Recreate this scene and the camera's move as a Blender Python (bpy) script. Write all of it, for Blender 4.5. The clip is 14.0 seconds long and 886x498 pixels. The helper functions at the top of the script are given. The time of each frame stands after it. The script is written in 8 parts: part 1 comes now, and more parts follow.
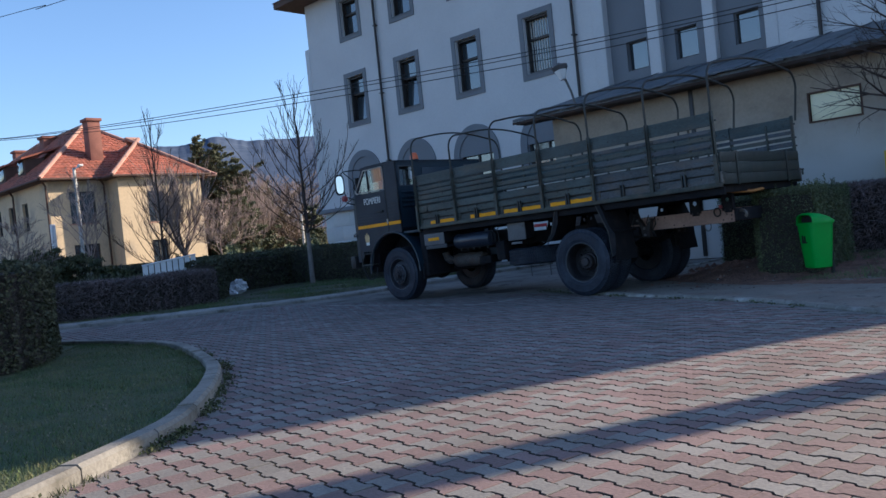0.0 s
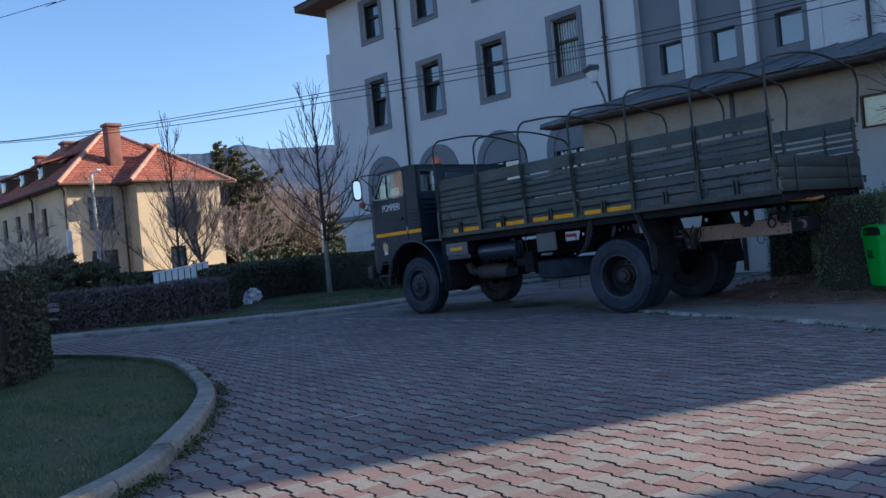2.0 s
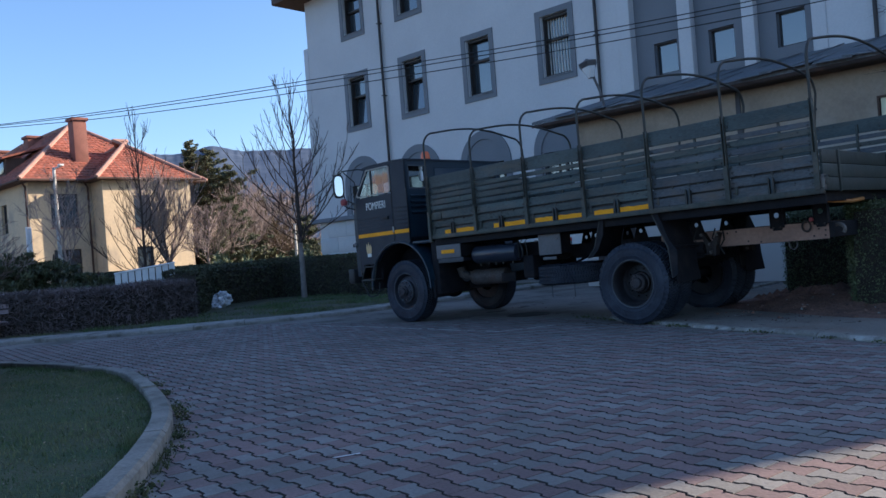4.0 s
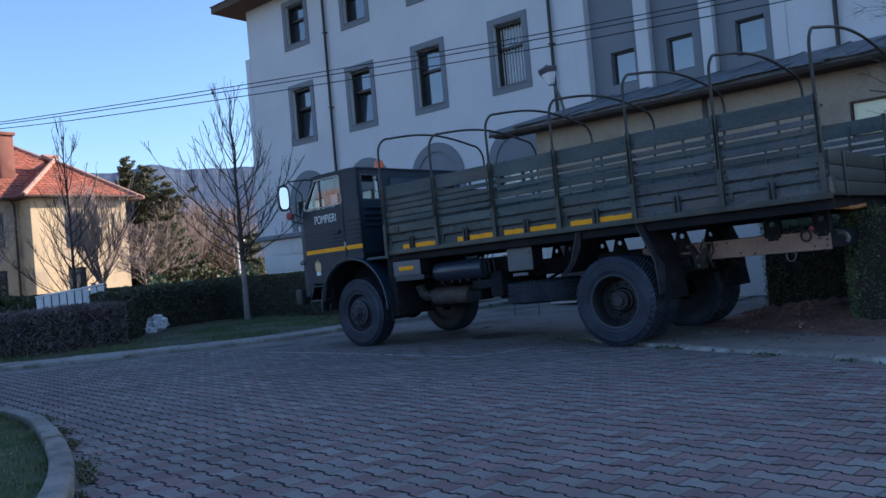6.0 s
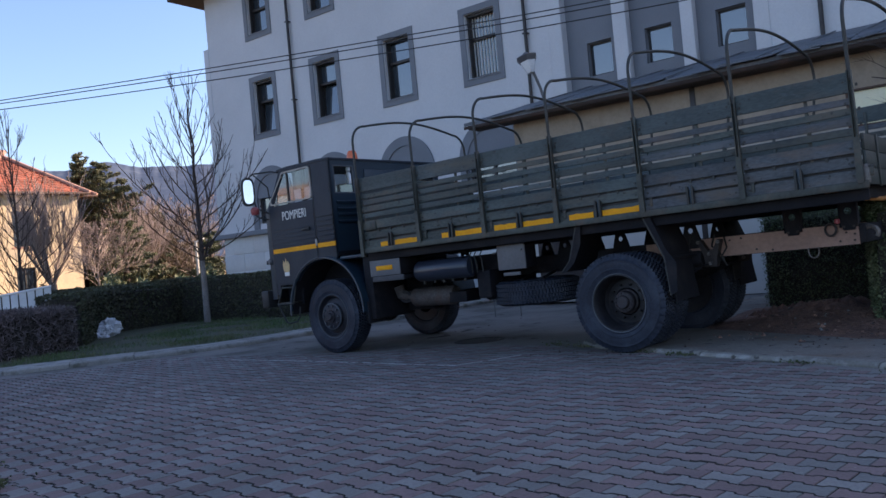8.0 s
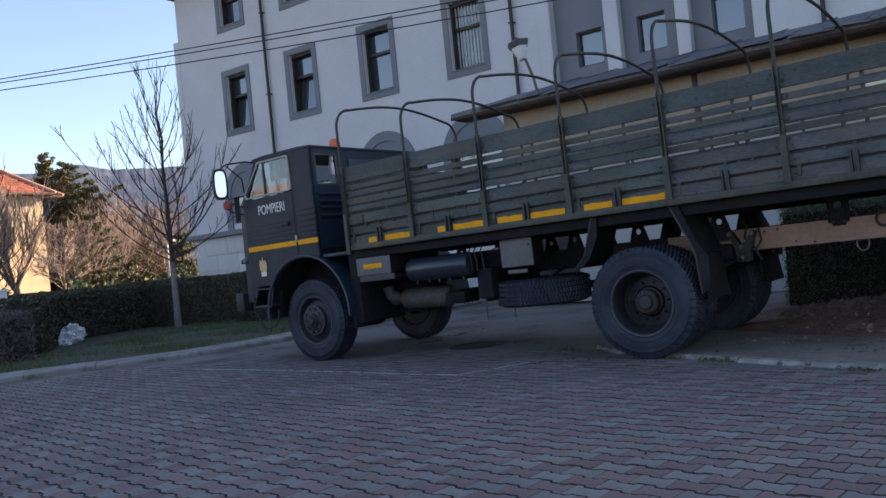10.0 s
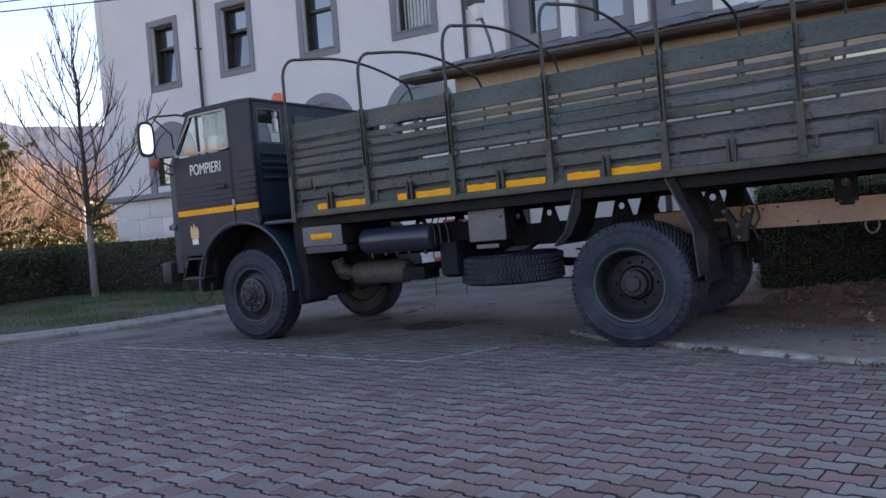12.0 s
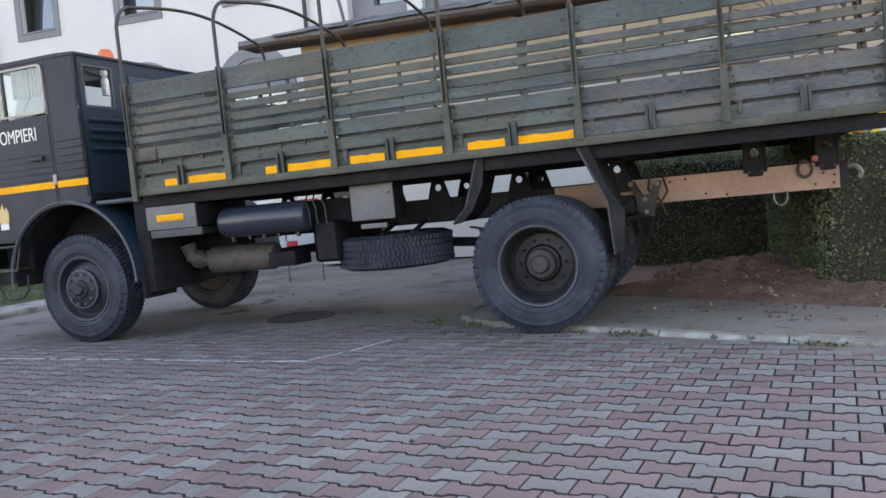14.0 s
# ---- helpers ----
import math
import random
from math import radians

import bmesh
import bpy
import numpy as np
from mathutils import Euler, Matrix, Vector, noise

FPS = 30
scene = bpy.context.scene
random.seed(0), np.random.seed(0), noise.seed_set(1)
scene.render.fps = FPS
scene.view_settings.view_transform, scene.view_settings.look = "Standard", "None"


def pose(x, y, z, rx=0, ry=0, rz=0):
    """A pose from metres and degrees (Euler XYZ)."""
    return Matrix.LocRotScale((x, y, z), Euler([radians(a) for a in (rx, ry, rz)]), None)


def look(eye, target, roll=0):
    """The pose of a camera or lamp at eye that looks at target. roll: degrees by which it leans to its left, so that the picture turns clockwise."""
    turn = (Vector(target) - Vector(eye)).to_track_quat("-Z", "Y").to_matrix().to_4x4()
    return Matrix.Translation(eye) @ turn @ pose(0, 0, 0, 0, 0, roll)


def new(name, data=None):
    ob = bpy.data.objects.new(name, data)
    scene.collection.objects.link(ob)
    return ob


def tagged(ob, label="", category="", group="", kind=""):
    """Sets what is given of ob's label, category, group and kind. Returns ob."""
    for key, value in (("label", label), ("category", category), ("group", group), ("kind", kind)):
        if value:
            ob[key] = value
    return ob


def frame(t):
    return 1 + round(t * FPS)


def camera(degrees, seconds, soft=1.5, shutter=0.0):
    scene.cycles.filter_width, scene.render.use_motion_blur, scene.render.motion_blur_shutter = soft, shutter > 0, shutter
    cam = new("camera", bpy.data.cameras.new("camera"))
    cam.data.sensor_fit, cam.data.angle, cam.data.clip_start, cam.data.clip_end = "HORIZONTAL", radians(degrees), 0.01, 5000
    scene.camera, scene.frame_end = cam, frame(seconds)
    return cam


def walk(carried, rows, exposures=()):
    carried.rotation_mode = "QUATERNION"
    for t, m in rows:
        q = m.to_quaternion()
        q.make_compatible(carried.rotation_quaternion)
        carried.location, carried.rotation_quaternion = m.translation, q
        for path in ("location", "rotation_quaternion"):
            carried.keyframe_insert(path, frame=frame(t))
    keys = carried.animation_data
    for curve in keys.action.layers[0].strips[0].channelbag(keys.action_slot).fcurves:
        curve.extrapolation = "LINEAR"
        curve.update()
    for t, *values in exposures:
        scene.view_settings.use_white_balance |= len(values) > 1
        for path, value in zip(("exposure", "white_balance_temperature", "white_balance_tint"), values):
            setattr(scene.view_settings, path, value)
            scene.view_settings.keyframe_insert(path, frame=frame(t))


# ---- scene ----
cam = camera(58.4, 14.0)
PATH = [
    (0, (7.24, -10.191, 1.161), (5.831, -8.772, 1.122), -5.9),
    (0.5, (7.174, -10.043, 1.181), (5.75, -8.639, 1.134), -7.1),
    (1, (6.942, -9.856, 1.185), (5.702, -8.288, 1.117), -5.1),
    (1.5, (6.754, -9.747, 1.181), (5.499, -8.192, 1.111), -4.4),
    (2, (6.487, -9.489, 1.164), (5.043, -8.106, 1.154), -5.3),
    (2.5, (6.335, -9.401, 1.156), (4.892, -8.016, 1.132), -5.0),
    (2.7, (6.179, -9.335, 1.167), (4.782, -7.904, 1.142), -4.6),
    (4.8, (5.035, -8.593, 1.1), (3.638, -7.163, 1.106), -4.4),
    (5, (4.933, -8.532, 1.108), (3.521, -7.115, 1.103), -4.6),
    (5.5, (4.7, -8.298, 1.126), (3.255, -6.917, 1.176), -5.6),
    (6, (4.479, -8.148, 1.115), (3.188, -6.622, 1.148), -5.0),
    (6.5, (4.226, -8.096, 1.139), (2.996, -6.519, 1.147), -4.6),
    (7, (4.048, -7.89, 1.139), (2.798, -6.33, 1.177), -5.3),
    (7.5, (3.917, -7.728, 1.14), (2.658, -6.174, 1.179), -5.3),
    (8, (3.661, -7.594, 1.147), (2.444, -6.006, 1.166), -5.3),
    (8.5, (3.482, -7.477, 1.151), (2.291, -5.871, 1.129), -5.6),
    (8.7, (3.38, -7.379, 1.11), (2.168, -5.788, 1.106), -5.6),
    (10.8, (2.614, -6.671, 1.116), (1.467, -5.032, 1.136), -5.8),
    (11, (2.547, -6.584, 1.12), (1.386, -4.955, 1.138), -6.0),
    (11.5, (2.32, -6.452, 1.114), (1.231, -4.775, 1.085), -4.8),
    (12, (2.057, -6.365, 1.141), (1.037, -4.646, 1.07), -4.2),
    (12.5, (1.812, -6.175, 1.12), (0.634, -4.56, 1.052), -5.7),
    (13, (1.677, -6.015, 1.126), (0.436, -4.447, 1.076), -6.7),
    (13.5, (1.395, -5.891, 1.134), (0.454, -4.13, 1.019), -5.7),
    (14, (1.181, -5.808, 1.114), (0.56, -3.913, 0.968), -4.6),
]
walk(cam, [(t, look(eye, target, roll)) for t, eye, target, roll in PATH],
     exposures=[(0, 1.3, 5150, 11), (1, 1.36, 5350, 12), (2, 1.26, 5080, 11), (2.5, 1.32, 5130, 11), (5, 1.4, 5000, 12), (5.5, 1.38, 4950, 12), (6.5, 1.66, 5250, 14), (7, 1.47, 5250, 16), (7.5, 1.49, 5300, 18), (8, 1.72, 5800, 20), (8.5, 1.95, 6200, 22), (11, 1.85, 6500, 17), (11.5, 2.16, 6850, 22), (12, 2.40, 7050, 25), (12.5, 2.16, 7050, 22), (13, 2.02, 7000, 15), (13.5, 2.75, 7400, 22), (14, 3.42, 8250, 20)])

# ---- light ----
SUN_AZ, SUN_EL = 62.3, 24.0
sun_dir = Vector((math.cos(radians(SUN_AZ)) * math.cos(radians(SUN_EL)),
                  math.sin(radians(SUN_AZ)) * math.cos(radians(SUN_EL)), math.sin(radians(SUN_EL))))
world = bpy.data.worlds.new("world")
scene.world = world
world.use_nodes = True
wn = world.node_tree.nodes
sky = wn.new("ShaderNodeTexSky")
sky.sky_type = "NISHITA"
sky.sun_disc = False
sky.sun_elevation = radians(SUN_EL)
sky.sun_rotation = radians(90 - SUN_AZ)
wn["Background"].inputs["Strength"].default_value = 0.079
world.node_tree.links.new(sky.outputs[0], wn["Background"].inputs["Color"])
sun_data = bpy.data.lights.new("sun", "SUN")
sun_data.energy, sun_data.angle, sun_data.color = 4.0, radians(0.5), (1.0, 0.73, 0.44)
sun = new("sun", sun_data)
sun.matrix_world = look(sun_dir * 60, (0, 0, 0))

# ---- materials ----


def mat(name, col, col2=None, rough=0.7, metal=0.0, scale=3.0, fine=40.0, bump=0.15, vary=0.0, spec=0.5, mix=0.6, dist=0.01, island=False, stretch=None, stain=None, stain_scale=1.5, stain_amt=0.7, fade=None, hue=0.0, chips=None):
    """A surface of two colours mixed by a coarse and a fine noise, with fine relief; vary: brightness that changes from piece to piece."""
    m = bpy.data.materials.new(name)
    m.use_nodes = True
    n, li = m.node_tree.nodes, m.node_tree.links
    b = n["Principled BSDF"]
    col2 = col2 or tuple(c * 0.7 for c in col)
    tc = n.new("ShaderNodeTexCoord")
    big = n.new("ShaderNodeTexNoise")
    big.inputs["Scale"].default_value, big.inputs["Detail"].default_value = scale, 6
    small = n.new("ShaderNodeTexNoise")
    small.inputs["Scale"].default_value, small.inputs["Detail"].default_value = fine, 4
    co = tc.outputs["Object"]
    if stretch:
        mp = n.new("ShaderNodeMapping")
        mp.inputs["Scale"].default_value = stretch
        li.new(co, mp.inputs["Vector"])
        co = mp.outputs[0]
    li.new(co, big.inputs["Vector"])
    li.new(co, small.inputs["Vector"])
    add = n.new("ShaderNodeMath")
    add.operation = "MULTIPLY_ADD"
    add.inputs[1].default_value = 0.45
    li.new(small.outputs["Fac"], add.inputs[0])
    mul = n.new("ShaderNodeMath")
    mul.operation = "MULTIPLY"
    mul.inputs[1].default_value = 0.55
    li.new(big.outputs["Fac"], mul.inputs[0])
    li.new(mul.outputs[0], add.inputs[2])
    ramp = n.new("ShaderNodeMapRange")
    ramp.inputs["From Min"].default_value, ramp.inputs["From Max"].default_value = 0.5 - 0.25 * mix, 0.5 + 0.25 * mix
    li.new(add.outputs[0], ramp.inputs["Value"])
    mx = n.new("ShaderNodeMix")
    mx.data_type = "RGBA"
    mx.inputs[6].default_value, mx.inputs[7].default_value = (*col, 1), (*col2, 1)
    li.new(ramp.outputs[0], mx.inputs[0])
    out = mx.outputs[2]
    if stain:
        sn = n.new("ShaderNodeTexNoise")
        sn.inputs["Scale"].default_value, sn.inputs["Detail"].default_value, sn.inputs["Roughness"].default_value = stain_scale, 7, 0.65
        li.new(co, sn.inputs["Vector"])
        sr = n.new("ShaderNodeMapRange")
        sr.inputs["From Min"].default_value, sr.inputs["From Max"].default_value, sr.inputs["To Max"].default_value = 0.5, 0.66, stain_amt
        li.new(sn.outputs["Fac"], sr.inputs["Value"])
        sm = n.new("ShaderNodeMix")
        sm.data_type = "RGBA"
        sm.inputs[7].default_value = (*stain, 1)
        li.new(sr.outputs[0], sm.inputs[0])
        li.new(out, sm.inputs[6])
        out = sm.outputs[2]
    if chips:
        # small flaked spots: (colour, scale, how rare)
        cn = n.new("ShaderNodeTexNoise")
        cn.inputs["Scale"].default_value, cn.inputs["Detail"].default_value, cn.inputs["Roughness"].default_value = chips[1], 5, 0.6
        li.new(tc.outputs["Object"], cn.inputs["Vector"])
        cr = n.new("ShaderNodeMapRange")
        cr.inputs["From Min"].default_value, cr.inputs["From Max"].default_value = chips[2], chips[2] + 0.03
        li.new(cn.outputs["Fac"], cr.inputs["Value"])
        cm = n.new("ShaderNodeMix")
        cm.data_type = "RGBA"
        cm.inputs[7].default_value = (*chips[0], 1)
        li.new(cr.outputs[0], cm.inputs[0])
        li.new(out, cm.inputs[6])
        out = cm.outputs[2]
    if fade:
        # a second colour below, blended by height and noise: (colour, low height, high height)
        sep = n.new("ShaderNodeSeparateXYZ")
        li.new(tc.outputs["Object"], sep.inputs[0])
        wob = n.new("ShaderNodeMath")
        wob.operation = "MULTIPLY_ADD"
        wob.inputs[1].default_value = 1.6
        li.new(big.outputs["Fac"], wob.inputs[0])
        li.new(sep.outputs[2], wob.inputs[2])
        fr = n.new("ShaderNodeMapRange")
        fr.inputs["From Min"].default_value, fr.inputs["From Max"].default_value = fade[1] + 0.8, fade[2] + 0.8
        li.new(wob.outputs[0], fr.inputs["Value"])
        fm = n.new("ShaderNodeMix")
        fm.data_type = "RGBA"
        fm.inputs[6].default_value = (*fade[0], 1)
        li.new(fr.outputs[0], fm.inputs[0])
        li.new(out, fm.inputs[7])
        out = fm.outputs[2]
    if vary:
        if island:
            rnd = n.new("ShaderNodeNewGeometry").outputs["Random Per Island"]
        else:
            rnd = n.new("ShaderNodeObjectInfo").outputs["Random"]
        rr = n.new("ShaderNodeMapRange")
        rr.inputs["To Min"].default_value, rr.inputs["To Max"].default_value = 1 - vary, 1 + vary
        li.new(rnd, rr.inputs["Value"])
        hs = n.new("ShaderNodeHueSaturation")
        li.new(rr.outputs[0], hs.inputs["Value"])
        if hue:
            wn2 = n.new("ShaderNodeTexWhiteNoise")
            wn2.noise_dimensions = "1D"
            li.new(rnd, wn2.inputs["W"])
            hr = n.new("ShaderNodeMapRange")
            hr.inputs["To Min"].default_value, hr.inputs["To Max"].default_value = 0.5 - hue, 0.5 + hue
            li.new(wn2.outputs["Value"], hr.inputs["Value"])
            li.new(hr.outputs[0], hs.inputs["Hue"])
        li.new(out, hs.inputs["Color"])
        out = hs.outputs[0]
    li.new(out, b.inputs["Base Color"])
    rg = n.new("ShaderNodeMapRange")
    rg.inputs["To Min"].default_value, rg.inputs["To Max"].default_value = max(0.02, rough - 0.1), min(1, rough + 0.1)
    li.new(add.outputs[0], rg.inputs["Value"])
    li.new(rg.outputs[0], b.inputs["Roughness"])
    b.inputs["Metallic"].default_value = metal
    b.inputs["Specular IOR Level"].default_value = spec
    if bump:
        bp = n.new("ShaderNodeBump")
        bp.inputs["Strength"].default_value, bp.inputs["Distance"].default_value = bump, dist
        li.new(small.outputs["Fac"], bp.inputs["Height"])
        li.new(bp.outputs[0], b.inputs["Normal"])
    return m


def glass_mat(name, tint=(0.9, 0.95, 0.95), rough=0.02):
    m = bpy.data.materials.new(name)
    m.use_nodes = True
    b = m.node_tree.nodes["Principled BSDF"]
    b.inputs["Base Color"].default_value = (*tint, 1)
    b.inputs["Transmission Weight"].default_value = 1
    b.inputs["Roughness"].default_value = rough
    b.inputs["IOR"].default_value = 1.45
    return m


def dark_glass(name, col=(0.03, 0.04, 0.05), rough=0.04):
    m = bpy.data.materials.new(name)
    m.use_nodes = True
    b = m.node_tree.nodes["Principled BSDF"]
    b.inputs["Base Color"].default_value = (*col, 1)
    b.inputs["Roughness"].default_value = rough
    b.inputs["Specular IOR Level"].default_value = 1.0
    b.inputs["IOR"].default_value = 1.7
    return m


M_PLASTER = mat("white_plaster", (0.575, 0.575, 0.585), (0.50, 0.50, 0.515), 0.9, scale=0.6, fine=25, bump=0.1)
M_GREYPL = mat("grey_plaster", (0.19, 0.20, 0.22), (0.16, 0.17, 0.19), 0.9, scale=0.8, fine=30, bump=0.1)
M_PLINTH = mat("stone_plinth", (0.58, 0.58, 0.57), (0.47, 0.47, 0.47), 0.85, scale=1.2, fine=30, bump=0.2, vary=0.06)
M_FRAME = mat("dark_window_frame", (0.035, 0.03, 0.028), None, 0.5, fine=60, bump=0.05)
M_GLASS = dark_glass("window_glass")
M_BLIND = mat("pale_blind", (0.5, 0.5, 0.48), None, 0.8)
M_PIPE = mat("dark_downpipe", (0.035, 0.03, 0.03), None, 0.5, 0.2)
M_ROOFMETAL = mat("grey_sheet_roof", (0.16, 0.17, 0.19), (0.09, 0.10, 0.11), 0.6, 0.3, scale=1.5, fine=12, bump=0.25)
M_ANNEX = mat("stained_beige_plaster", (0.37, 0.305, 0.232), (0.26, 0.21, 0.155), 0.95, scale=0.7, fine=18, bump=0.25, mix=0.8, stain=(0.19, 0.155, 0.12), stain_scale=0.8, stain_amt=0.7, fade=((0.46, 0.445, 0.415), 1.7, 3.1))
M_ASPHALT = mat("worn_asphalt", (0.232, 0.21, 0.188), (0.122, 0.110, 0.098), 0.9, scale=0.9, fine=55, bump=0.5, mix=0.6, stain=(0.085, 0.075, 0.062), stain_scale=0.9, stain_amt=0.9, chips=((0.045, 0.040, 0.036), 2.1, 0.63))
M_CONCRETE = mat("worn_concrete", (0.240, 0.214, 0.184), (0.142, 0.122, 0.102), 0.9, scale=1.4, fine=38, bump=0.6, mix=0.6, stain=(0.17, 0.12, 0.088), stain_scale=1.6, stain_amt=0.9, chips=((0.075, 0.066, 0.058), 5.0, 0.61))
M_KERB = mat("kerb_concrete", (0.36, 0.345, 0.315), (0.22, 0.208, 0.19), 0.9, scale=2.5, fine=45, bump=0.5, vary=0.12, mix=0.7, stain=(0.09, 0.085, 0.06), stain_scale=3.5, stain_amt=0.8)
M_JOINT = mat("joint_sand_and_shade", (0.064, 0.057, 0.049), (0.034, 0.030, 0.026), 0.95, scale=2, fine=60, bump=0.4)
M_PAVEG = mat("grey_paver", (0.222, 0.212, 0.196), (0.156, 0.148, 0.137), 0.9, scale=1.1, fine=55, bump=0.5, vary=0.15, mix=0.45, stain=(0.14, 0.126, 0.110), stain_scale=1.3, stain_amt=0.55, chips=((0.34, 0.33, 0.31), 9.0, 0.71))
M_PAVER = mat("pink_paver", (0.212, 0.148, 0.138), (0.150, 0.106, 0.099), 0.9, scale=1.1, fine=55, bump=0.5, vary=0.15, mix=0.45, stain=(0.13, 0.106, 0.094), stain_scale=1.3, stain_amt=0.55, chips=((0.31, 0.28, 0.26), 9.0, 0.72))
M_PAVEGI = mat("grey_paver_field", (0.222, 0.212, 0.196), (0.156, 0.148, 0.137), 0.9, scale=1.1, fine=55, bump=0.5, vary=0.15, mix=0.45, island=True, stain=(0.14, 0.126, 0.110), stain_scale=1.3, stain_amt=0.55, chips=((0.34, 0.33, 0.31), 9.0, 0.71))
M_PAVERI = mat("pink_paver_field", (0.212, 0.148, 0.138), (0.150, 0.106, 0.099), 0.9, scale=1.1, fine=55, bump=0.5, vary=0.15, mix=0.45, island=True, stain=(0.13, 0.106, 0.094), stain_scale=1.3, stain_amt=0.55, chips=((0.31, 0.28, 0.26), 9.0, 0.72))
M_SOIL = mat("bare_soil", (0.262, 0.144, 0.100), (0.112, 0.062, 0.046), 0.95, scale=3.0, fine=26, bump=1.0, dist=0.05, mix=0.5, stain=(0.075, 0.042, 0.032), stain_scale=2.2, stain_amt=0.8)
M_SOILDAMP = mat("damp_red_soil", (0.16, 0.082, 0.06), (0.085, 0.048, 0.038), 0.95, scale=5, fine=40, bump=0.8, dist=0.02)
M_TURF = mat("turf_soil", (0.045, 0.058, 0.024), (0.085, 0.075, 0.048), 0.95, scale=1.0, fine=40, bump=0.8, dist=0.02, mix=0.4)
M_GRASS = mat("grass_blades", (0.050, 0.096, 0.026), (0.135, 0.140, 0.062), 0.7, scale=1.6, fine=9, bump=0, vary=0.45, island=True, mix=0.35)
M_GRASSDRY = mat("dry_grass_blades", (0.052, 0.108, 0.028), (0.135, 0.135, 0.066), 0.75, scale=0.9, fine=9, bump=0, vary=0.4, island=True, mix=0.4)
M_WEED = mat("weeds", (0.040, 0.060, 0.018), (0.085, 0.085, 0.036), 0.8, scale=2, fine=12, bump=0, vary=0.4, island=True)
M_HEDGE = mat("hedge_leaves", (0.036, 0.048, 0.022), (0.085, 0.082, 0.042), 0.8, scale=1.2, fine=12, bump=0, vary=0.45, island=True, stain=(0.060, 0.048, 0.034), stain_scale=0.9, stain_amt=0.6)
M_HEDGEBARE = mat("leafless_hedge_twigs", (0.185, 0.140, 0.140), (0.095, 0.082, 0.078), 0.8, scale=1.5, fine=12, bump=0, vary=0.45, island=True)
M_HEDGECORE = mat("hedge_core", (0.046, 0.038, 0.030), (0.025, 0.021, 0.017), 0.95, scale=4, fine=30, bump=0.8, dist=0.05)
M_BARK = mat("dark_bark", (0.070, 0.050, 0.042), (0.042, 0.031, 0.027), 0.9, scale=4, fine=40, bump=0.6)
# paler copy of the bark: sun on the far trees is in the colour
M_BARKLIT = mat("sunlit_bark", (0.36, 0.29, 0.265), (0.22, 0.17, 0.145), 0.9, scale=4, fine=40, bump=0.5)
M_LIME = mat("limewashed_bark", (0.25, 0.22, 0.20), (0.14, 0.12, 0.105), 0.9, scale=5, fine=30, bump=0.5)
M_NEEDLE = mat("pine_needles", (0.040, 0.058, 0.026), (0.105, 0.105, 0.046), 0.6, scale=1, fine=8, bump=0, vary=0.45, island=True)
M_SHRUB = mat("brown_shrub_twigs", (0.16, 0.11, 0.065), (0.10, 0.08, 0.045), 0.85, scale=0.6, fine=5, bump=0, vary=0.4, island=True)
# blue-grey of the hills has the distance haze mixed into it
M_HILL = mat("hazed_forest_hill", (0.102, 0.128, 0.182), (0.064, 0.088, 0.138), 1.0, scale=0.03, fine=0.14, bump=0.25, dist=3, mix=0.55, spec=0.0)
M_HOUSE = mat("yellow_ochre_plaster", (0.60, 0.48, 0.31), (0.44, 0.35, 0.24), 0.9, scale=0.5, fine=9, bump=0.25, mix=0.9, stain=(0.33, 0.28, 0.22), stain_scale=0.55, stain_amt=0.8)
M_TILE = mat("red_roof_tiles", (0.36, 0.105, 0.060), (0.19, 0.064, 0.042), 0.85, scale=0.9, fine=4.5, bump=0.5, dist=0.03, vary=0.30, mix=0.8, island=True, stain=(0.12, 0.065, 0.05), stain_scale=0.8, stain_amt=0.6)
M_RIDGE = mat("ridge_tiles", (0.42, 0.25, 0.19), (0.3, 0.17, 0.13), 0.9, scale=2, fine=20, bump=0.3)
M_BRICK = mat("chimney_brick", (0.25, 0.105, 0.078), (0.17, 0.07, 0.052), 0.9, scale=2, fine=20, bump=0.4)
M_SOFFIT = mat("rotten_brown_boards", (0.050, 0.030, 0.022), (0.022, 0.015, 0.012), 0.85, scale=1.5, fine=20, bump=0.4, mix=1.0, stain=(0.10, 0.052, 0.035), stain_scale=2.0)
M_EAVE = mat("brown_eave_wood", (0.09, 0.05, 0.035), None, 0.8)
M_BIN = mat("green_plastic", (0.02, 0.36, 0.03), (0.016, 0.29, 0.025), 0.45, scale=3, fine=50, bump=0.05)
M_BLACK = mat("black_paint", (0.012, 0.012, 0.013), (0.02, 0.02, 0.02), 0.6, scale=4, fine=40, bump=0.1)
M_UNDER = mat("dusty_chassis_black", (0.007, 0.008, 0.012), (0.019, 0.018, 0.021), 0.75, scale=5, fine=45, bump=0.25, mix=0.7, spec=0.2, stain=(0.040, 0.034, 0.032), stain_scale=3.5, stain_amt=0.45)
M_RAIL = mat("faded_primer_rail", (0.37, 0.228, 0.165), (0.25, 0.158, 0.12), 0.7, 0.1, scale=3.5, fine=25, bump=0.2)
M_CAB = mat("dark_slate_cab_paint", (0.020, 0.029, 0.044), (0.014, 0.020, 0.032), 0.5, scale=1.5, fine=30, bump=0.08, spec=0.25, stain=(0.034, 0.041, 0.050), stain_scale=1.2, stain_amt=0.5)
M_CABREAR = mat("dark_blue_cab_paint", (0.013, 0.034, 0.056), (0.010, 0.024, 0.040), 0.45, scale=1.5, fine=30, bump=0.06)
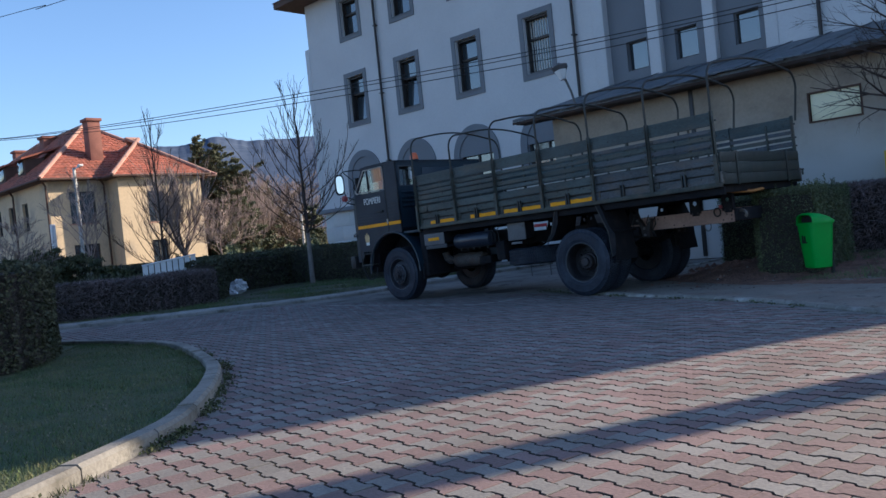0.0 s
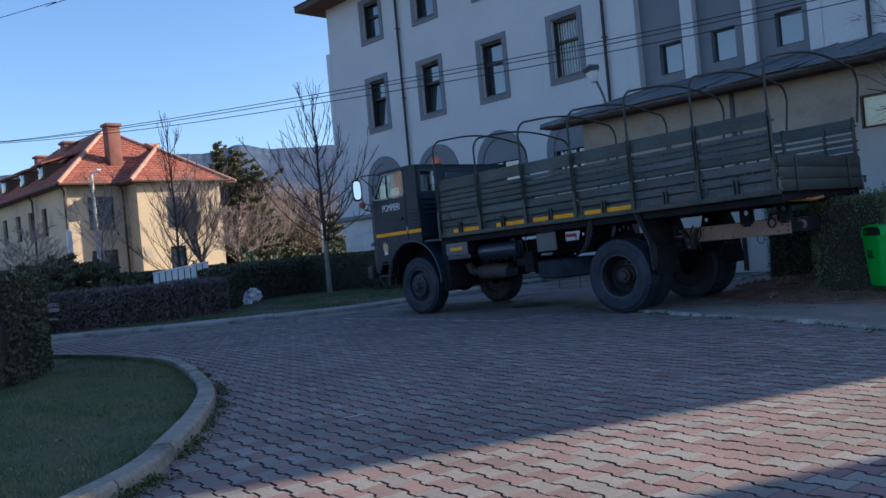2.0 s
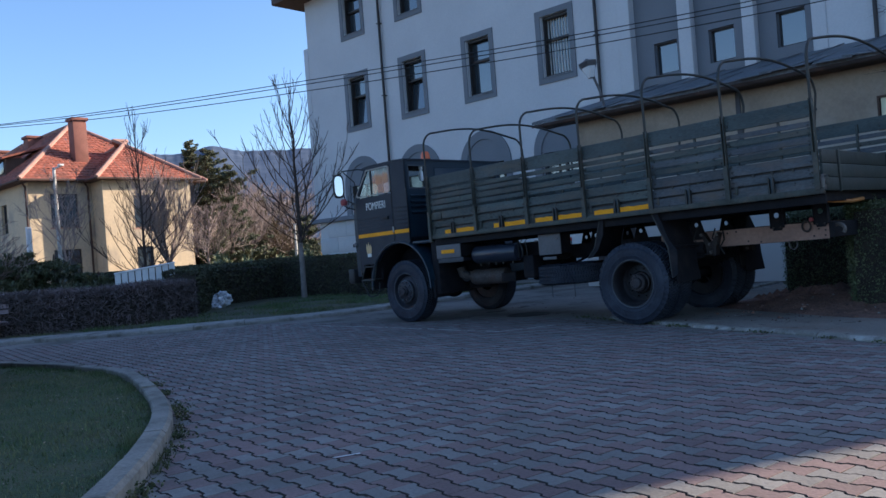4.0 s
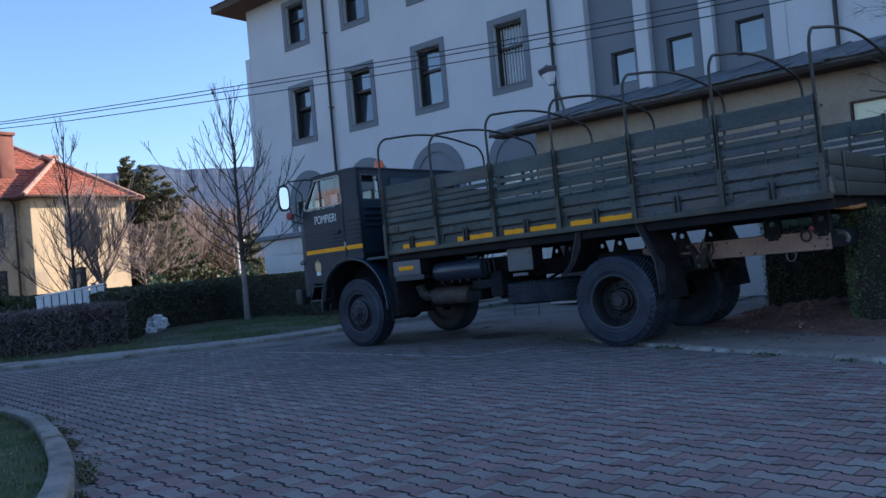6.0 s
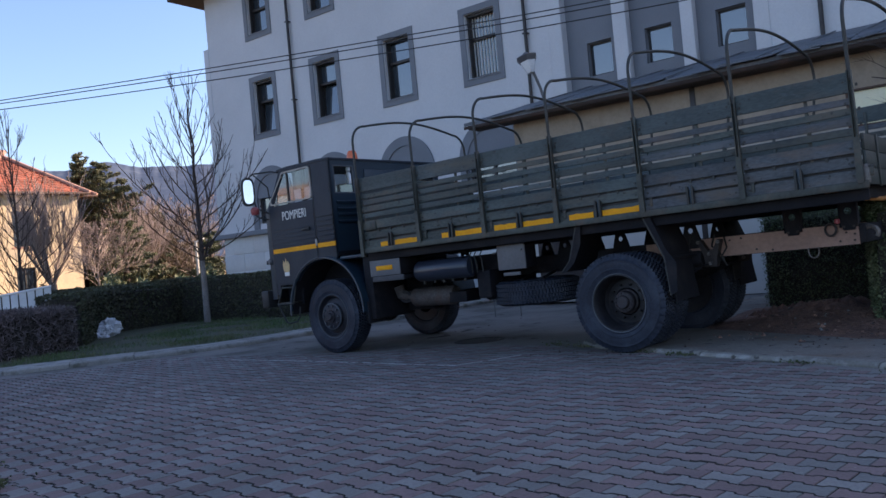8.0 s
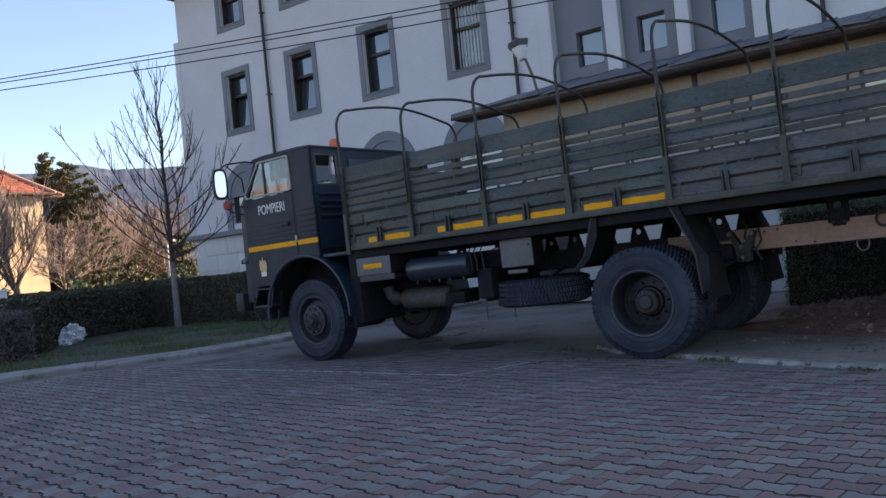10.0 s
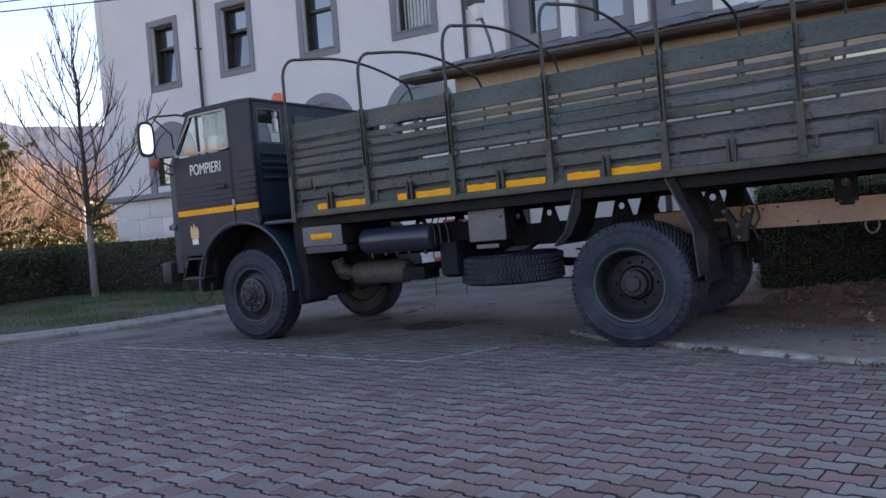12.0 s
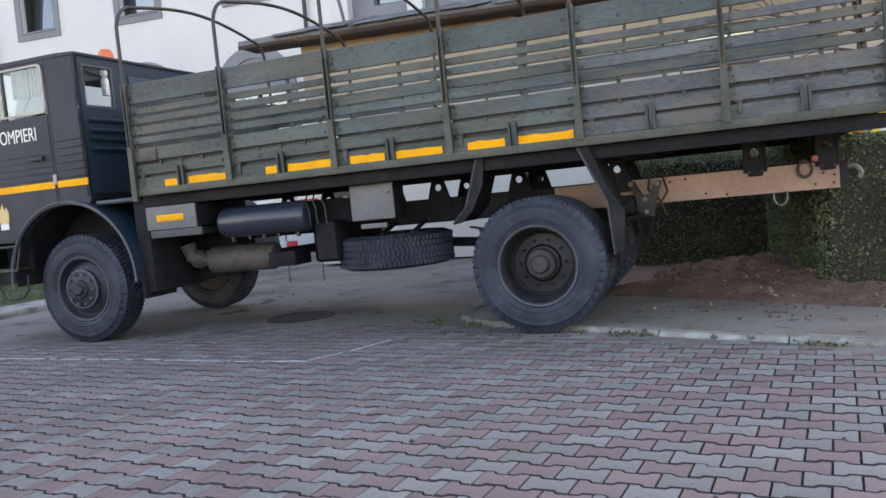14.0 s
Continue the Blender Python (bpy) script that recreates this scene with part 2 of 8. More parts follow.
M_OLIVE = mat("faded_olive_board", (0.066, 0.080, 0.070), (0.029, 0.038, 0.036), 0.6, scale=3.2, fine=42, bump=0.4, vary=0.20, mix=0.36, stretch=(0.45, 1.0, 1.5), stain=(0.088, 0.072, 0.052), stain_scale=2.3, stain_amt=0.9, hue=0.02, dist=0.004, chips=((0.018, 0.018, 0.017), 13.0, 0.632))
M_TEAL = mat("dark_teal_board", (0.058, 0.080, 0.080), (0.025, 0.038, 0.040), 0.55, scale=3.0, fine=42, bump=0.4, vary=0.20, mix=0.36, stretch=(0.45, 1.0, 1.5), stain=(0.080, 0.068, 0.050), stain_scale=2.8, stain_amt=0.75, hue=0.02, dist=0.004, chips=((0.015, 0.016, 0.017), 14.0, 0.632))
M_BLUEGREY = mat("blue_grey_board", (0.088, 0.096, 0.106), (0.040, 0.047, 0.054), 0.6, scale=3.2, fine=42, bump=0.4, vary=0.18, mix=0.36, stretch=(0.45, 1.0, 1.5), stain=(0.105, 0.082, 0.062), stain_scale=2.5, stain_amt=0.9, hue=0.02, dist=0.004, chips=((0.020, 0.020, 0.021), 13.0, 0.632))
M_CLAMP = mat("blue_worn_clamp_paint", (0.060, 0.085, 0.105), (0.035, 0.045, 0.055), 0.5, 0.2, scale=8, fine=50, bump=0.1)
M_OLIVEST = mat("olive_steel", (0.070, 0.078, 0.064), (0.034, 0.037, 0.031), 0.6, 0.1, scale=4, fine=30, bump=0.15, stain=(0.105, 0.072, 0.050), stain_scale=4.5, stain_amt=0.6)
M_HOOP = mat("dark_steel_tube", (0.03, 0.035, 0.032), (0.05, 0.045, 0.04), 0.55, 0.3, scale=6, fine=40, bump=0.1)
M_YELLOW = mat("yellow_marking", (0.88, 0.39, 0.008), (0.72, 0.30, 0.008), 0.5, scale=4, fine=30, bump=0.05, spec=0.15)
M_TYRE = mat("dusty_rubber", (0.009, 0.012, 0.021), (0.030, 0.037, 0.056), 0.55, scale=2.2, fine=45, bump=0.2, mix=0.6, spec=0.3, stain=(0.062, 0.072, 0.094), stain_scale=3.2, stain_amt=0.5)
M_RIM = mat("dark_rim_steel", (0.015, 0.018, 0.027), (0.045, 0.043, 0.050), 0.55, 0.4, scale=5, fine=35, bump=0.15)
M_RIMDARK = mat("grimy_black_rim", (0.009, 0.010, 0.014), (0.032, 0.030, 0.033), 0.55, 0.3, scale=7, fine=40, bump=0.2, stain=(0.052, 0.044, 0.040), stain_scale=5.0, stain_amt=0.5)
M_GREYBOX = mat("grey_painted_box", (0.16, 0.155, 0.16), (0.10, 0.098, 0.10), 0.65, scale=3, fine=30, bump=0.15, mix=1.0)
M_STEEL = mat("scuffed_steel", (0.2, 0.19, 0.18), (0.11, 0.09, 0.08), 0.55, 0.6, scale=5, fine=40, bump=0.2)
M_RUST = mat("rusty_steel", (0.058, 0.047, 0.043), (0.028, 0.023, 0.023), 0.75, 0.2, scale=7, fine=45, bump=0.35)
M_MUFFLER = mat("burnt_grey_muffler", (0.135, 0.122, 0.116), (0.062, 0.052, 0.048), 0.7, 0.3, scale=6, fine=40, bump=0.25, stain=(0.10, 0.06, 0.045), stain_scale=4.0, stain_amt=0.6)
M_SCUFF = mat("scuffed_dusty_edge", (0.105, 0.115, 0.128), (0.055, 0.060, 0.070), 0.6, 0.1, scale=8, fine=50, bump=0.1)
M_TRAY = mat("dark_grey_tray", (0.075, 0.074, 0.080), (0.045, 0.044, 0.048), 0.7, scale=5, fine=40, bump=0.15)
M_STRAW = mat("dry_leaf_litter", (0.26, 0.23, 0.17), (0.15, 0.125, 0.085), 0.8, scale=4, fine=20, bump=0, vary=0.4, island=True)
M_BARKMID = mat("brown_bark", (0.17, 0.13, 0.115), (0.10, 0.078, 0.068), 0.9, scale=4, fine=40, bump=0.5)
M_LAMPPOST = mat("flaking_white_post", (0.62, 0.61, 0.58), (0.34, 0.33, 0.31), 0.85, scale=2.5, fine=15, bump=0.3, mix=0.4, chips=((0.12, 0.12, 0.12), 4.0, 0.60))
M_CURTAIN = mat("pale_grey_curtain", (0.46, 0.44, 0.42), (0.33, 0.31, 0.29), 0.9, scale=8, fine=60, bump=0.1)
M_LETTER = mat("white_lettering", (0.75, 0.75, 0.72), (0.65, 0.65, 0.62), 0.6, bump=0)
M_SEAL = mat("pale_window_seal", (0.42, 0.38, 0.33), None, 0.7, bump=0.05)
M_CABGLASS = glass_mat("cab_glass", (0.85, 0.9, 0.9))
M_MIRROR = mat("mirror_glass", (0.9, 0.9, 0.92), (0.88, 0.88, 0.9), 0.1, 1.0, bump=0)
M_BEACON = mat("orange_beacon", (0.75, 0.16, 0.05), None, 0.35, bump=0)
M_RED = mat("red_lens", (0.34, 0.07, 0.075), None, 0.35, bump=0)
M_REDBOARD = mat("red_board_paint", (0.5, 0.03, 0.04), (0.42, 0.03, 0.035), 0.5, scale=4)
M_LIP = mat("scuffed_rim_lip", (0.055, 0.052, 0.056), (0.025, 0.025, 0.028), 0.5, 0.3, scale=8, fine=60)
M_TANK = mat("dark_navy_tank_paint", (0.018, 0.024, 0.040), (0.028, 0.032, 0.045), 0.32, scale=3, fine=40, bump=0.1)
M_HEDGENEAR = mat("fresh_hedge_leaves", (0.066, 0.098, 0.042), (0.145, 0.158, 0.076), 0.7, scale=2.2, fine=14, bump=0, vary=0.5, island=True, stain=(0.082, 0.070, 0.054), stain_scale=1.8, stain_amt=0.5)
M_LAWN = mat("lawn_soil", (0.036, 0.062, 0.020), (0.082, 0.082, 0.040), 0.95, scale=1.8, fine=40, bump=0.8, dist=0.02, mix=0.4)
M_SLAT = mat("weathered_bench_wood", (0.26, 0.20, 0.20), (0.17, 0.13, 0.125), 0.8, scale=3, fine=40, bump=0.3, vary=0.12)
M_GATE = mat("dark_green_gate_paint", (0.032, 0.042, 0.038), (0.020, 0.026, 0.023), 0.55, scale=2.5, fine=30, bump=0.2, vary=0.15, stain=(0.05, 0.042, 0.034), stain_scale=3)
M_ORANGE = mat("dull_orange_paint", (0.42, 0.19, 0.04), (0.3, 0.13, 0.035), 0.6, scale=6, fine=40)
M_KERBOLD = mat("old_kerb_concrete", (0.27, 0.255, 0.222), (0.165, 0.155, 0.135), 0.9, scale=2.5, fine=45, bump=0.5, vary=0.12, mix=0.6, stain=(0.10, 0.092, 0.07), stain_scale=4.0, stain_amt=0.8)
M_KERBPATH = mat("kerb_with_worn_paint", (0.25, 0.232, 0.20), (0.15, 0.138, 0.118), 0.9, scale=2.5, fine=45, bump=0.5, vary=0.2, mix=0.6, stain=(0.42, 0.41, 0.385), stain_scale=3.2, stain_amt=0.7, chips=((0.06, 0.055, 0.045), 7.0, 0.60))
M_HUB = mat("dusty_brown_hub", (0.060, 0.050, 0.050), (0.020, 0.018, 0.022), 0.6, 0.2, scale=9, fine=45, bump=0.15)
M_SEAT = mat("brown_seat", (0.30, 0.13, 0.07), (0.2, 0.09, 0.05), 0.8, scale=4)
M_WHITE = mat("white_paint", (0.75, 0.75, 0.75), (0.6, 0.6, 0.6), 0.7, scale=3, bump=0.05)
M_BAG = mat("white_plastic_bag", (0.75, 0.75, 0.76), (0.55, 0.56, 0.6), 0.5, scale=8, fine=30, bump=0.5)
M_YBOX = mat("yellow_cabinet_paint", (0.66, 0.45, 0.03), (0.55, 0.36, 0.03), 0.5, scale=2, bump=0.05)
M_WIRE = mat("black_cable", (0.025, 0.025, 0.027), None, 0.7, bump=0)
M_POLE = mat("concrete_pole", (0.3, 0.29, 0.28), None, 0.9, bump=0.2)
M_PAINT = mat("faded_paint", (0.62, 0.60, 0.57), (0.32, 0.31, 0.29), 0.8, scale=6, fine=40, bump=0.1, mix=1.2)
M_NEIGH = mat("ochre_plaster", (0.50, 0.33, 0.23), (0.40, 0.27, 0.19), 0.9, scale=1)
M_LAMPSTEEL = mat("dull_lamp_steel", (0.13, 0.13, 0.14), None, 0.5, 0.4)

# ---- shapes ----


def box(bm, x0, x1, y0, y1, z0, z1, bev=0.0):
    vs = [bm.verts.new((x, y, z)) for x in (x0, x1) for y in (y0, y1) for z in (z0, z1)]
    fs = [bm.faces.new([vs[i] for i in q]) for q in ((0, 1, 3, 2), (4, 6, 7, 5), (0, 4, 5, 1), (2, 3, 7, 6), (0, 2, 6, 4), (1, 5, 7, 3))]
    if bev:
        es = list({e for f in fs for e in f.edges})
        bmesh.ops.bevel(bm, geom=es, offset=bev, segments=2, affect="EDGES", profile=0.5)
    return bm


def slab(bm, pts, off):
    """A prism: the polygon pts (3D, in order) and its copy moved by off, closed round."""
    off = Vector(off)
    a = [bm.verts.new(p) for p in pts]
    b = [bm.verts.new(Vector(p) + off) for p in pts]
    fs = [bm.faces.new(a), bm.faces.new(b[::-1])]
    for i in range(len(a)):
        j = (i + 1) % len(a)
        fs.append(bm.faces.new((a[j], a[i], b[i], b[j])))
    bmesh.ops.recalc_face_normals(bm, faces=fs)
    return bm


def tube(bm, pts, r, seg=8, r_end=None, caps=True):
    """A round bar along the points."""
    pts = [Vector(p) for p in pts]
    rings = []
    ref = None
    for i, p in enumerate(pts):
        d = (pts[min(i + 1, len(pts) - 1)] - pts[max(i - 1, 0)]).normalized()
        if ref is None:
            ref = d.orthogonal().normalized()
        ref = (ref - d * ref.dot(d))
        ref = ref.normalized() if ref.length > 1e-6 else d.orthogonal().normalized()
        other = d.cross(ref)
        rad = r if r_end is None else r + (r_end - r) * i / max(1, len(pts) - 1)
        rings.append([bm.verts.new(p + (ref * math.cos(a) + other * math.sin(a)) * rad) for a in (2 * math.pi * k / seg for k in range(seg))])
    for a, b in zip(rings, rings[1:]):
        for k in range(seg):
            f = bm.faces.new((a[k], a[(k + 1) % seg], b[(k + 1) % seg], b[k]))
            f.smooth = True
    if caps:
        bm.faces.new(rings[0][::-1])
        bm.faces.new(rings[-1])
    return bm


def lathe(bm, prof, seg=32, m=None, closed=False):
    """A turned body: prof is (radius, height along local z)."""
    m = m or Matrix()
    rings = [[bm.verts.new(m @ Vector((r * math.cos(2 * math.pi * k / seg), r * math.sin(2 * math.pi * k / seg), z))) for k in range(seg)] for r, z in prof]
    pairs = list(zip(rings, rings[1:]))
    if closed:
        pairs.append((rings[-1], rings[0]))
    for a, b in pairs:
        for k in range(seg):
            f = bm.faces.new((a[k], a[(k + 1) % seg], b[(k + 1) % seg], b[k]))
            f.smooth = True
    if not closed:
        if prof[0][0] > 1e-4:
            bm.faces.new(rings[0][::-1])
        if prof[-1][0] > 1e-4:
            bm.faces.new(rings[-1])
    return bm


def mesh_of(name, bm, material, sharp=35):
    bmesh.ops.recalc_face_normals(bm, faces=bm.faces)
    me = bpy.data.meshes.new(name)
    bm.to_mesh(me)
    bm.free()
    me.materials.append(material)
    me.set_sharp_from_angle(angle=radians(sharp))
    return me


def part(name, bm, material, parent, label=""):
    ob = new(name, mesh_of(name, bm, material))
    ob.parent = parent
    if label:
        ob["label"] = label
    return ob


def thing(name, label, category, m=None, group="", kind=""):
    ob = new(name)
    ob.empty_display_size = 0.2
    if m is not None:
        ob.matrix_world = m
    return tagged(ob, label, category, group, kind)


def solid(name, bm, material, label, category, kind="", group=""):
    return tagged(new(name, mesh_of(name, bm, material)), label, category, group, kind)


def raw(name, verts, faces, materials, mat_index=None, smooth=False):
    me = bpy.data.meshes.new(name)
    me.from_pydata(verts, [], faces)
    for m in materials:
        me.materials.append(m)
    if mat_index is not None:
        me.polygons.foreach_set("material_index", mat_index)
    if smooth:
        me.polygons.foreach_set("use_smooth", [True] * len(me.polygons))
    me.update()
    return me


def quads(points, size, rng, up=0.0, aspect=1.0):
    """Small leaf-like faces at the points, turned at random. Returns verts and faces."""
    n = len(points)
    a = rng.normal(size=(n, 3))
    a /= np.linalg.norm(a, axis=1)[:, None]
    b = np.cross(a, rng.normal(size=(n, 3)))
    b /= np.linalg.norm(b, axis=1)[:, None]
    if up:
        b = b * (1 - up) + np.array([0, 0, 1.0]) * up
    s = (size * rng.uniform(0.6, 1.3, n))[:, None]
    p = np.asarray(points)
    v = np.stack([p - b * s * aspect, p + a * s * 0.5, p + b * s * aspect, p - a * s * 0.5], 1).reshape(-1, 3)
    f = np.arange(4 * n).reshape(-1, 4)
    return v, f


def gz(x, y=0.0):
    """The yard falls gently and evenly towards the road."""
    return -0.0075 * (7.2 - min(7.2, max(-8.0, x)))

# ---- setting: ground ----


def smooth_line(pts, n=8):
    """A curve through the points (Catmull-Rom)."""
    pts = [Vector((*p, 0)) if len(p) == 2 else Vector(p) for p in pts]
    out = []
    ext = [pts[0] * 2 - pts[1]] + pts + [pts[-1] * 2 - pts[-2]]
    for i in range(1, len(ext) - 2):
        a, b, c, d = ext[i - 1:i + 3]
        for k in range(n):
            t = k / n
            out.append(0.5 * ((2 * b) + (c - a) * t + (2 * a - 5 * b + 4 * c - d) * t * t + (3 * b - a - 3 * c + d) * t ** 3))
    out.append(pts[-1])
    return out


def kerb_line(name, pts, width, height, label, stone=0.8, side=1, sink=0.25, material=None):
    """A row of kerb stones along a line, each a piece of its own; side: where its width lies."""
    line = smooth_line(pts, 10)
    cum = [0.0]
    for a, b in zip(line, line[1:]):
        cum.append(cum[-1] + (b - a).length)

    def at(s):
        s = min(max(s, 0), cum[-1])
        for i in range(len(cum) - 1):
            if s <= cum[i + 1]:
                t = (s - cum[i]) / max(1e-6, cum[i + 1] - cum[i])
                d = (line[i + 1] - line[i]).normalized()
                return line[i].lerp(line[i + 1], t), Vector((-d.y, d.x, 0)) * side
        return line[-1], Vector((0, 1, 0))
    kerb = thing(name, label, "kerb", kind="structure")
    n = max(1, round(cum[-1] / stone))
    rng = random.Random(len(name) + n)
    for i in range(n):
        s0, s1 = cum[-1] * i / n + 0.006, cum[-1] * (i + 1) / n - 0.006
        bm = bmesh.new()
        k = 3
        rows = []
        dz = rng.uniform(-0.008, 0.008)
        for j in range(k + 1):
            p, nrm = at(s0 + (s1 - s0) * j / k)
            base = gz(p.x)
            prof = ((0, -sink), (0, height - 0.025), (0.025, height), (width - 0.01, height), (width, height - 0.01), (width, -sink))
            rows.append([bm.verts.new((p.x + nrm.x * w, p.y + nrm.y * w, base + h + (dz if h > 0 else 0))) for w, h in prof])
        for a, b in zip(rows, rows[1:]):
            for q in range(len(a)):
                bm.faces.new((a[q], a[(q + 1) % len(a)], b[(q + 1) % len(a)], b[q]))
        bm.faces.new(rows[0])
        bm.faces.new(rows[-1][::-1])
        part("kerb_stone", bm, material or M_KERB, kerb)
    return line


# wide land to the horizon
bm = bmesh.new()
bmesh.ops.create_grid(bm, x_segments=24, y_segments=24, size=1500)
for v in bm.verts:
    v.co.z = -0.16
solid("ground", bm, M_TURF, "dull green and brown open land", "ground", "structure")
# asphalt yard and road, one sheet with the gentle fall
FIELD_IN = [(-8.1, -0.2), (-5.6, 0.02), (-4.0, 0.24), (-3.0, 0.72), (-1.9, 0.64), (-1.1, 0.52), (-0.8, 0.30), (0.1, 0.06), (0.7, -0.25), (1.9, -0.72), (2.6, -1.02), (3.6, -1.6), (4.7, -2.3), (6.1, -3.4), (9, -5.5), (10.2, -6.7), (11.8, -8.1), (11.8, -11.9), (4.95, -11.9), (3.9, -10.2), (3.1, -8.8), (2.3, -7.7), (1.7, -7.0), (0.7, -6.2), (-0.5, -5.5), (-2.0, -4.9), (-4.0, -4.5), (-6.2, -4.6), (-9.0, -5.3), (-10.2, -4.1), (-9.2, -2.3), (-8.3, -0.9)]


def inside(poly, x, y):
    hit = False
    for (x0, y0), (x1, y1) in zip(poly, poly[1:] + poly[:1]):
        if (y0 > y) != (y1 > y) and x < (x1 - x0) * (y - y0) / (y1 - y0) + x0:
            hit = not hit
    return hit


xs = [-90, -60, -40, -25, -15] + [-12 + 0.25 * k for k in range(97)] + [15, 20, 30]
ys = [-45, -20] + [-12 + 0.25 * k for k in range(65)] + [6, 8, 12.2]
bm = bmesh.new()
cols = [[bm.verts.new((x, y, gz(x) - (0.022 if inside(FIELD_IN, x, y) else 0.006))) for y in ys] for x in xs]
for a, b in zip(cols, cols[1:]):
    for k in range(len(ys) - 1):
        bm.faces.new((a[k], b[k], b[k + 1], a[k + 1])).smooth = True
road = solid("road", bm, M_ASPHALT, "worn grey asphalt yard with stains", "road", "structure")
road.data.materials.append(M_JOINT)
for poly in road.data.polygons:
    if all(inside(FIELD_IN, *road.data.vertices[k].co.xy) for k in poly.vertices):
        poly.material_index = 1

# kerbed lawn island
ISLAND = [(6.2, -14.6), (5.35, -13.0), (4.45, -11.5), (3.6, -10.2), (2.75, -8.9), (2.08, -7.85), (1.62, -7.36), (0.57, -6.58), (-0.6, -5.90), (-2.35, -5.24), (-4.0, -4.86), (-6.2, -5.0), (-9.0, -5.7), (-14, -7.5)]
isl = kerb_line("island_kerb", ISLAND, 0.15, 0.10, "weathered concrete kerb round the lawn", 0.8, side=1, material=M_KERBOLD)
# far kerb of the road
FARK = [(-17.2, -8.6), (-13.9, -5.6), (-11.5, -3.5), (-10.0, -1.95), (-8.95, -0.5), (-8.15, 0.9), (-7.75, 2.2), (-7.6, 3.6), (-7.6, 6.0), (-7.6, 9.5)]
far = kerb_line("far_kerb", FARK, 0.72, 0.075, "pale concrete kerb along the verge", 1.0, side=1)
# kerb of the footpath behind the truck
RK = [(-0.95, 7.0), (-1.0, 3.0), (-1.0, 1.3), (-0.68, 0.72), (0.2, 0.30), (0.75, 0.06), (1.35, -0.19), (2.1, -0.47),
      (2.6, -0.70), (3.6, -1.2), (4.7, -1.95), (6.2, -3.0), (9, -5.1), (12, -7.7), (14.5, -10.0)]
rk = kerb_line("path_kerb", RK, 0.13, 0.035, "low worn concrete kerb with patches of white paint", 0.9, side=1, material=M_KERBPATH)


def between(name, line, back, z, material, label, category, inset=0.13, depth=0.25):
    """Raised ground behind a kerb line, closed by the outline back."""
    outer = []
    for i, p in enumerate(line):
        d = (line[min(i + 1, len(line) - 1)] - line[max(i - 1, 0)]).normalized()
        outer.append((p.x - d.y * inset, p.y + d.x * inset))
    bm = bmesh.new()
    slab(bm, [(x, y, gz(x) + z - depth) for x, y in outer + back], (0, 0, depth))
    return solid(name, bm, material, label, category, "structure")


between("lawn", isl, [(-14, -14), (-6, -16), (5.6, -15.2)], 0.035, M_LAWN, "short green lawn soil inside the kerb", "lawn", 0.148)
between("verge", far, [(-9.2, 9.5), (-30, 9.5), (-40, 0), (-30, -9)], 0.06, M_TURF, "grassy verge with bare patches", "verge", 0.138)
between("footpath", rk[20:], [(14.5, 4), (1.5, 4), (-0.4, 7)], 0.03, M_CONCRETE, "grey concrete footpath, stained and cracked", "footpath", 0.128)
# earth and grass behind the footpath, humped in the middle
bm = bmesh.new()
nx, ny = 150, 70
grid = []
for i in range(nx + 1):
    col = []
    for j in range(ny + 1):
        fx, fy = i / nx, j / ny
        x = 0.1 + 13 * fx
        y0 = 1.75 - 0.62 * max(0, x - 0.6) if x < 2.4 else 0.62 - 0.17 * (x - 2.4)
        y = y0 + (6.9 - y0) * fy
        edge = min(1, fy * 5) * min(1, fx * 12)
        hump = 0.17 * math.exp(-((x - 1.45) / 0.9) ** 2 - ((y - 2.3) / 0.9) ** 2)
        z = gz(x) + 0.028 + edge * (0.03 + hump + 0.05 * noise.noise((x * 1.4, y * 1.4, 0)) + 0.10 * abs(noise.noise((x * 3.1, y * 2.8, 8))) * min(1, hump * 12) + 0.07 * abs(noise.noise((x * 8, y * 8, 11))) * min(1, hump * 12) + 0.036 * noise.noise((x * 6, y * 6, 3)) + 0.02 * noise.noise((x * 15, y * 15, 5)))
        col.append(bm.verts.new((x, y, z)))
    grid.append(col)
for a, b in zip(grid, grid[1:]):
    for k in range(ny):
        bm.faces.new((a[k], b[k], b[k + 1], a[k + 1])).smooth = True
solid("soil_bed", bm, M_SOIL, "heap of bare reddish soil with stones", "soil", "structure")

# ---- setting: main building ----
FY = 12.02          # front wall
WX0, WX1 = -22.1, 12.82


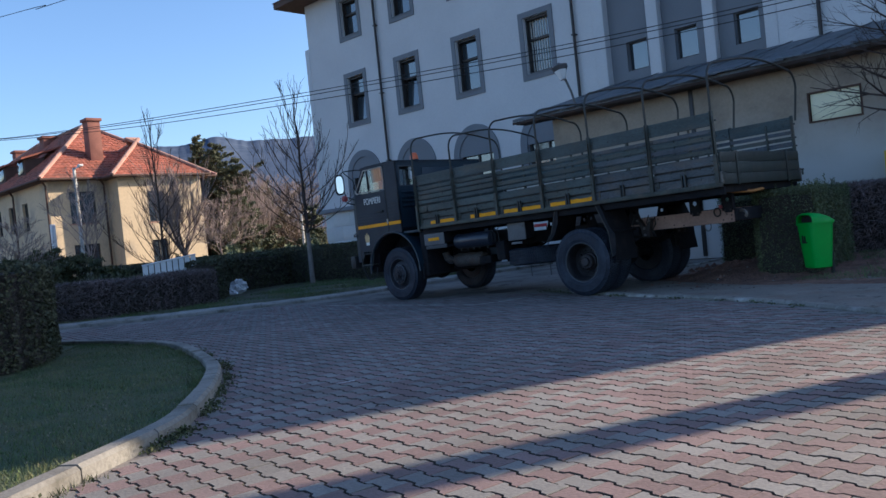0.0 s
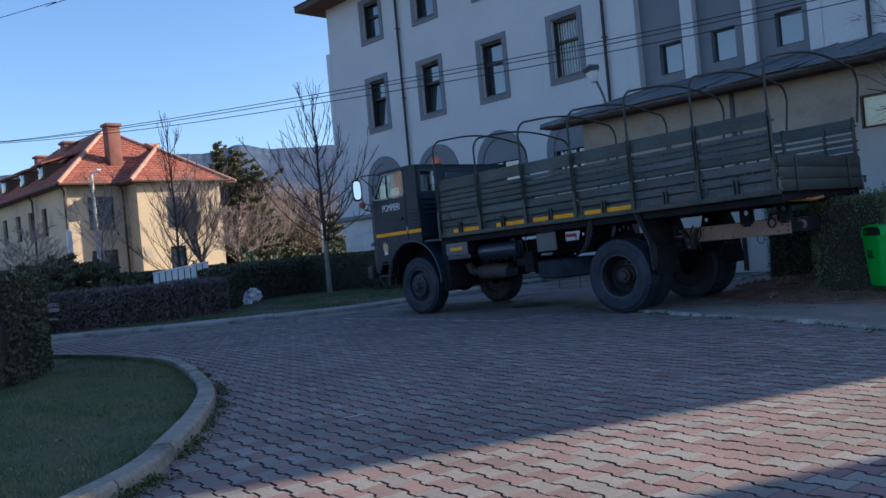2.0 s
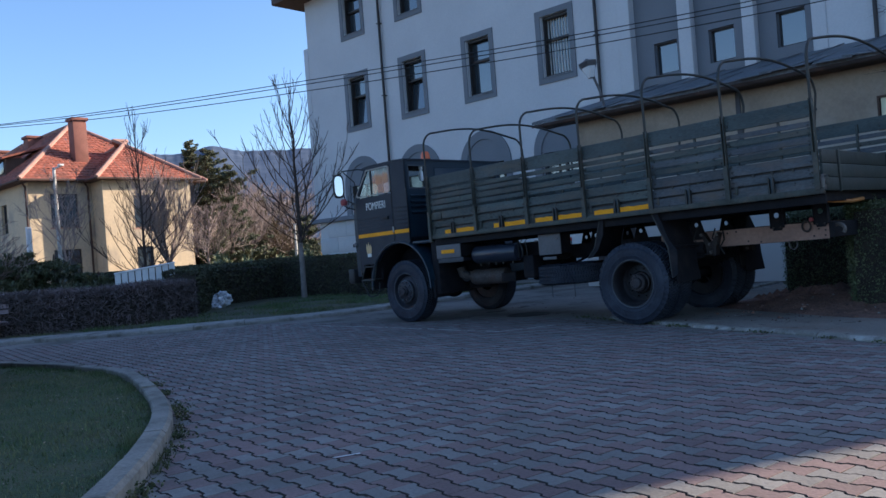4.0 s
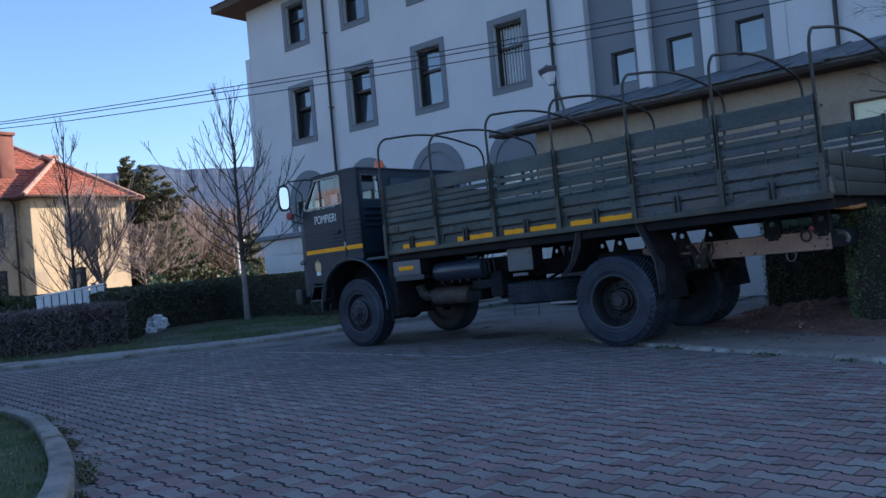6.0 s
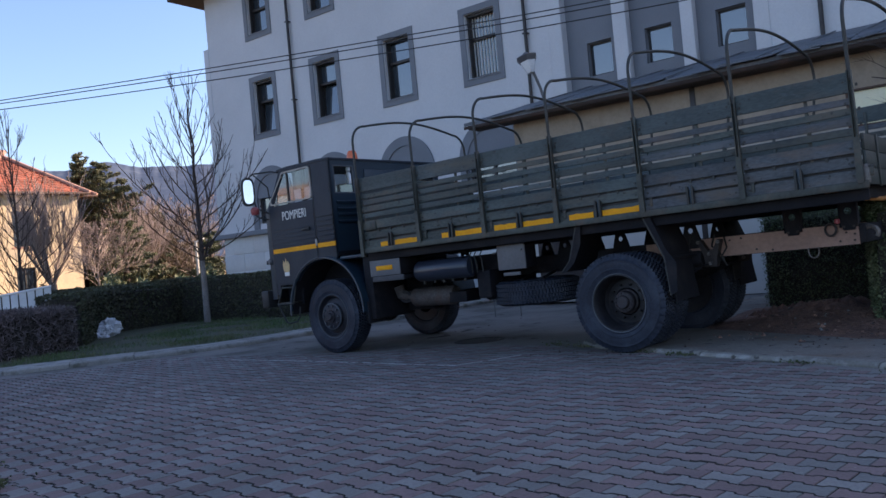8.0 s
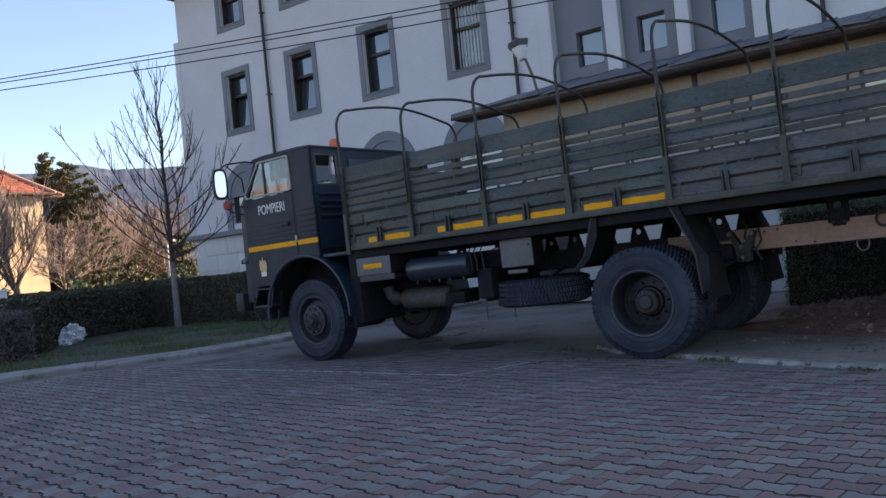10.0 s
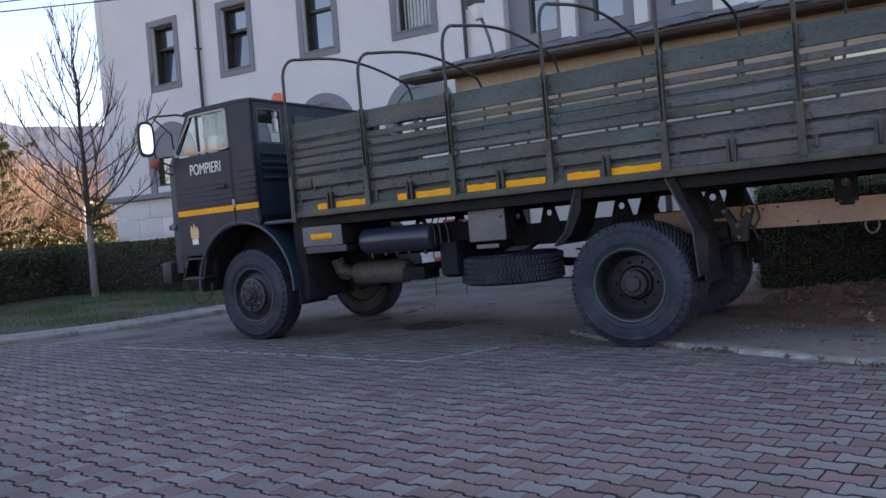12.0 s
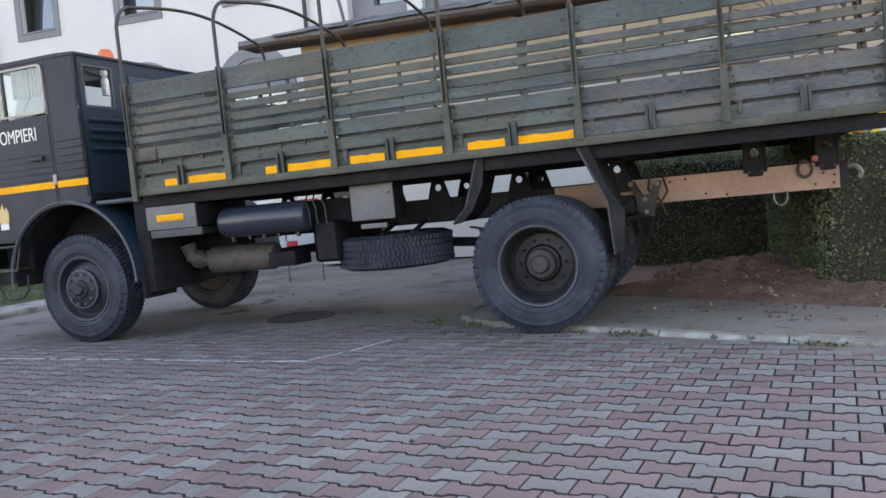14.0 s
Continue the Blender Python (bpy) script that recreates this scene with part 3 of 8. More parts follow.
def wall_with_holes(bm, x0, x1, z0, z1, y0, y1, holes):
    """An upright wall along x with rectangular holes (x0, x1, z0, z1) through it."""
    xs = sorted({x0, x1, *(h[0] for h in holes), *(h[1] for h in holes)})
    zs = sorted({z0, z1, *(h[2] for h in holes), *(h[3] for h in holes)})
    solid_cell = {}
    for i in range(len(xs) - 1):
        for j in range(len(zs) - 1):
            cx, cz = (xs[i] + xs[i + 1]) / 2, (zs[j] + zs[j + 1]) / 2
            solid_cell[i, j] = not any(h[0] < cx < h[1] and h[2] < cz < h[3] for h in holes)
    cache = {}

    def v(x, y, z):
        key = (round(x, 4), round(y, 4), round(z, 4))
        if key not in cache:
            cache[key] = bm.verts.new((x, y, z))
        return cache[key]
    for (i, j), full in solid_cell.items():
        if not full:
            continue
        a, b, c, d = xs[i], xs[i + 1], zs[j], zs[j + 1]
        bm.faces.new((v(a, y0, c), v(b, y0, c), v(b, y0, d), v(a, y0, d)))
        bm.faces.new((v(a, y1, d), v(b, y1, d), v(b, y1, c), v(a, y1, c)))
        if not solid_cell.get((i - 1, j), False):
            bm.faces.new((v(a, y0, c), v(a, y0, d), v(a, y1, d), v(a, y1, c)))
        if not solid_cell.get((i + 1, j), False):
            bm.faces.new((v(b, y0, d), v(b, y0, c), v(b, y1, c), v(b, y1, d)))
        if not solid_cell.get((i, j - 1), False):
            bm.faces.new((v(a, y0, c), v(a, y1, c), v(b, y1, c), v(b, y0, c)))
        if not solid_cell.get((i, j + 1), False):
            bm.faces.new((v(a, y0, d), v(b, y0, d), v(b, y1, d), v(a, y1, d)))
    return bm


MID = -3.85                      # the front is symmetric about this line
LEFT_X = [-19.06, -15.8, -12.52, -9.24]
COLS = LEFT_X + [2 * MID - x for x in LEFT_X[::-1]]
FLOORS = [(6.15, 8.5), (9.88, 11.8)]
TOP = 12.1
building = thing("office_building", "large white plastered office block with grey window surrounds", "building")
holes = []
for x in COLS:
    for z0, z1 in FLOORS:
        holes.append((x - 0.52, x + 0.52, z0 + 0.2, z1 - 0.2))
    holes.append((x - 0.85, x + 0.85, 3.0, 4.5))
CX0, CX1 = -6.55, -1.15          # recessed grey middle
bm = wall_with_holes(bmesh.new(), WX0, CX0, 2.75, TOP, FY, FY + 0.4, [h for h in holes if h[1] < CX0])
part("front_wall", bm, M_PLASTER, building, "white plaster wall, slightly stained")
bm = wall_with_holes(bmesh.new(), CX1, WX1, 2.75, TOP, FY, FY + 0.4, [h for h in holes if h[0] > CX1])
part("front_wall", bm, M_PLASTER, building, "white plaster wall, slightly stained")
bm = box(bmesh.new(), WX0, WX0 + 0.4, FY + 0.4, FY + 13, 2.75, TOP)
part("end_wall", bm, M_PLASTER, building)
bm = box(bmesh.new(), WX1 - 0.4, WX1, FY + 0.4, FY + 13, 2.75, TOP)
part("end_wall", bm, M_PLASTER, building)
bm = box(bmesh.new(), WX0, WX1, FY + 13, FY + 13.4, 0, TOP)
part("back_wall", bm, M_PLASTER, building)
# lower projection of the left corner below the upper storey
bm = box(bmesh.new(), WX0 - 0.28, WX0, FY - 0.02, FY + 13, 2.75, 10.15, 0.01)
part("corner_wall", bm, M_PLASTER, building)
# recessed grey centre with narrow windows
mid_holes = []
for x in (-5.62, -3.95, -2.1):
    for z0 in (5.66, 8.1, 10.5):
        mid_holes.append((x - 0.36, x + 0.36, z0, z0 + 0.92))
bm = wall_with_holes(bmesh.new(), CX0, CX1, 2.75, TOP, FY + 0.25, FY + 0.6, mid_holes)
part("recessed_wall", bm, M_GREYPL, building, "grey plaster recess between white pilasters")
for x0, x1 in ((-5.06, -4.68), (-3.25, -2.93), (-1.5, -1.15)):
    part("pilaster", box(bmesh.new(), x0, x1, FY - 0.03, FY + 0.25, 2.75, TOP - 0.01, 0.015), M_PLASTER, building)
part("pilaster", box(bmesh.new(), -6.95, -6.55, FY - 0.05, FY, 2.75, TOP - 0.01, 0.015), M_PLASTER, building)
# stone plinth of separate blocks
plinth = part("plinth", box(bmesh.new(), WX0 - 0.1, WX1, FY + 0.03, FY + 0.4, -0.1, 2.6), M_PLINTH, building, "pale stone plinth")
part("plinth_ledge", box(bmesh.new(), WX0 - 0.45, WX1, FY - 0.22, FY + 0.4, 2.6, 2.78, 0.02), M_GREYPL, building, "grey ledge over the plinth")
part("plinth", box(bmesh.new(), WX0 - 0.1, WX0 + 0.3, FY + 0.4, FY + 13, -0.1, 2.6), M_PLINTH, building)
block = mesh_of("plinth_block", box(bmesh.new(), -0.595, 0.595, -0.02, 0.05, 0, 0.635, 0.012), M_PLINTH)
for r in range(4):
    for c in range(13):
        ob = new("plinth_block", block)
        ob.parent = plinth
        ob.location = (WX0 + 0.5 + c * 1.2 + (0.6 if r % 2 else 0), FY + 0.0, 0.02 + r * 0.645)


def window(x, z0, z1, w, parent, open_leaf=False, blinds=False, surround=True):
    """A casement window with a grey surround, dark frame, transom and panes."""
    h = z1 - z0
    win = part("window", bmesh_frame(x - w / 2, x + w / 2, z0, z1, FY - 0.035, FY + 0.12, 0.19) if surround else bmesh_frame(x - w / 2, x + w / 2, z0, z1, FY + 0.2, FY + 0.3, 0.03),
               M_GREYPL, parent, "grey plaster window surround")
    ix0, ix1, iz0, iz1 = x - w / 2 + 0.19, x + w / 2 - 0.19, z0 + 0.2, z1 - 0.2
    part("frame", bmesh_frame(ix0, ix1, iz0, iz1, FY + 0.121, FY + 0.36, 0.075), M_FRAME, win)
    tz = iz0 + (iz1 - iz0) * 0.62
    part("transom", box(bmesh.new(), ix0, ix1, FY + 0.22, FY + 0.34, tz - 0.045, tz + 0.045, 0.008), M_FRAME, win)
    part("pane", box(bmesh.new(), ix0 + 0.06, ix1 - 0.06, FY + 0.31, FY + 0.32, tz + 0.04, iz1 - 0.06), M_GLASS, win)
    lean = 0.10 if open_leaf else 0.0
    part("pane", slab(bmesh.new(), [(ix0 + 0.06, FY + 0.315, iz0 + 0.06), (ix1 - 0.06, FY + 0.315, iz0 + 0.06), (ix1 - 0.06, FY + 0.315 + lean, tz - 0.04), (ix0 + 0.06, FY + 0.315 + lean, tz - 0.04)], (0, 0.01, 0)), M_GLASS, win)
    if open_leaf:
        for x0 in (ix0 + 0.075, ix1 - 0.125):
            part("sash", slab(bmesh.new(), [(x0, FY + 0.30, iz0 + 0.07), (x0 + 0.05, FY + 0.30, iz0 + 0.07), (x0 + 0.05, FY + 0.30 + lean, tz - 0.05), (x0, FY + 0.30 + lean, tz - 0.05)], (0, 0.012, 0)), M_FRAME, win)
    part("sill", box(bmesh.new(), ix0 - 0.05, ix1 + 0.05, FY - 0.06, FY + 0.2, iz0 - 0.03, iz0 + 0.005, 0.006), M_GREYPL, win)
    if blinds:
        for k in range(9):
            bx = ix0 + 0.1 + k * (ix1 - ix0 - 0.2) / 8
            part("blind_slat", box(bmesh.new(), bx - 0.028, bx + 0.028, FY + 0.296, FY + 0.304, iz0 + 0.08, iz1 - 0.08), M_BLIND, win, "pale vertical blind slat")
    return win


def bmesh_frame(x0, x1, z0, z1, y0, y1, t):
    return wall_with_holes(bmesh.new(), x0, x1, z0, z1, y0, y1, [(x0 + t, x1 - t, z0 + t, z1 - t)])


for i, x in enumerate(COLS):
    for j, (z0, z1) in enumerate(FLOORS):
        window(x, z0, z1, 1.47, building, open_leaf=(i in (0, 1) and j == 0), blinds=(i == 3 and j == 0))
    # arched ground-floor window
    seg = 20
    outer = [(x - 1.15, FY - 0.05, 2.8)] + [(x - 1.15 * math.cos(math.pi * k / seg), FY - 0.05, 3.95 + 1.15 * math.sin(math.pi * k / seg)) for k in range(seg + 1)] + [(x + 1.15, FY - 0.05, 2.8)]
    inner = [(x - 0.85, FY - 0.05, 2.8)] + [(x - 0.85 * math.cos(math.pi * k / seg), FY - 0.05, 3.95 + 0.85 * math.sin(math.pi * k / seg)) for k in range(seg + 1)] + [(x + 0.85, FY - 0.05, 2.8)]
    bm = bmesh.new()
    a = [[bm.verts.new((p[0], p[1] + d, p[2])) for p in outer] for d in (0, 0.06)]
    b = [[bm.verts.new((p[0], p[1] + d, p[2])) for p in inner] for d in (0, 0.06)]
    for k in range(len(outer) - 1):
        bm.faces.new((a[0][k], a[0][k + 1], b[0][k + 1], b[0][k]))
        bm.faces.new((a[0][k + 1], a[0][k], a[1][k], a[1][k + 1]))
        bm.faces.new((b[0][k], b[0][k + 1], b[1][k + 1], b[1][k]))
    arch = part("arched_window", bm, M_GREYPL, building, "grey arched surround of a ground-floor window")
    bm = bmesh.new()
    bm.faces.new([bm.verts.new((p[0], FY - 0.012, p[2])) for p in inner[1:-1]])
    part("tympanum", bm, M_GREYPL, arch)
    part("frame", bmesh_frame(x - 0.85, x + 0.85, 3.0, 4.5, FY + 0.1, FY + 0.2, 0.08), M_FRAME, arch)
    part("mullion", box(bmesh.new(), x - 0.04, x + 0.04, FY + 0.1, FY + 0.2, 3.08, 4.42), M_FRAME, arch)
    part("pane", box(bmesh.new(), x - 0.78, x + 0.78, FY + 0.15, FY + 0.16, 3.06, 4.44), M_GLASS, arch)
for x0, x1, z0, z1 in mid_holes:
    x = (x0 + x1) / 2
    win = part("window", bmesh_frame(x0 - 0.01, x1 + 0.01, z0 - 0.01, z1 + 0.01, FY + 0.36, FY + 0.418, 0.03), M_GREYPL, building)
    part("frame", bmesh_frame(x0 - 0.02, x1 + 0.02, z0, z1, FY + 0.42, FY + 0.5, 0.06), M_FRAME, win)
    part("pane", box(bmesh.new(), x0 + 0.03, x1 - 0.03, FY + 0.45, FY + 0.46, z0 + 0.05, z1 - 0.05), M_GLASS, win)
# eaves and hipped roof
part("eave", box(bmesh.new(), WX0 - 1.0, WX1 + 1.0, FY - 1.0, FY + 14.3, TOP, TOP + 0.28, 0.03), M_EAVE, building, "brown boarded eaves")
bm = bmesh.new()
e = [bm.verts.new(p) for p in ((WX0 - 1.05, FY - 1.05, TOP + 0.28), (WX1 + 1.05, FY - 1.05, TOP + 0.28), (WX1 + 1.05, FY + 14.35, TOP + 0.28), (WX0 - 1.05, FY + 14.35, TOP + 0.28))]
r0, r1 = bm.verts.new((WX0 + 7, FY + 6.7, TOP + 3.2)), bm.verts.new((WX1 - 7, FY + 6.7, TOP + 3.2))
for f in ((e[0], e[1], r1, r0), (e[1], e[2], r1), (e[2], e[3], r0, r1), (e[3], e[0], r0), (e[3], e[2], e[1], e[0])):
    bm.faces.new(f)
part("roof", bm, M_TILE, building, "hipped red tile roof")
for x in (-17.35, -7.66, 2 * MID + 7.66, 2 * MID + 17.35):
    pipe = part("downpipe", tube(bmesh.new(), [(x, FY - 0.1, 2.8), (x, FY - 0.1, TOP - 0.35), (x, FY - 0.6, TOP - 0.03)], 0.05, 10), M_PIPE, building, "dark metal downpipe")
    for z in (4.4, 7.2, 10):
        part("bracket", box(bmesh.new(), x - 0.075, x + 0.075, FY - 0.17, FY, z, z + 0.04, 0.005), M_PIPE, pipe)

# ---- annex ----
AY = 7.3
annex = thing("garage_annex", "low beige plastered annex with stained walls and sheet roof", "outbuilding")
bm = wall_with_holes(bmesh.new(), -5.5, 13.5, 2.62, 4.0, AY, AY + 0.3, [(1.12, 2.12, 2.7, 3.28)])
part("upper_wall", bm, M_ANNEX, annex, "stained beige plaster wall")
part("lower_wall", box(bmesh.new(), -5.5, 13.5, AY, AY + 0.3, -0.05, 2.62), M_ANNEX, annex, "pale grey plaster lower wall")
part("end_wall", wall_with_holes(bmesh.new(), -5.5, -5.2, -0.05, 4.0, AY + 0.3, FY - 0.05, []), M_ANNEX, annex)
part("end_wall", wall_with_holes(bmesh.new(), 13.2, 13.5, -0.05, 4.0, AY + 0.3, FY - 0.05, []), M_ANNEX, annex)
for x in (-1.5, 6.0):
    part("pilaster_strip", box(bmesh.new(), x - 0.05, x + 0.05, AY - 0.03, AY, 0, 3.98, 0.005), M_FRAME, annex)
# sheet roof rising to the main wall, with uneven sheets and standing seams
roof = part("roof", slab(bmesh.new(), [(-6.5, AY - 0.45, 3.98), (13.8, AY - 0.45, 3.98), (13.8, FY - 0.06, 5.25), (-6.5, FY - 0.06, 5.25)], (0, 0, 0.07)), M_ROOFMETAL, annex, "grey patched sheet-metal roof")
part("fascia", box(bmesh.new(), -6.5, 13.8, AY - 0.47, AY - 0.445, 3.905, 3.975, 0.006), M_SOFFIT, roof, "dark weathered fascia board")
for k in range(3):
    part("soffit_board", box(bmesh.new(), -6.4, 13.7, AY - 0.44 + k * 0.147, AY - 0.30 + k * 0.147, 3.89, 3.91, 0.004), M_SOFFIT, roof)
for k in range(20):
    x = -5.8 + k * 1.0
    part("seam", slab(bmesh.new(), [(x, AY - 0.46, 4.06), (x + 0.03, AY - 0.46, 4.06), (x + 0.03, FY - 0.07, 5.33), (x, FY - 0.07, 5.33)], (0, 0, 0.025)), M_ROOFMETAL, roof)
    er = random.Random(k)
    for part_x in (0.0, 0.52):
        w = er.uniform(0.42, 0.75)
        x1 = x + part_x
        y1, y2 = AY - er.uniform(0.50, 0.60), AY - er.uniform(0.50, 0.60)
        dz = er.uniform(-0.05, 0.0)
        part("roof_sheet", slab(bmesh.new(), [(x1, y1, 4.06 + dz), (x1 + w, y2, 4.06 + er.uniform(-0.05, 0.0)), (x1 + w, AY + 1.2, 4.50), (x1, AY + 1.2, 4.50)], (0, 0, er.uniform(0.008, 0.03))), M_ROOFMETAL, roof)
win = part("window", bmesh_frame(1.09, 2.15, 2.67, 3.31, AY - 0.02, AY + 0.1, 0.035), M_EAVE, annex, "small window with a pale yellow reflection painted on its panel")
# the pane's bright reflection is put into the panel's yellow
part("panel", box(bmesh.new(), 1.14, 2.1, AY + 0.03, AY + 0.06, 2.71, 3.27, 0.004), mat("yellow_reflection_panel", (0.85, 0.80, 0.55), (0.74, 0.69, 0.46), 0.5, scale=2), win)
part("door", box(bmesh.new(), -5.15, -4.1, AY - 0.02, AY, 0.0, 2.1, 0.005), M_RUST, annex)

# ---- truck ----
TRUCK = Matrix.Translation((0, 0.155, 0)) @ Matrix.Rotation(radians(-2.1), 4, "Z") @ Matrix.Rotation(radians(-1.08), 4, "Y")
truck = thing("army_truck", "dark olive flatbed fire service truck with slatted sides and bare hoops", "truck", TRUCK)
W = 2.5
POSTS = [-3.69, -2.66, -1.63, -0.62, 0.40, 1.42, 2.43]
BOARDS = [(1.418, 1.521), (1.545, 1.641), (1.667, 1.783), (1.824, 1.885), (1.908, 1.980), (2.008, 2.068), (2.093, 2.150), (2.186, 2.368)]
rng = random.Random(4)
# load floor and its steel edge
deck = part("deck", box(bmesh.new(), -3.72, 2.47, 0.0, W, 1.395, 1.41, 0.003), M_UNDER, truck)
for k in range(12):
    part("plank", box(bmesh.new(), -3.7, 2.46, 0.02 + k * 0.205, 0.02 + k * 0.205 + 0.2, 1.411, 1.445, 0.004), M_OLIVE, deck)
for v0, v1 in ((-0.035, 0.0), (W, W + 0.035)):
    part("edge_rail", box(bmesh.new(), -3.73, 2.49, v0, v1, 1.352, 1.418, 0.006), M_OLIVEST, deck, "olive steel edge rail, scratched")
for v0, v1 in ((0.07, 0.11), (W - 0.11, W - 0.07)):
    part("side_sill", box(bmesh.new(), -3.71, 2.46, v0, v1, 1.25, 1.351, 0.006), M_UNDER, deck)
for k in range(13):
    u = -3.55 + k * 0.49
    part("cross_bearer", box(bmesh.new(), u - 0.04, u + 0.04, 0.12, W - 0.12, 1.28, 1.394, 0.005), M_UNDER, deck)


def side(v_out, sgn):
    """One slatted side of the bed. v_out: its outer face; sgn: which way is inward."""
    panel = part("side_frame", box(bmesh.new(), -3.7, 2.44, v_out + sgn * 0.026, v_out + sgn * 0.034, 1.72, 1.745), M_OLIVEST, truck, "slatted bed side")
    for a, b in zip(POSTS, POSTS[1:]):
        for n, (z0, z1) in enumerate(BOARDS):
            sag = rng.uniform(-0.006, 0.006)
            t = 0.024
            bm = bmesh.new()
            u0, u1 = a + 0.008, b - 0.008
            va, vb = sorted((v_out, v_out + sgn * t))
            j = rng.uniform(-0.008, 0.006)
            pts = []
            segs = 5
            for q in range(segs + 1):
                w = rng.uniform(-0.0012, 0.0012)
                pts.append((u0 + (u1 - u0) * q / segs, z0 + w + sag, z1 + w * 0.5 + sag + rng.uniform(-0.0012, 0.0012)))
            outline = [(u, va + j, lo) for u, lo, hi in pts] + [(u, va + j, hi) for u, lo, hi in pts[::-1]]
            slab(bm, outline, (0, vb - va, 0))
            bmesh.ops.bevel(bm, geom=[e for e in bm.edges if abs(e.verts[0].co.x - e.verts[1].co.x) > 0.05], offset=0.004, segments=1, affect="EDGES")
            rear_bay = a > 0.3
            kinds = (M_BLUEGREY, M_BLUEGREY, M_BLUEGREY, M_OLIVE, M_BLUEGREY, M_OLIVE, M_BLUEGREY, M_TEAL) if rear_bay else (M_OLIVE, M_OLIVE, M_OLIVE if a < -3 else M_TEAL, M_TEAL, M_OLIVE, M_TEAL, M_OLIVE, M_TEAL)
            part("board", bm, kinds[n], panel)
        va, vb = sorted((v_out + sgn * 0.029, v_out + sgn * 0.036))
        # added black sheet; it darkens the gaps between the lower boards as shade would
        part("gap_shade_sheet", box(bmesh.new(), a + 0.02, b - 0.02, va, vb, 1.447, 1.715), M_BLACK, panel)
        um = (a + b) / 2
        # inner upright that carries the slats, and a hinge clamp outside
        va, vb = sorted((v_out + sgn * 0.026, v_out + sgn * 0.05))
        part("cleat", box(bmesh.new(), um + 0.1, um + 0.13, va, vb, 1.55, 2.3, 0.003), M_OLIVEST, panel)
        va, vb = sorted((v_out - sgn * 0.001, v_out - sgn * 0.016))
        part("clamp_plate", box(bmesh.new(), um - 0.0145, um + 0.0145, va, vb, 1.425, 1.60, 0.003), M_CLAMP, panel)
        for du in (-0.035, 0.015):
            va, vb = sorted((v_out - sgn * 0.001, v_out - sgn * 0.04))
            slab_pts = [(um + du, va, 1.41), (um + du, vb, 1.41), (um + du, vb - 0 if sgn < 0 else vb, 1.56), (um + du, va, 1.60)]
            bm = bmesh.new()
            slab(bm, slab_pts, (0.02, 0, 0))
            part("clamp", bm, M_HOOP, panel, "dark steel drop-side clamp")
        # bolts
        bm = bmesh.new()
        for du in (0.06, 0.95):
            for z in (1.47, 1.59, 1.71, 1.845, 1.93, 2.02, 2.105, 2.2, 2.29):
                box(bm, a + du - 0.009, a + du + 0.009, v_out - sgn * 0.008, v_out + sgn * 0.002, z - 0.009, z + 0.009)
        for du in (0.3, 0.52, 0.75):
            box(bm, a + du - 0.012, a + du + 0.012, v_out - sgn * 0.012, v_out + sgn * 0.002, 1.625, 1.66)
        tagged(part("bolts", bm, M_HOOP, panel), kind="stuff")
    for u in POSTS:
        va, vb = sorted((v_out - sgn * 0.045, v_out + sgn * 0.004))
        foot = 1.31 if u == POSTS[0] else 1.40
        bm = bmesh.new()
        box(bm, u - 0.020, u - 0.012, va, vb, foot, 2.385, 0.002)
        box(bm, u + 0.012, u + 0.020, va, vb, foot, 2.385, 0.002)
        va, vb = sorted((v_out + sgn * 0.004, v_out - sgn * 0.012))
        box(bm, u - 0.013, u + 0.013, va, vb, foot, 2.385)
        post = part("post", bm, M_OLIVEST, panel, "worn olive steel post")
        # wider sleeve round the lower half, a foot plate on the edge rail and a latch beside it
        va, vb = sorted((v_out - sgn * 0.052, v_out - sgn * 0.002))
        bm = bmesh.new()
        slab(bm, [(u - 0.030, va, foot), (u + 0.030, va, foot), (u + 0.023, va, 1.80), (u - 0.023, va, 1.80)], (0, 0.008, 0))
        slab(bm, [(u - 0.030, va + 0.008, foot), (u - 0.023, va + 0.008, foot), (u - 0.0225, va + 0.008, 1.80), (u - 0.0229, va + 0.008, 1.80)], (0, vb - va - 0.008, 0))
        part("sleeve", bm, M_OLIVEST, post)
        va, vb = sorted((v_out - sgn * 0.016, v_out - sgn * 0.001))
        part("hasp", box(bmesh.new(), u + 0.075, u + 0.105, va, vb, 1.45, 1.53, 0.004), M_OLIVEST, post)
        part("hasp", box(bmesh.new(), u + 0.060, u + 0.115, va, vb, 1.525, 1.548, 0.004), M_HOOP, post)
        for z in (1.76, 1.90, 2.03, 2.24):
            part("bolt", box(bmesh.new(), u + 0.034, u + 0.056, va, vb, z, z + 0.026, 0.004), M_HOOP, post)
    return panel


near_side = side(0.0, 1)
side(W, -1)
# yellow reflective strips along the near board
for u0, u1 in ((-3.37, -3.20), (-3.11, -2.71), (-2.31, -2.16), (-2.09, -1.68), (-1.50, -1.19), (-1.10, -0.69), (-0.48, -0.18), (-0.10, 0.35)):
    bm = bmesh.new()
    n = 6
    top = [(u0 + (u1 - u0) * k / n, -0.010, 1.482 + rng.uniform(-0.006, 0.006)) for k in range(n + 1)]
    slab(bm, [(u0, -0.010, 1.420), (u1, -0.010, 1.420)] + top[::-1], (0, 0.003, 0))
    part("reflective_strip", bm, M_YELLOW, near_side, "yellow reflective strip, edges torn")
# small plywood plate on the first bay
part("plate", box(bmesh.new(), -3.62, -3.42, -0.02, -0.002, 1.66, 1.77, 0.004), M_OLIVEST, near_side)
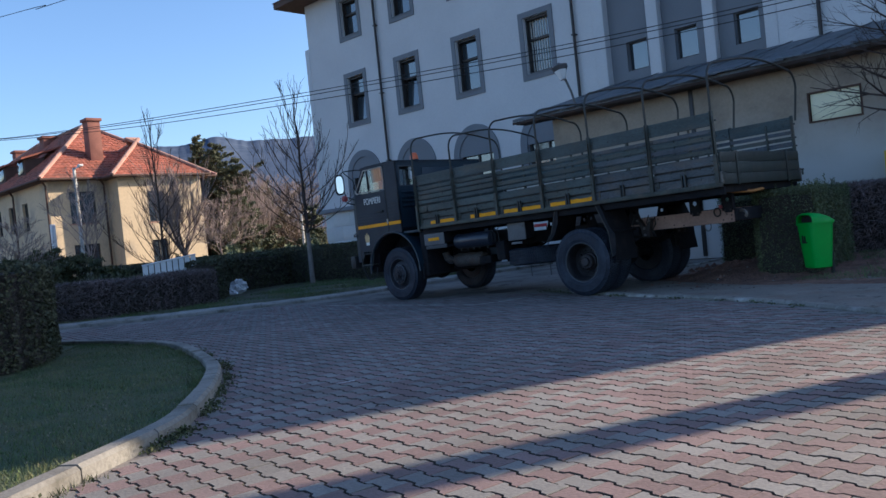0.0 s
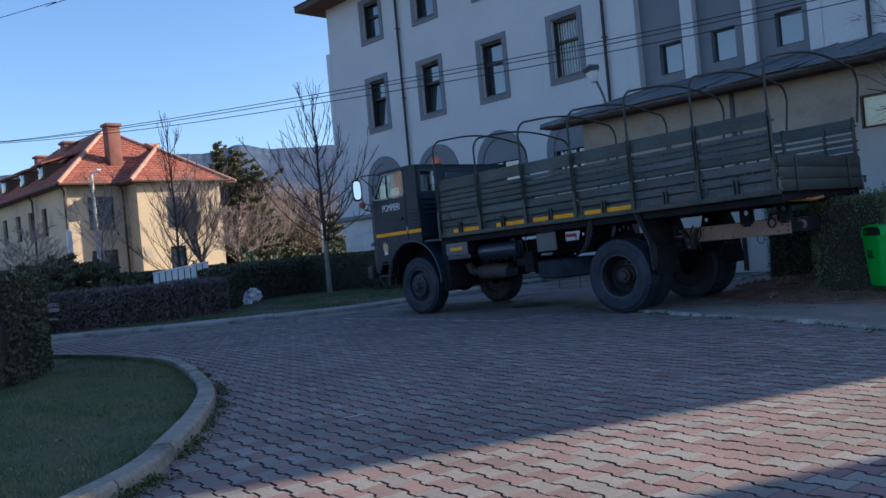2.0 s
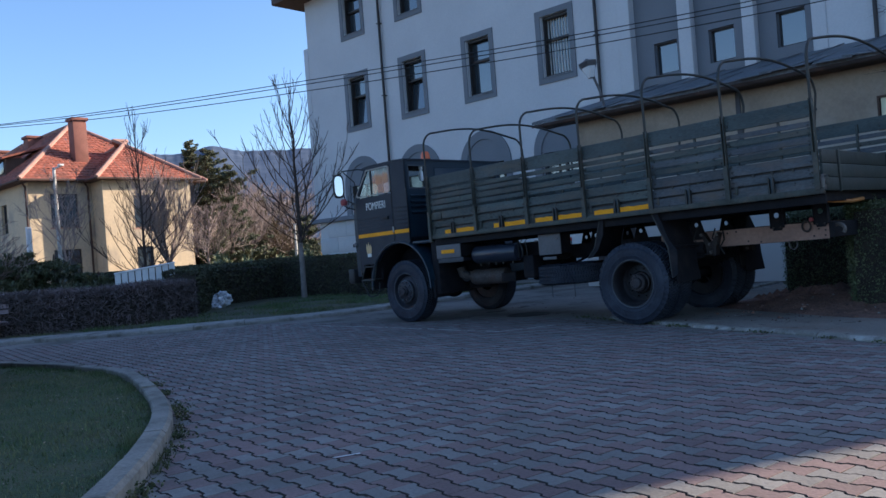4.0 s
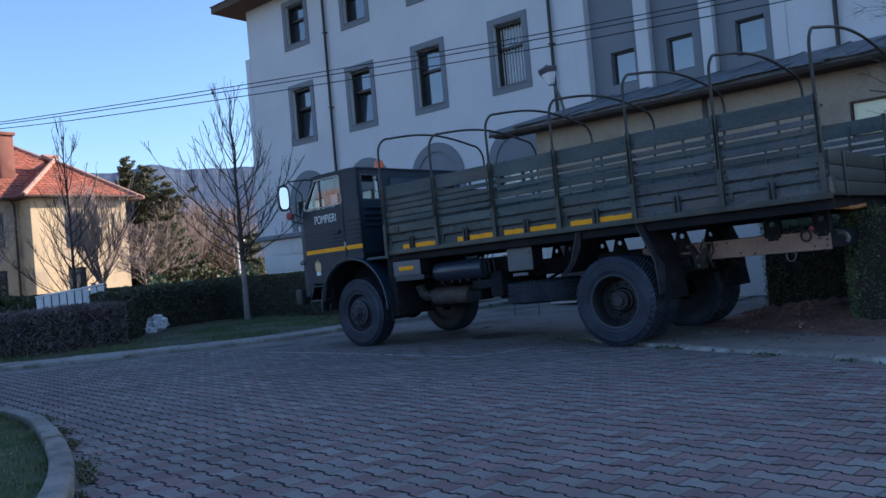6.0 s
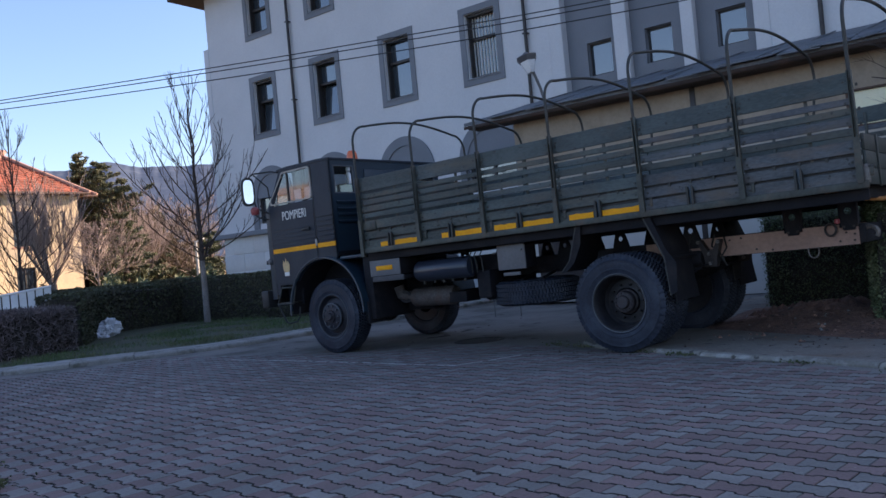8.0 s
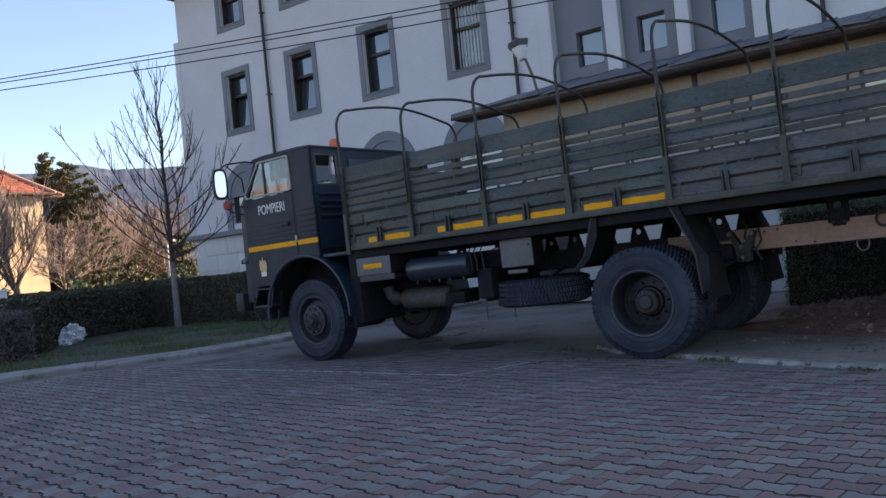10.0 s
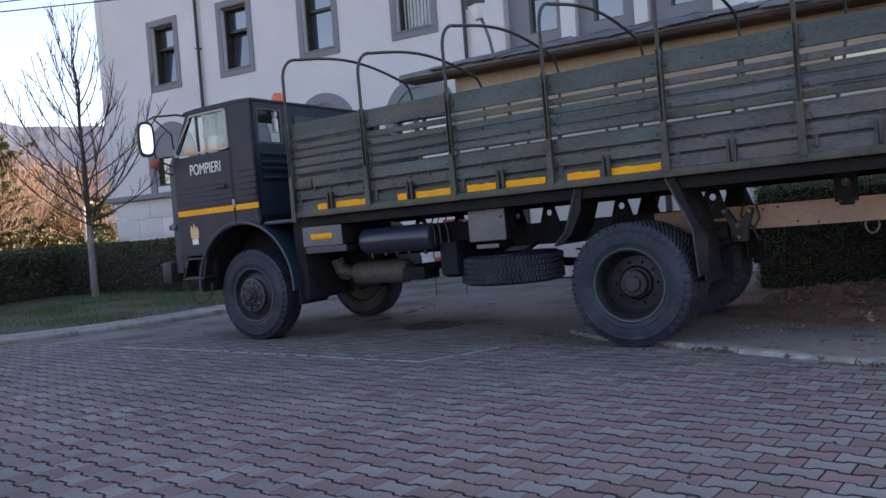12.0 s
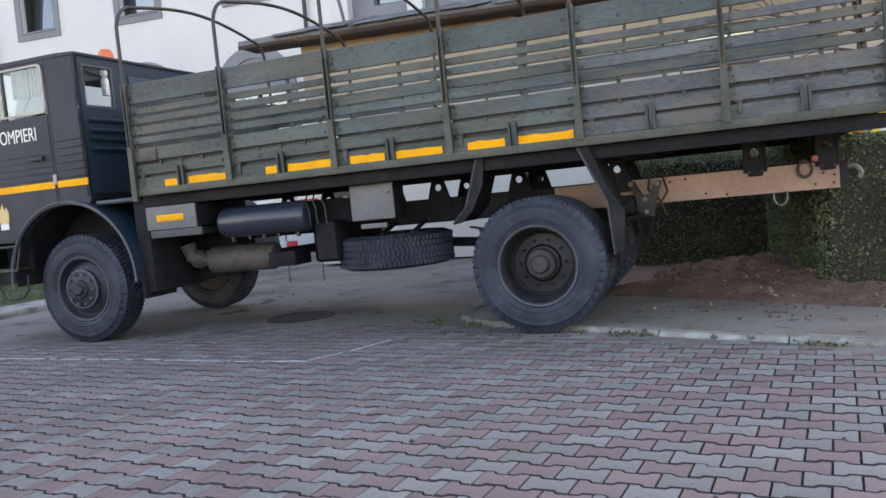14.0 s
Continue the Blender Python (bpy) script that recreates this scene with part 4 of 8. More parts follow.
# head board and tail gate
part("headboard", box(bmesh.new(), -3.70, -3.66, 0.06, W - 0.06, 1.412, 2.365, 0.006), M_OLIVE, truck)
gate = part("tailgate", box(bmesh.new(), 2.455, 2.46, 0.02, W - 0.02, 1.40, 1.44), M_OLIVEST, truck, "olive tailgate")
for z0, z1 in ((1.385, 1.53), (1.535, 1.68), (1.685, 1.83)):
    part("board", box(bmesh.new(), 2.455, 2.485, 0.0, W, z0, z1, 0.004), M_GATE, gate)
for v in (0.45, 2.05):
    part("gate_strap", box(bmesh.new(), 2.485, 2.50, v - 0.025, v + 0.025, 1.37, 1.84, 0.004), M_GATE, gate)
for v in (-0.015, W - 0.02):
    part("gate_latch", box(bmesh.new(), 2.42, 2.50, v, v + 0.03, 1.40, 1.56, 0.004), M_STEEL, gate)
# hoops
HOOP_TOP = (3.11, 2.985, 3.05, 3.03, 3.09, 3.05, 3.06)
HOOP_LEAN = (-0.04, 0.03, 0.06, 0.10, 0.13, 0.13, 0.13)
for u, top, lean in zip(POSTS, HOOP_TOP, HOOP_LEAN):
    r = 0.25
    pts = [(u, -0.02, 2.30), (u, -0.02, 2.74)]
    for k in range(9):
        a = math.pi / 2 * k / 8
        pts.append((u, -0.02 + r - r * math.cos(a), top - r + r * math.sin(a)))
    for k in range(1, 16):
        f = k / 16
        pts.append((u + lean * f, -0.02 + r + (W + 0.02 - 2 * r) * f, top + 0.115 * math.sin(math.pi * f)))
    for k in range(9):
        a = math.pi / 2 * (1 - k / 8)
        pts.append((u + lean, W - r + r * math.cos(a), top - r + r * math.sin(a)))
    pts += [(u + lean * 0.5, W + 0.01, 2.30)]
    part("hoop", tube(bmesh.new(), pts, 0.0165, 10), M_HOOP, truck, "dark steel tarpaulin hoop")


def holed(u, v, outline, hz, hr, t):
    """A flat plate (outline about u, in the u-z plane) with one round hole."""
    bm = bmesh.new()
    n = 24
    cz = hz
    rings = []
    for vv in (v, v + t):
        outer, inner = [], []
        for k in range(n):
            a = 2 * math.pi * k / n
            dx, dz = math.cos(a), math.sin(a)
            best = 1.0
            for (x0, z0), (x1, z1) in zip(outline, outline[1:] + outline[:1]):
                ex, ez = x1 - x0, z1 - z0
                det = dx * -ez + dz * ex
                if abs(det) > 1e-9:
                    s = (x0 * -ez + (z0 - cz) * ex) / det
                    w = (dx * (z0 - cz) - dz * x0) / det
                    if s > 0 and -0.001 <= w <= 1.001:
                        best = min(best, s)
            outer.append(bm.verts.new((u + dx * best, vv, cz + dz * best)))
            inner.append(bm.verts.new((u + dx * hr, vv, cz + dz * hr)))
        rings += [outer, inner]
    o0, i0, o1, i1 = rings
    for p, q in ((o0, i0), (i0, i1), (i1, o1), (o1, o0)):
        for k in range(n):
            bm.faces.new((p[k], p[(k + 1) % n], q[(k + 1) % n], q[k]))
    bmesh.ops.recalc_face_normals(bm, faces=bm.faces)
    return bm


# chassis
for v in (0.80, 1.62):
    bm = bmesh.new()
    box(bm, -5.7, 2.19, v, v + 0.012, 0.855, 1.07, 0.002)
    box(bm, -5.7, 2.19, v, v + 0.075, 0.855, 0.867)
    box(bm, -5.7, 2.19, v, v + 0.075, 1.058, 1.07)
    rail = part("chassis_rail", bm, M_UNDER, truck, "black chassis rail")
    part("rail_end", box(bmesh.new(), 0.0, 2.192, v - 0.003, v - 0.0005, 0.858, 1.062), M_RAIL, rail, "faded primer-coloured rail end")
    if v < 1:
        for u, z in ((0.95, 1.02), (1.07, 1.03), (1.22, 0.90), (1.38, 0.88), (2.02, 0.90), (2.08, 0.98), (2.15, 1.03), (2.15, 0.90), (2.155, 0.96)):
            part("rivet", tube(bmesh.new(), [(u, v - 0.012, z), (u, v - 0.002, z)], 0.011, 7), M_RUST, rail)
    for u in (-2.6, -1.82, -1.05, -0.3, 0.54):
        part("bed_bracket", holed(u, v - 0.022, [(-0.11, 0.97), (0.11, 0.97), (0.105, 1.07), (0.05, 1.25), (-0.05, 1.25), (-0.105, 1.07)], 1.165, 0.03, 0.018), M_UNDER, rail)
    for u in (1.60, 2.115) if v < 1 else ():
        br = part("bed_bracket", holed(u, v - 0.022, [(-0.075, 1.0), (0.075, 1.0), (0.07, 1.10), (0.075, 1.30), (-0.075, 1.30), (-0.07, 1.10)], 1.185, 0.034, 0.018), M_UNDER, rail, "black bolted bed bracket")
        for du in (-0.085, 0.067):
            part("bracket_leg", box(bmesh.new(), u + du, u + du + 0.018, v - 0.03, v + 0.05, 1.03, 1.40, 0.003), M_UNDER, br)
        for du in (-0.045, 0.045):
            part("bolt", tube(bmesh.new(), [(u + du, v - 0.045, 1.035), (u + du, v - 0.022, 1.035)], 0.013, 6), M_RUST, br)
for v in (0.74, 1.64):
    part("subframe_beam", box(bmesh.new(), -3.6, 0.86, v, v + 0.12, 1.235, 1.30, 0.006), M_UNDER, truck)
for u in (-5.0, -2.6, -0.8, 0.9, 2.2):
    part("cross_member", box(bmesh.new(), u - 0.05, u + 0.05, 0.8, 1.69, 0.87, 1.05, 0.006), M_UNDER, truck)
part("cross_member", box(bmesh.new(), 2.10, 2.17, 0.815, 1.615, 0.87, 1.055, 0.008), M_RUST, truck, "rusty rear cross member")
# tow hook: a thick open ring
bm = bmesh.new()
pts = [(2.19 + 0.085 + 0.07 * math.cos(radians(a)), 0.86, 0.955 + 0.06 * math.sin(radians(a))) for a in range(200, -60, -20)]
tube(bm, [(2.17, 0.86, 0.96)] + pts, 0.022, 8)
part("tow_hook", bm, M_STEEL, truck, "worn steel tow hook")
bm = bmesh.new()
tube(bm, [(1.77 + 0.05 * math.cos(radians(a)), 0.79, 0.83 + 0.07 * math.sin(radians(a))) for a in range(150, 400, 20)], 0.008, 6)
part("shackle", bm, M_STEEL, truck)
tube_pts = [(1.95 + 0.05 * math.cos(radians(a)), 0.77, 1.02 + 0.06 * math.sin(radians(a))) for a in range(0, 361, 24)]
part("air_coupling", tube(bmesh.new(), tube_pts, 0.012, 6), M_RUST, truck)
part("tail_lamp", box(bmesh.new(), 2.00, 2.045, 0.72, 0.77, 1.07, 1.12, 0.012), M_RED, truck, "faded red tail lamp")
bm = bmesh.new()
tube(bm, [(2.06, 0.20, 1.385), (2.12, 0.28, 1.365), (2.18, 0.49, 1.315), (2.28, 0.75, 1.285), (2.39, 1.0, 1.27), (2.42, 1.3, 1.29)], 0.022, 8)
part("guard_tube", bm, M_ORANGE, truck, "orange-painted curved tube")
for u in (0.64, 0.90):
    bm = bmesh.new()
    tube(bm, [(u, 0.78, 1.06), (u + 0.03, 0.74, 0.95), (u - 0.03, 0.73, 0.86), (u + 0.01, 0.75, 0.76)], 0.010, 6)
    tube(bm, [(u - 0.1, 0.78, 1.10), (u - 0.12, 0.72, 0.98), (u - 0.04, 0.71, 0.90), (u - 0.02, 0.76, 0.84)], 0.009, 6)
    part("brake_hose", bm, M_BLACK, truck)
# spring hanger: a rusty forked casting with its pins
for v in (0.70, 1.72):
    bm = bmesh.new()
    slab(bm, [(0.63, v, 1.05), (0.67, v, 1.05), (0.735, v, 0.93), (0.80, v, 0.95), (0.85, v, 1.05), (0.885, v, 1.04), (0.83, v, 0.86), (0.82, v, 0.76), (0.70, v, 0.76), (0.69, v, 0.88)], (0, 0.09, 0))
    hanger = part("spring_hanger", bm, M_RUST, truck, "rusty forked spring hanger")
    for uu, zz in ((0.65, 1.03), (0.86, 1.02), (0.755, 0.90), (0.76, 0.80)):
        part("pin", tube(bmesh.new(), [(uu, v - 0.03, zz), (uu, v, zz)], 0.019, 8), M_STEEL, hanger)
bm = bmesh.new()
lathe(bm, [(0.0, 0), (0.07, 0.0), (0.085, 0.03), (0.085, 0.14), (0.07, 0.17), (0.0, 0.17)], 16, Matrix.Translation((0.50, 0.72, 0.86)) @ Matrix.Rotation(radians(90), 4, "Y"))
part("brake_chamber", bm, M_UNDER, truck)


def lug_tyre(width, radius, seg=240):
    """A tyre turned in one piece, its tread cut into lugs; axis along local z from 0 to width."""
    bm = bmesh.new()
    w, r = width, radius
    side_prof = [(0.575, 0.03), (0.595, 0.014), (0.61, 0.006), (0.62, 0.008), (0.65, 0.002), (0.685, -0.002), (0.69, -0.006), (0.70, -0.006), (0.705, -0.004), (0.76, -0.007), (0.82, -0.006), (0.86, -0.003), (0.872, -0.0055), (0.882, -0.003), (0.90, 0.003), (0.904, 0.004), (0.94, 0.011), (0.965, 0.017)]
    rows = [(q, z, -2 if q > 0.902 else -1) for q, z in side_prof]
    bands = [(0.018, w * 0.21), (w * 0.235, w * 0.38), (w * 0.405, w * 0.595), (w * 0.62, w * 0.765), (w * 0.79, w - 0.018)]
    for n, (a, b) in enumerate(bands):
        rows += [(0.974, a, -1), (1.0, a + 0.003, n), (1.0, b - 0.003, n), (0.974, b, -1)]
    rows += [(q, w - z, -3 if q > 0.902 else -1) for q, z in side_prof[::-1]]
    rings = []
    for q, z, n in rows:
        ring = []
        for k in range(seg):
            low = n >= 0 and (k + (1 if n % 2 else 0)) % 3 == 0
            rad = r * (0.974 if low else q)
            cut = 0.009 if n < -1 and k % 6 < 2 else 0.0
            a = 2 * math.pi * k / seg
            ring.append(bm.verts.new((rad * math.cos(a), rad * math.sin(a), z + (cut if n == -2 else -cut))))
        rings.append(ring)
    for a, b in zip(rings, rings[1:] + rings[:1]):
        for k in range(seg):
            bm.faces.new((a[k], a[(k + 1) % seg], b[(k + 1) % seg], b[k])).smooth = True
    return bm


R_T = 0.530
TYRE = mesh_of("tyre", lug_tyre(0.29, R_T), M_TYRE, 40)


def wheel(u, v, out, kind):
    """A wheel with its outer face at v. out=-1: it faces the near side. kind: 'front', 'rear' or 'inner'."""
    m = Matrix.Translation((u, v, 0.527 if kind == "front" else 0.482)) @ Matrix.Rotation(radians(-90 if out < 0 else 90), 4, "X")
    hub = new("wheel")
    hub.parent = truck
    hub.matrix_local = m
    ty = new("tyre", TYRE)
    ty.parent = hub
    bm = bmesh.new()
    if kind == "front":
        prof = [(0.305, 0.02), (0.312, 0.012), (0.295, 0.014), (0.285, 0.035), (0.275, 0.06), (0.255, 0.075), (0.235, 0.062), (0.20, 0.045), (0.165, 0.04), (0.165, 0.27), (0.305, 0.27)]
    else:
        prof = [(0.305, 0.02), (0.312, 0.012), (0.295, 0.014), (0.283, 0.035), (0.268, 0.075), (0.262, 0.20), (0.235, 0.232), (0.19, 0.228), (0.15, 0.22), (0.15, 0.27), (0.305, 0.27)]
    lathe(bm, prof, 40, closed=True)
    steel = M_RIM if kind == "front" else M_RIMDARK
    part("rim", bm, steel, hub)
    if kind == "front":
        bm = bmesh.new()
        lathe(bm, [(0.0, -0.072), (0.042, -0.072), (0.052, -0.062), (0.056, -0.044), (0.088, -0.040), (0.094, -0.024), (0.150, -0.016), (0.180, -0.004), (0.190, 0.012), (0.190, 0.05), (0.0, 0.05)][::-1], 36)
        part("hub", bm, M_RIM, hub)
        bm = bmesh.new()
        lathe(bm, [(0.178, -0.012), (0.190, -0.010), (0.194, 0.0), (0.190, 0.012), (0.178, 0.010)], 36, closed=True)
        part("hub_ring", bm, M_SCUFF, hub, "worn pale hub ring")
        for k in range(10):
            a = 2 * math.pi * (k + 0.5) / 10
            bm = bmesh.new()
            lathe(bm, [(0.0, 0.0), (0.008, 0.0), (0.009, 0.004), (0.009, 0.02), (0.0, 0.02)], 6, Matrix.Translation((0.073 * math.cos(a), 0.073 * math.sin(a), -0.052)))
            part("hub_bolt", bm, M_LIP, hub)
        for k in range(10):
            a = 2 * math.pi * k / 10
            bm = bmesh.new()
            lathe(bm, [(0.0, 0.0), (0.013, 0.0), (0.016, 0.008), (0.016, 0.04), (0.0, 0.04)], 6, Matrix.Translation((0.150 * math.cos(a), 0.150 * math.sin(a), -0.040)))
            part("wheel_nut", bm, M_SCUFF, hub)
    elif kind == "rear":
        bm = bmesh.new()
        lathe(bm, [(0.0, 0.085), (0.060, 0.085), (0.070, 0.095), (0.073, 0.12), (0.108, 0.125), (0.116, 0.135), (0.118, 0.19), (0.135, 0.20), (0.14, 0.25), (0.0, 0.25)][::-1], 28)
        part("hub", bm, M_HUB, hub)
        for k in range(10):
            a = 2 * math.pi * k / 10
            bm = bmesh.new()
            lathe(bm, [(0.0, 0.0), (0.009, -0.010), (0.012, -0.004), (0.012, 0.03), (0.0, 0.03)], 6, Matrix.Translation((0.185 * math.cos(a), 0.185 * math.sin(a), 0.205)))
            part("wheel_nut", bm, M_LIP, hub)
        for k in range(14):
            a = 2 * math.pi * k / 14
            bm = bmesh.new()
            lathe(bm, [(0.0, 0.0), (0.011, 0.0), (0.011, 0.02), (0.0, 0.02)], 6, Matrix.Translation((0.094 * math.cos(a), 0.094 * math.sin(a), 0.112)))
            part("hub_bolt", bm, M_HUB, hub)
    lip = bmesh.new()
    lathe(lip, [(0.306, 0.006), (0.316, 0.004), (0.318, 0.012), (0.306, 0.014)], 48, closed=True)
    part("rim_lip", lip, M_SCUFF, hub, "scuffed rim lip")
    return hub


wheel(-4.585, 0.10, -1, "front")
wheel(-4.585, W - 0.10, 1, "front")
wheel(-0.026, 0.03, -1, "rear")
wheel(-0.026, 0.35, -1, "inner")
wheel(-0.026, W - 0.03, 1, "rear")
wheel(-0.026, W - 0.35, 1, "inner")
for u in (-4.585, 0.0):
    part("axle", tube(bmesh.new(), [(u, 0.35, 0.51), (u, W - 0.35, 0.51)], 0.075, 12), M_UNDER, truck)
    bm = bmesh.new()
    bmesh.ops.create_uvsphere(bm, u_segments=16, v_segments=10, radius=0.21, matrix=Matrix.Translation((u, 1.25, 0.53)))
    for f in bm.faces:
        f.smooth = True
    part("differential", bm, M_UNDER, truck)
part("drive_shaft", tube(bmesh.new(), [(-4.4, 1.25, 0.58), (-2.2, 1.2, 0.72), (-0.2, 1.25, 0.58)], 0.045, 10), M_UNDER, truck)
part("gearbox", box(bmesh.new(), -2.5, -1.95, 1.0, 1.5, 0.55, 0.95, 0.04), M_UNDER, truck)
part("engine", box(bmesh.new(), -5.4, -3.9, 0.95, 1.55, 0.62, 1.4, 0.05), M_UNDER, truck)
for v in (0.66, 1.74):
    for u0, u1 in ((-5.35, -3.8), (-0.75, 0.75)):
        bm = bmesh.new()
        for k in range(7):
            s = 1 - 0.11 * k
            c, hlf = (u0 + u1) / 2, (u1 - u0) / 2 * s
            n = 8
            tops = [(c - hlf + 2 * hlf * q / n, v, 0.80 - 0.016 * k - 0.10 * (1 - ((q / n) * 2 - 1) ** 2 * s * s)) for q in range(n + 1)]
            slab(bm, tops + [(p[0], p[1], p[2] - 0.013) for p in tops[::-1]], (0, 0.08, 0))
        part("leaf_spring", bm, M_UNDER, truck)

# gear under the bed
bm = bmesh.new()
box(bm, -3.66, -3.13, 0.062, 0.45, 1.035, 1.24, 0.012)
batt = part("battery_box", bm, M_UNDER, truck, "battery box with grey front and yellow label")
part("front_plate", box(bmesh.new(), -3.67, -3.12, 0.04, 0.061, 1.03, 1.245, 0.008), M_GREYBOX, batt, "grey front plate")
part("tray", box(bmesh.new(), -3.65, -3.08, 0.05, 0.075, 0.955, 1.028, 0.008), M_TRAY, batt)
part("tray_floor", box(bmesh.new(), -3.64, -3.09, 0.076, 0.44, 0.958, 1.02, 0.008), M_UNDER, batt)
part("label", box(bmesh.new(), -3.55, -3.25, 0.034, 0.039, 1.105, 1.165, 0.002), M_YELLOW, batt, "yellow label strip")
bm = bmesh.new()
lathe(bm, [(0.0, 0), (0.06, 0.0), (0.12, 0.012), (0.137, 0.04), (0.137, 0.87), (0.12, 0.898), (0.06, 0.91), (0.0, 0.91)], 28, Matrix.Translation((-2.98, 0.25, 1.035)) @ Matrix.Rotation(radians(90), 4, "Y"))
tank = part("air_tank", bm, M_TANK, truck, "dark blue cylindrical air tank")
for k, u in enumerate((-2.88, -2.7, -2.55, -2.4, -2.2)):
    part("drain_valve", box(bmesh.new(), u - 0.014, u + 0.014, 0.22, 0.25, 0.86 + 0.01 * (k % 2), 0.92, 0.004), M_HOOP, tank)
bm = bmesh.new()
lathe(bm, [(0.0, 0), (0.10, 0.0), (0.125, 0.02), (0.13, 0.06), (0.13, 0.70), (0.11, 0.74), (0.0, 0.75)], 24, Matrix.Translation((-3.42, 0.62, 0.68)) @ Matrix.Rotation(radians(90), 4, "Y"))
muff = part("muffler", bm, M_MUFFLER, truck, "brown rusty muffler")
bm = bmesh.new()
tube(bm, [(-3.38, 0.60, 0.70), (-3.5, 0.58, 0.71), (-3.58, 0.52, 0.74), (-3.60, 0.5, 0.86)], 0.075, 14)
part("exhaust_elbow", bm, M_MUFFLER, muff)
bm = bmesh.new()
lathe(bm, [(0.052, 0.0), (0.088, 0.0), (0.092, 0.01), (0.092, 0.035), (0.07, 0.045), (0.052, 0.04)], 20, Matrix.Translation((-3.50, 0.50, 0.705)) @ Matrix.Rotation(radians(-75), 4, "X") @ Matrix.Rotation(radians(-18), 4, "Y"), closed=True)
part("exhaust_flange", bm, M_LIP, muff, "open pipe flange")
part("heat_shield", box(bmesh.new(), -2.72, -2.42, 0.5, 0.8, 0.58, 0.72, 0.01), M_UNDER, muff)
bm = bmesh.new()
x0, x1, z0, z1 = -1.625, -1.225, 0.945, 1.245
box(bm, x0, x1, 0.16, 0.18, z0, z1, 0.006)
c = bm.verts.new(((x0 + x1) / 2 - 0.01, 0.118, (z0 + z1) / 2 - 0.03))
q = [bm.verts.new(p) for p in ((x0 + 0.01, 0.159, z0 + 0.01), (x1 - 0.01, 0.159, z0 + 0.01), (x1 - 0.01, 0.159, z1 - 0.01), (x0 + 0.01, 0.159, z1 - 0.01))]
for a, b in zip(q, q[1:] + q[:1]):
    bm.faces.new((a, b, c))
tool = part("tool_box", bm, M_GREYBOX, truck, "grey pressed-steel tool box")
part("box_body", box(bmesh.new(), x0 + 0.01, x1 - 0.01, 0.181, 0.42, z0 + 0.01, z1 - 0.01, 0.008), M_UNDER, tool)
part("step_plate", box(bmesh.new(), -1.53, -1.29, 0.12, 0.14, 0.875, 0.915, 0.006), M_GREYBOX, tool)
part("latch", box(bmesh.new(), -1.675, -1.63, 0.13, 0.158, 1.15, 1.17, 0.003), M_STEEL, tool)
part("latch", box(bmesh.new(), -1.29, -1.25, 0.13, 0.158, 1.16, 1.18, 0.003), M_STEEL, tool)
# added dark box, no known part; it blocks the bright see-through gap here
part("gap_filler_box", box(bmesh.new(), -2.32, -1.62, 0.55, 0.74, 0.93, 1.165, 0.02), M_UNDER, truck)
part("fuel_canister", box(bmesh.new(), -2.08, -1.87, 0.30, 0.6, 0.62, 0.97, 0.03), M_UNDER, truck)
for u in (-2.06, -1.99, -1.90):
    part("air_pipe", tube(bmesh.new(), [(u - 0.04, 0.3, 1.24), (u - 0.03, 0.22, 1.16), (u, 0.21, 1.10), (u, 0.22, 0.95)], 0.007, 6), M_HOOP, truck)
part("filter_box", box(bmesh.new(), -3.80, -3.22, 0.78, 0.98, 0.50, 0.93, 0.02), M_UNDER, truck)
# spare wheel lying flat
spare = new("spare_wheel")
spare.parent = truck
spare.matrix_local = Matrix.Translation((-1.52, 0.80, 0.50))
ty = new("tyre", TYRE)
ty.parent = spare
bm = bmesh.new()
lathe(bm, [(0.3, 0.02), (0.28, 0.04), (0.262, 0.18), (0.2, 0.2), (0.12, 0.2), (0.12, 0.26), (0.3, 0.26)], 32)
part("rim", bm, M_RIM, spare)
for u in (-1.5, -1.2):
    part("spare_carrier", tube(bmesh.new(), [(u, 0.45, 0.80), (u, 0.78, 0.88)], 0.02, 8), M_UNDER, truck)
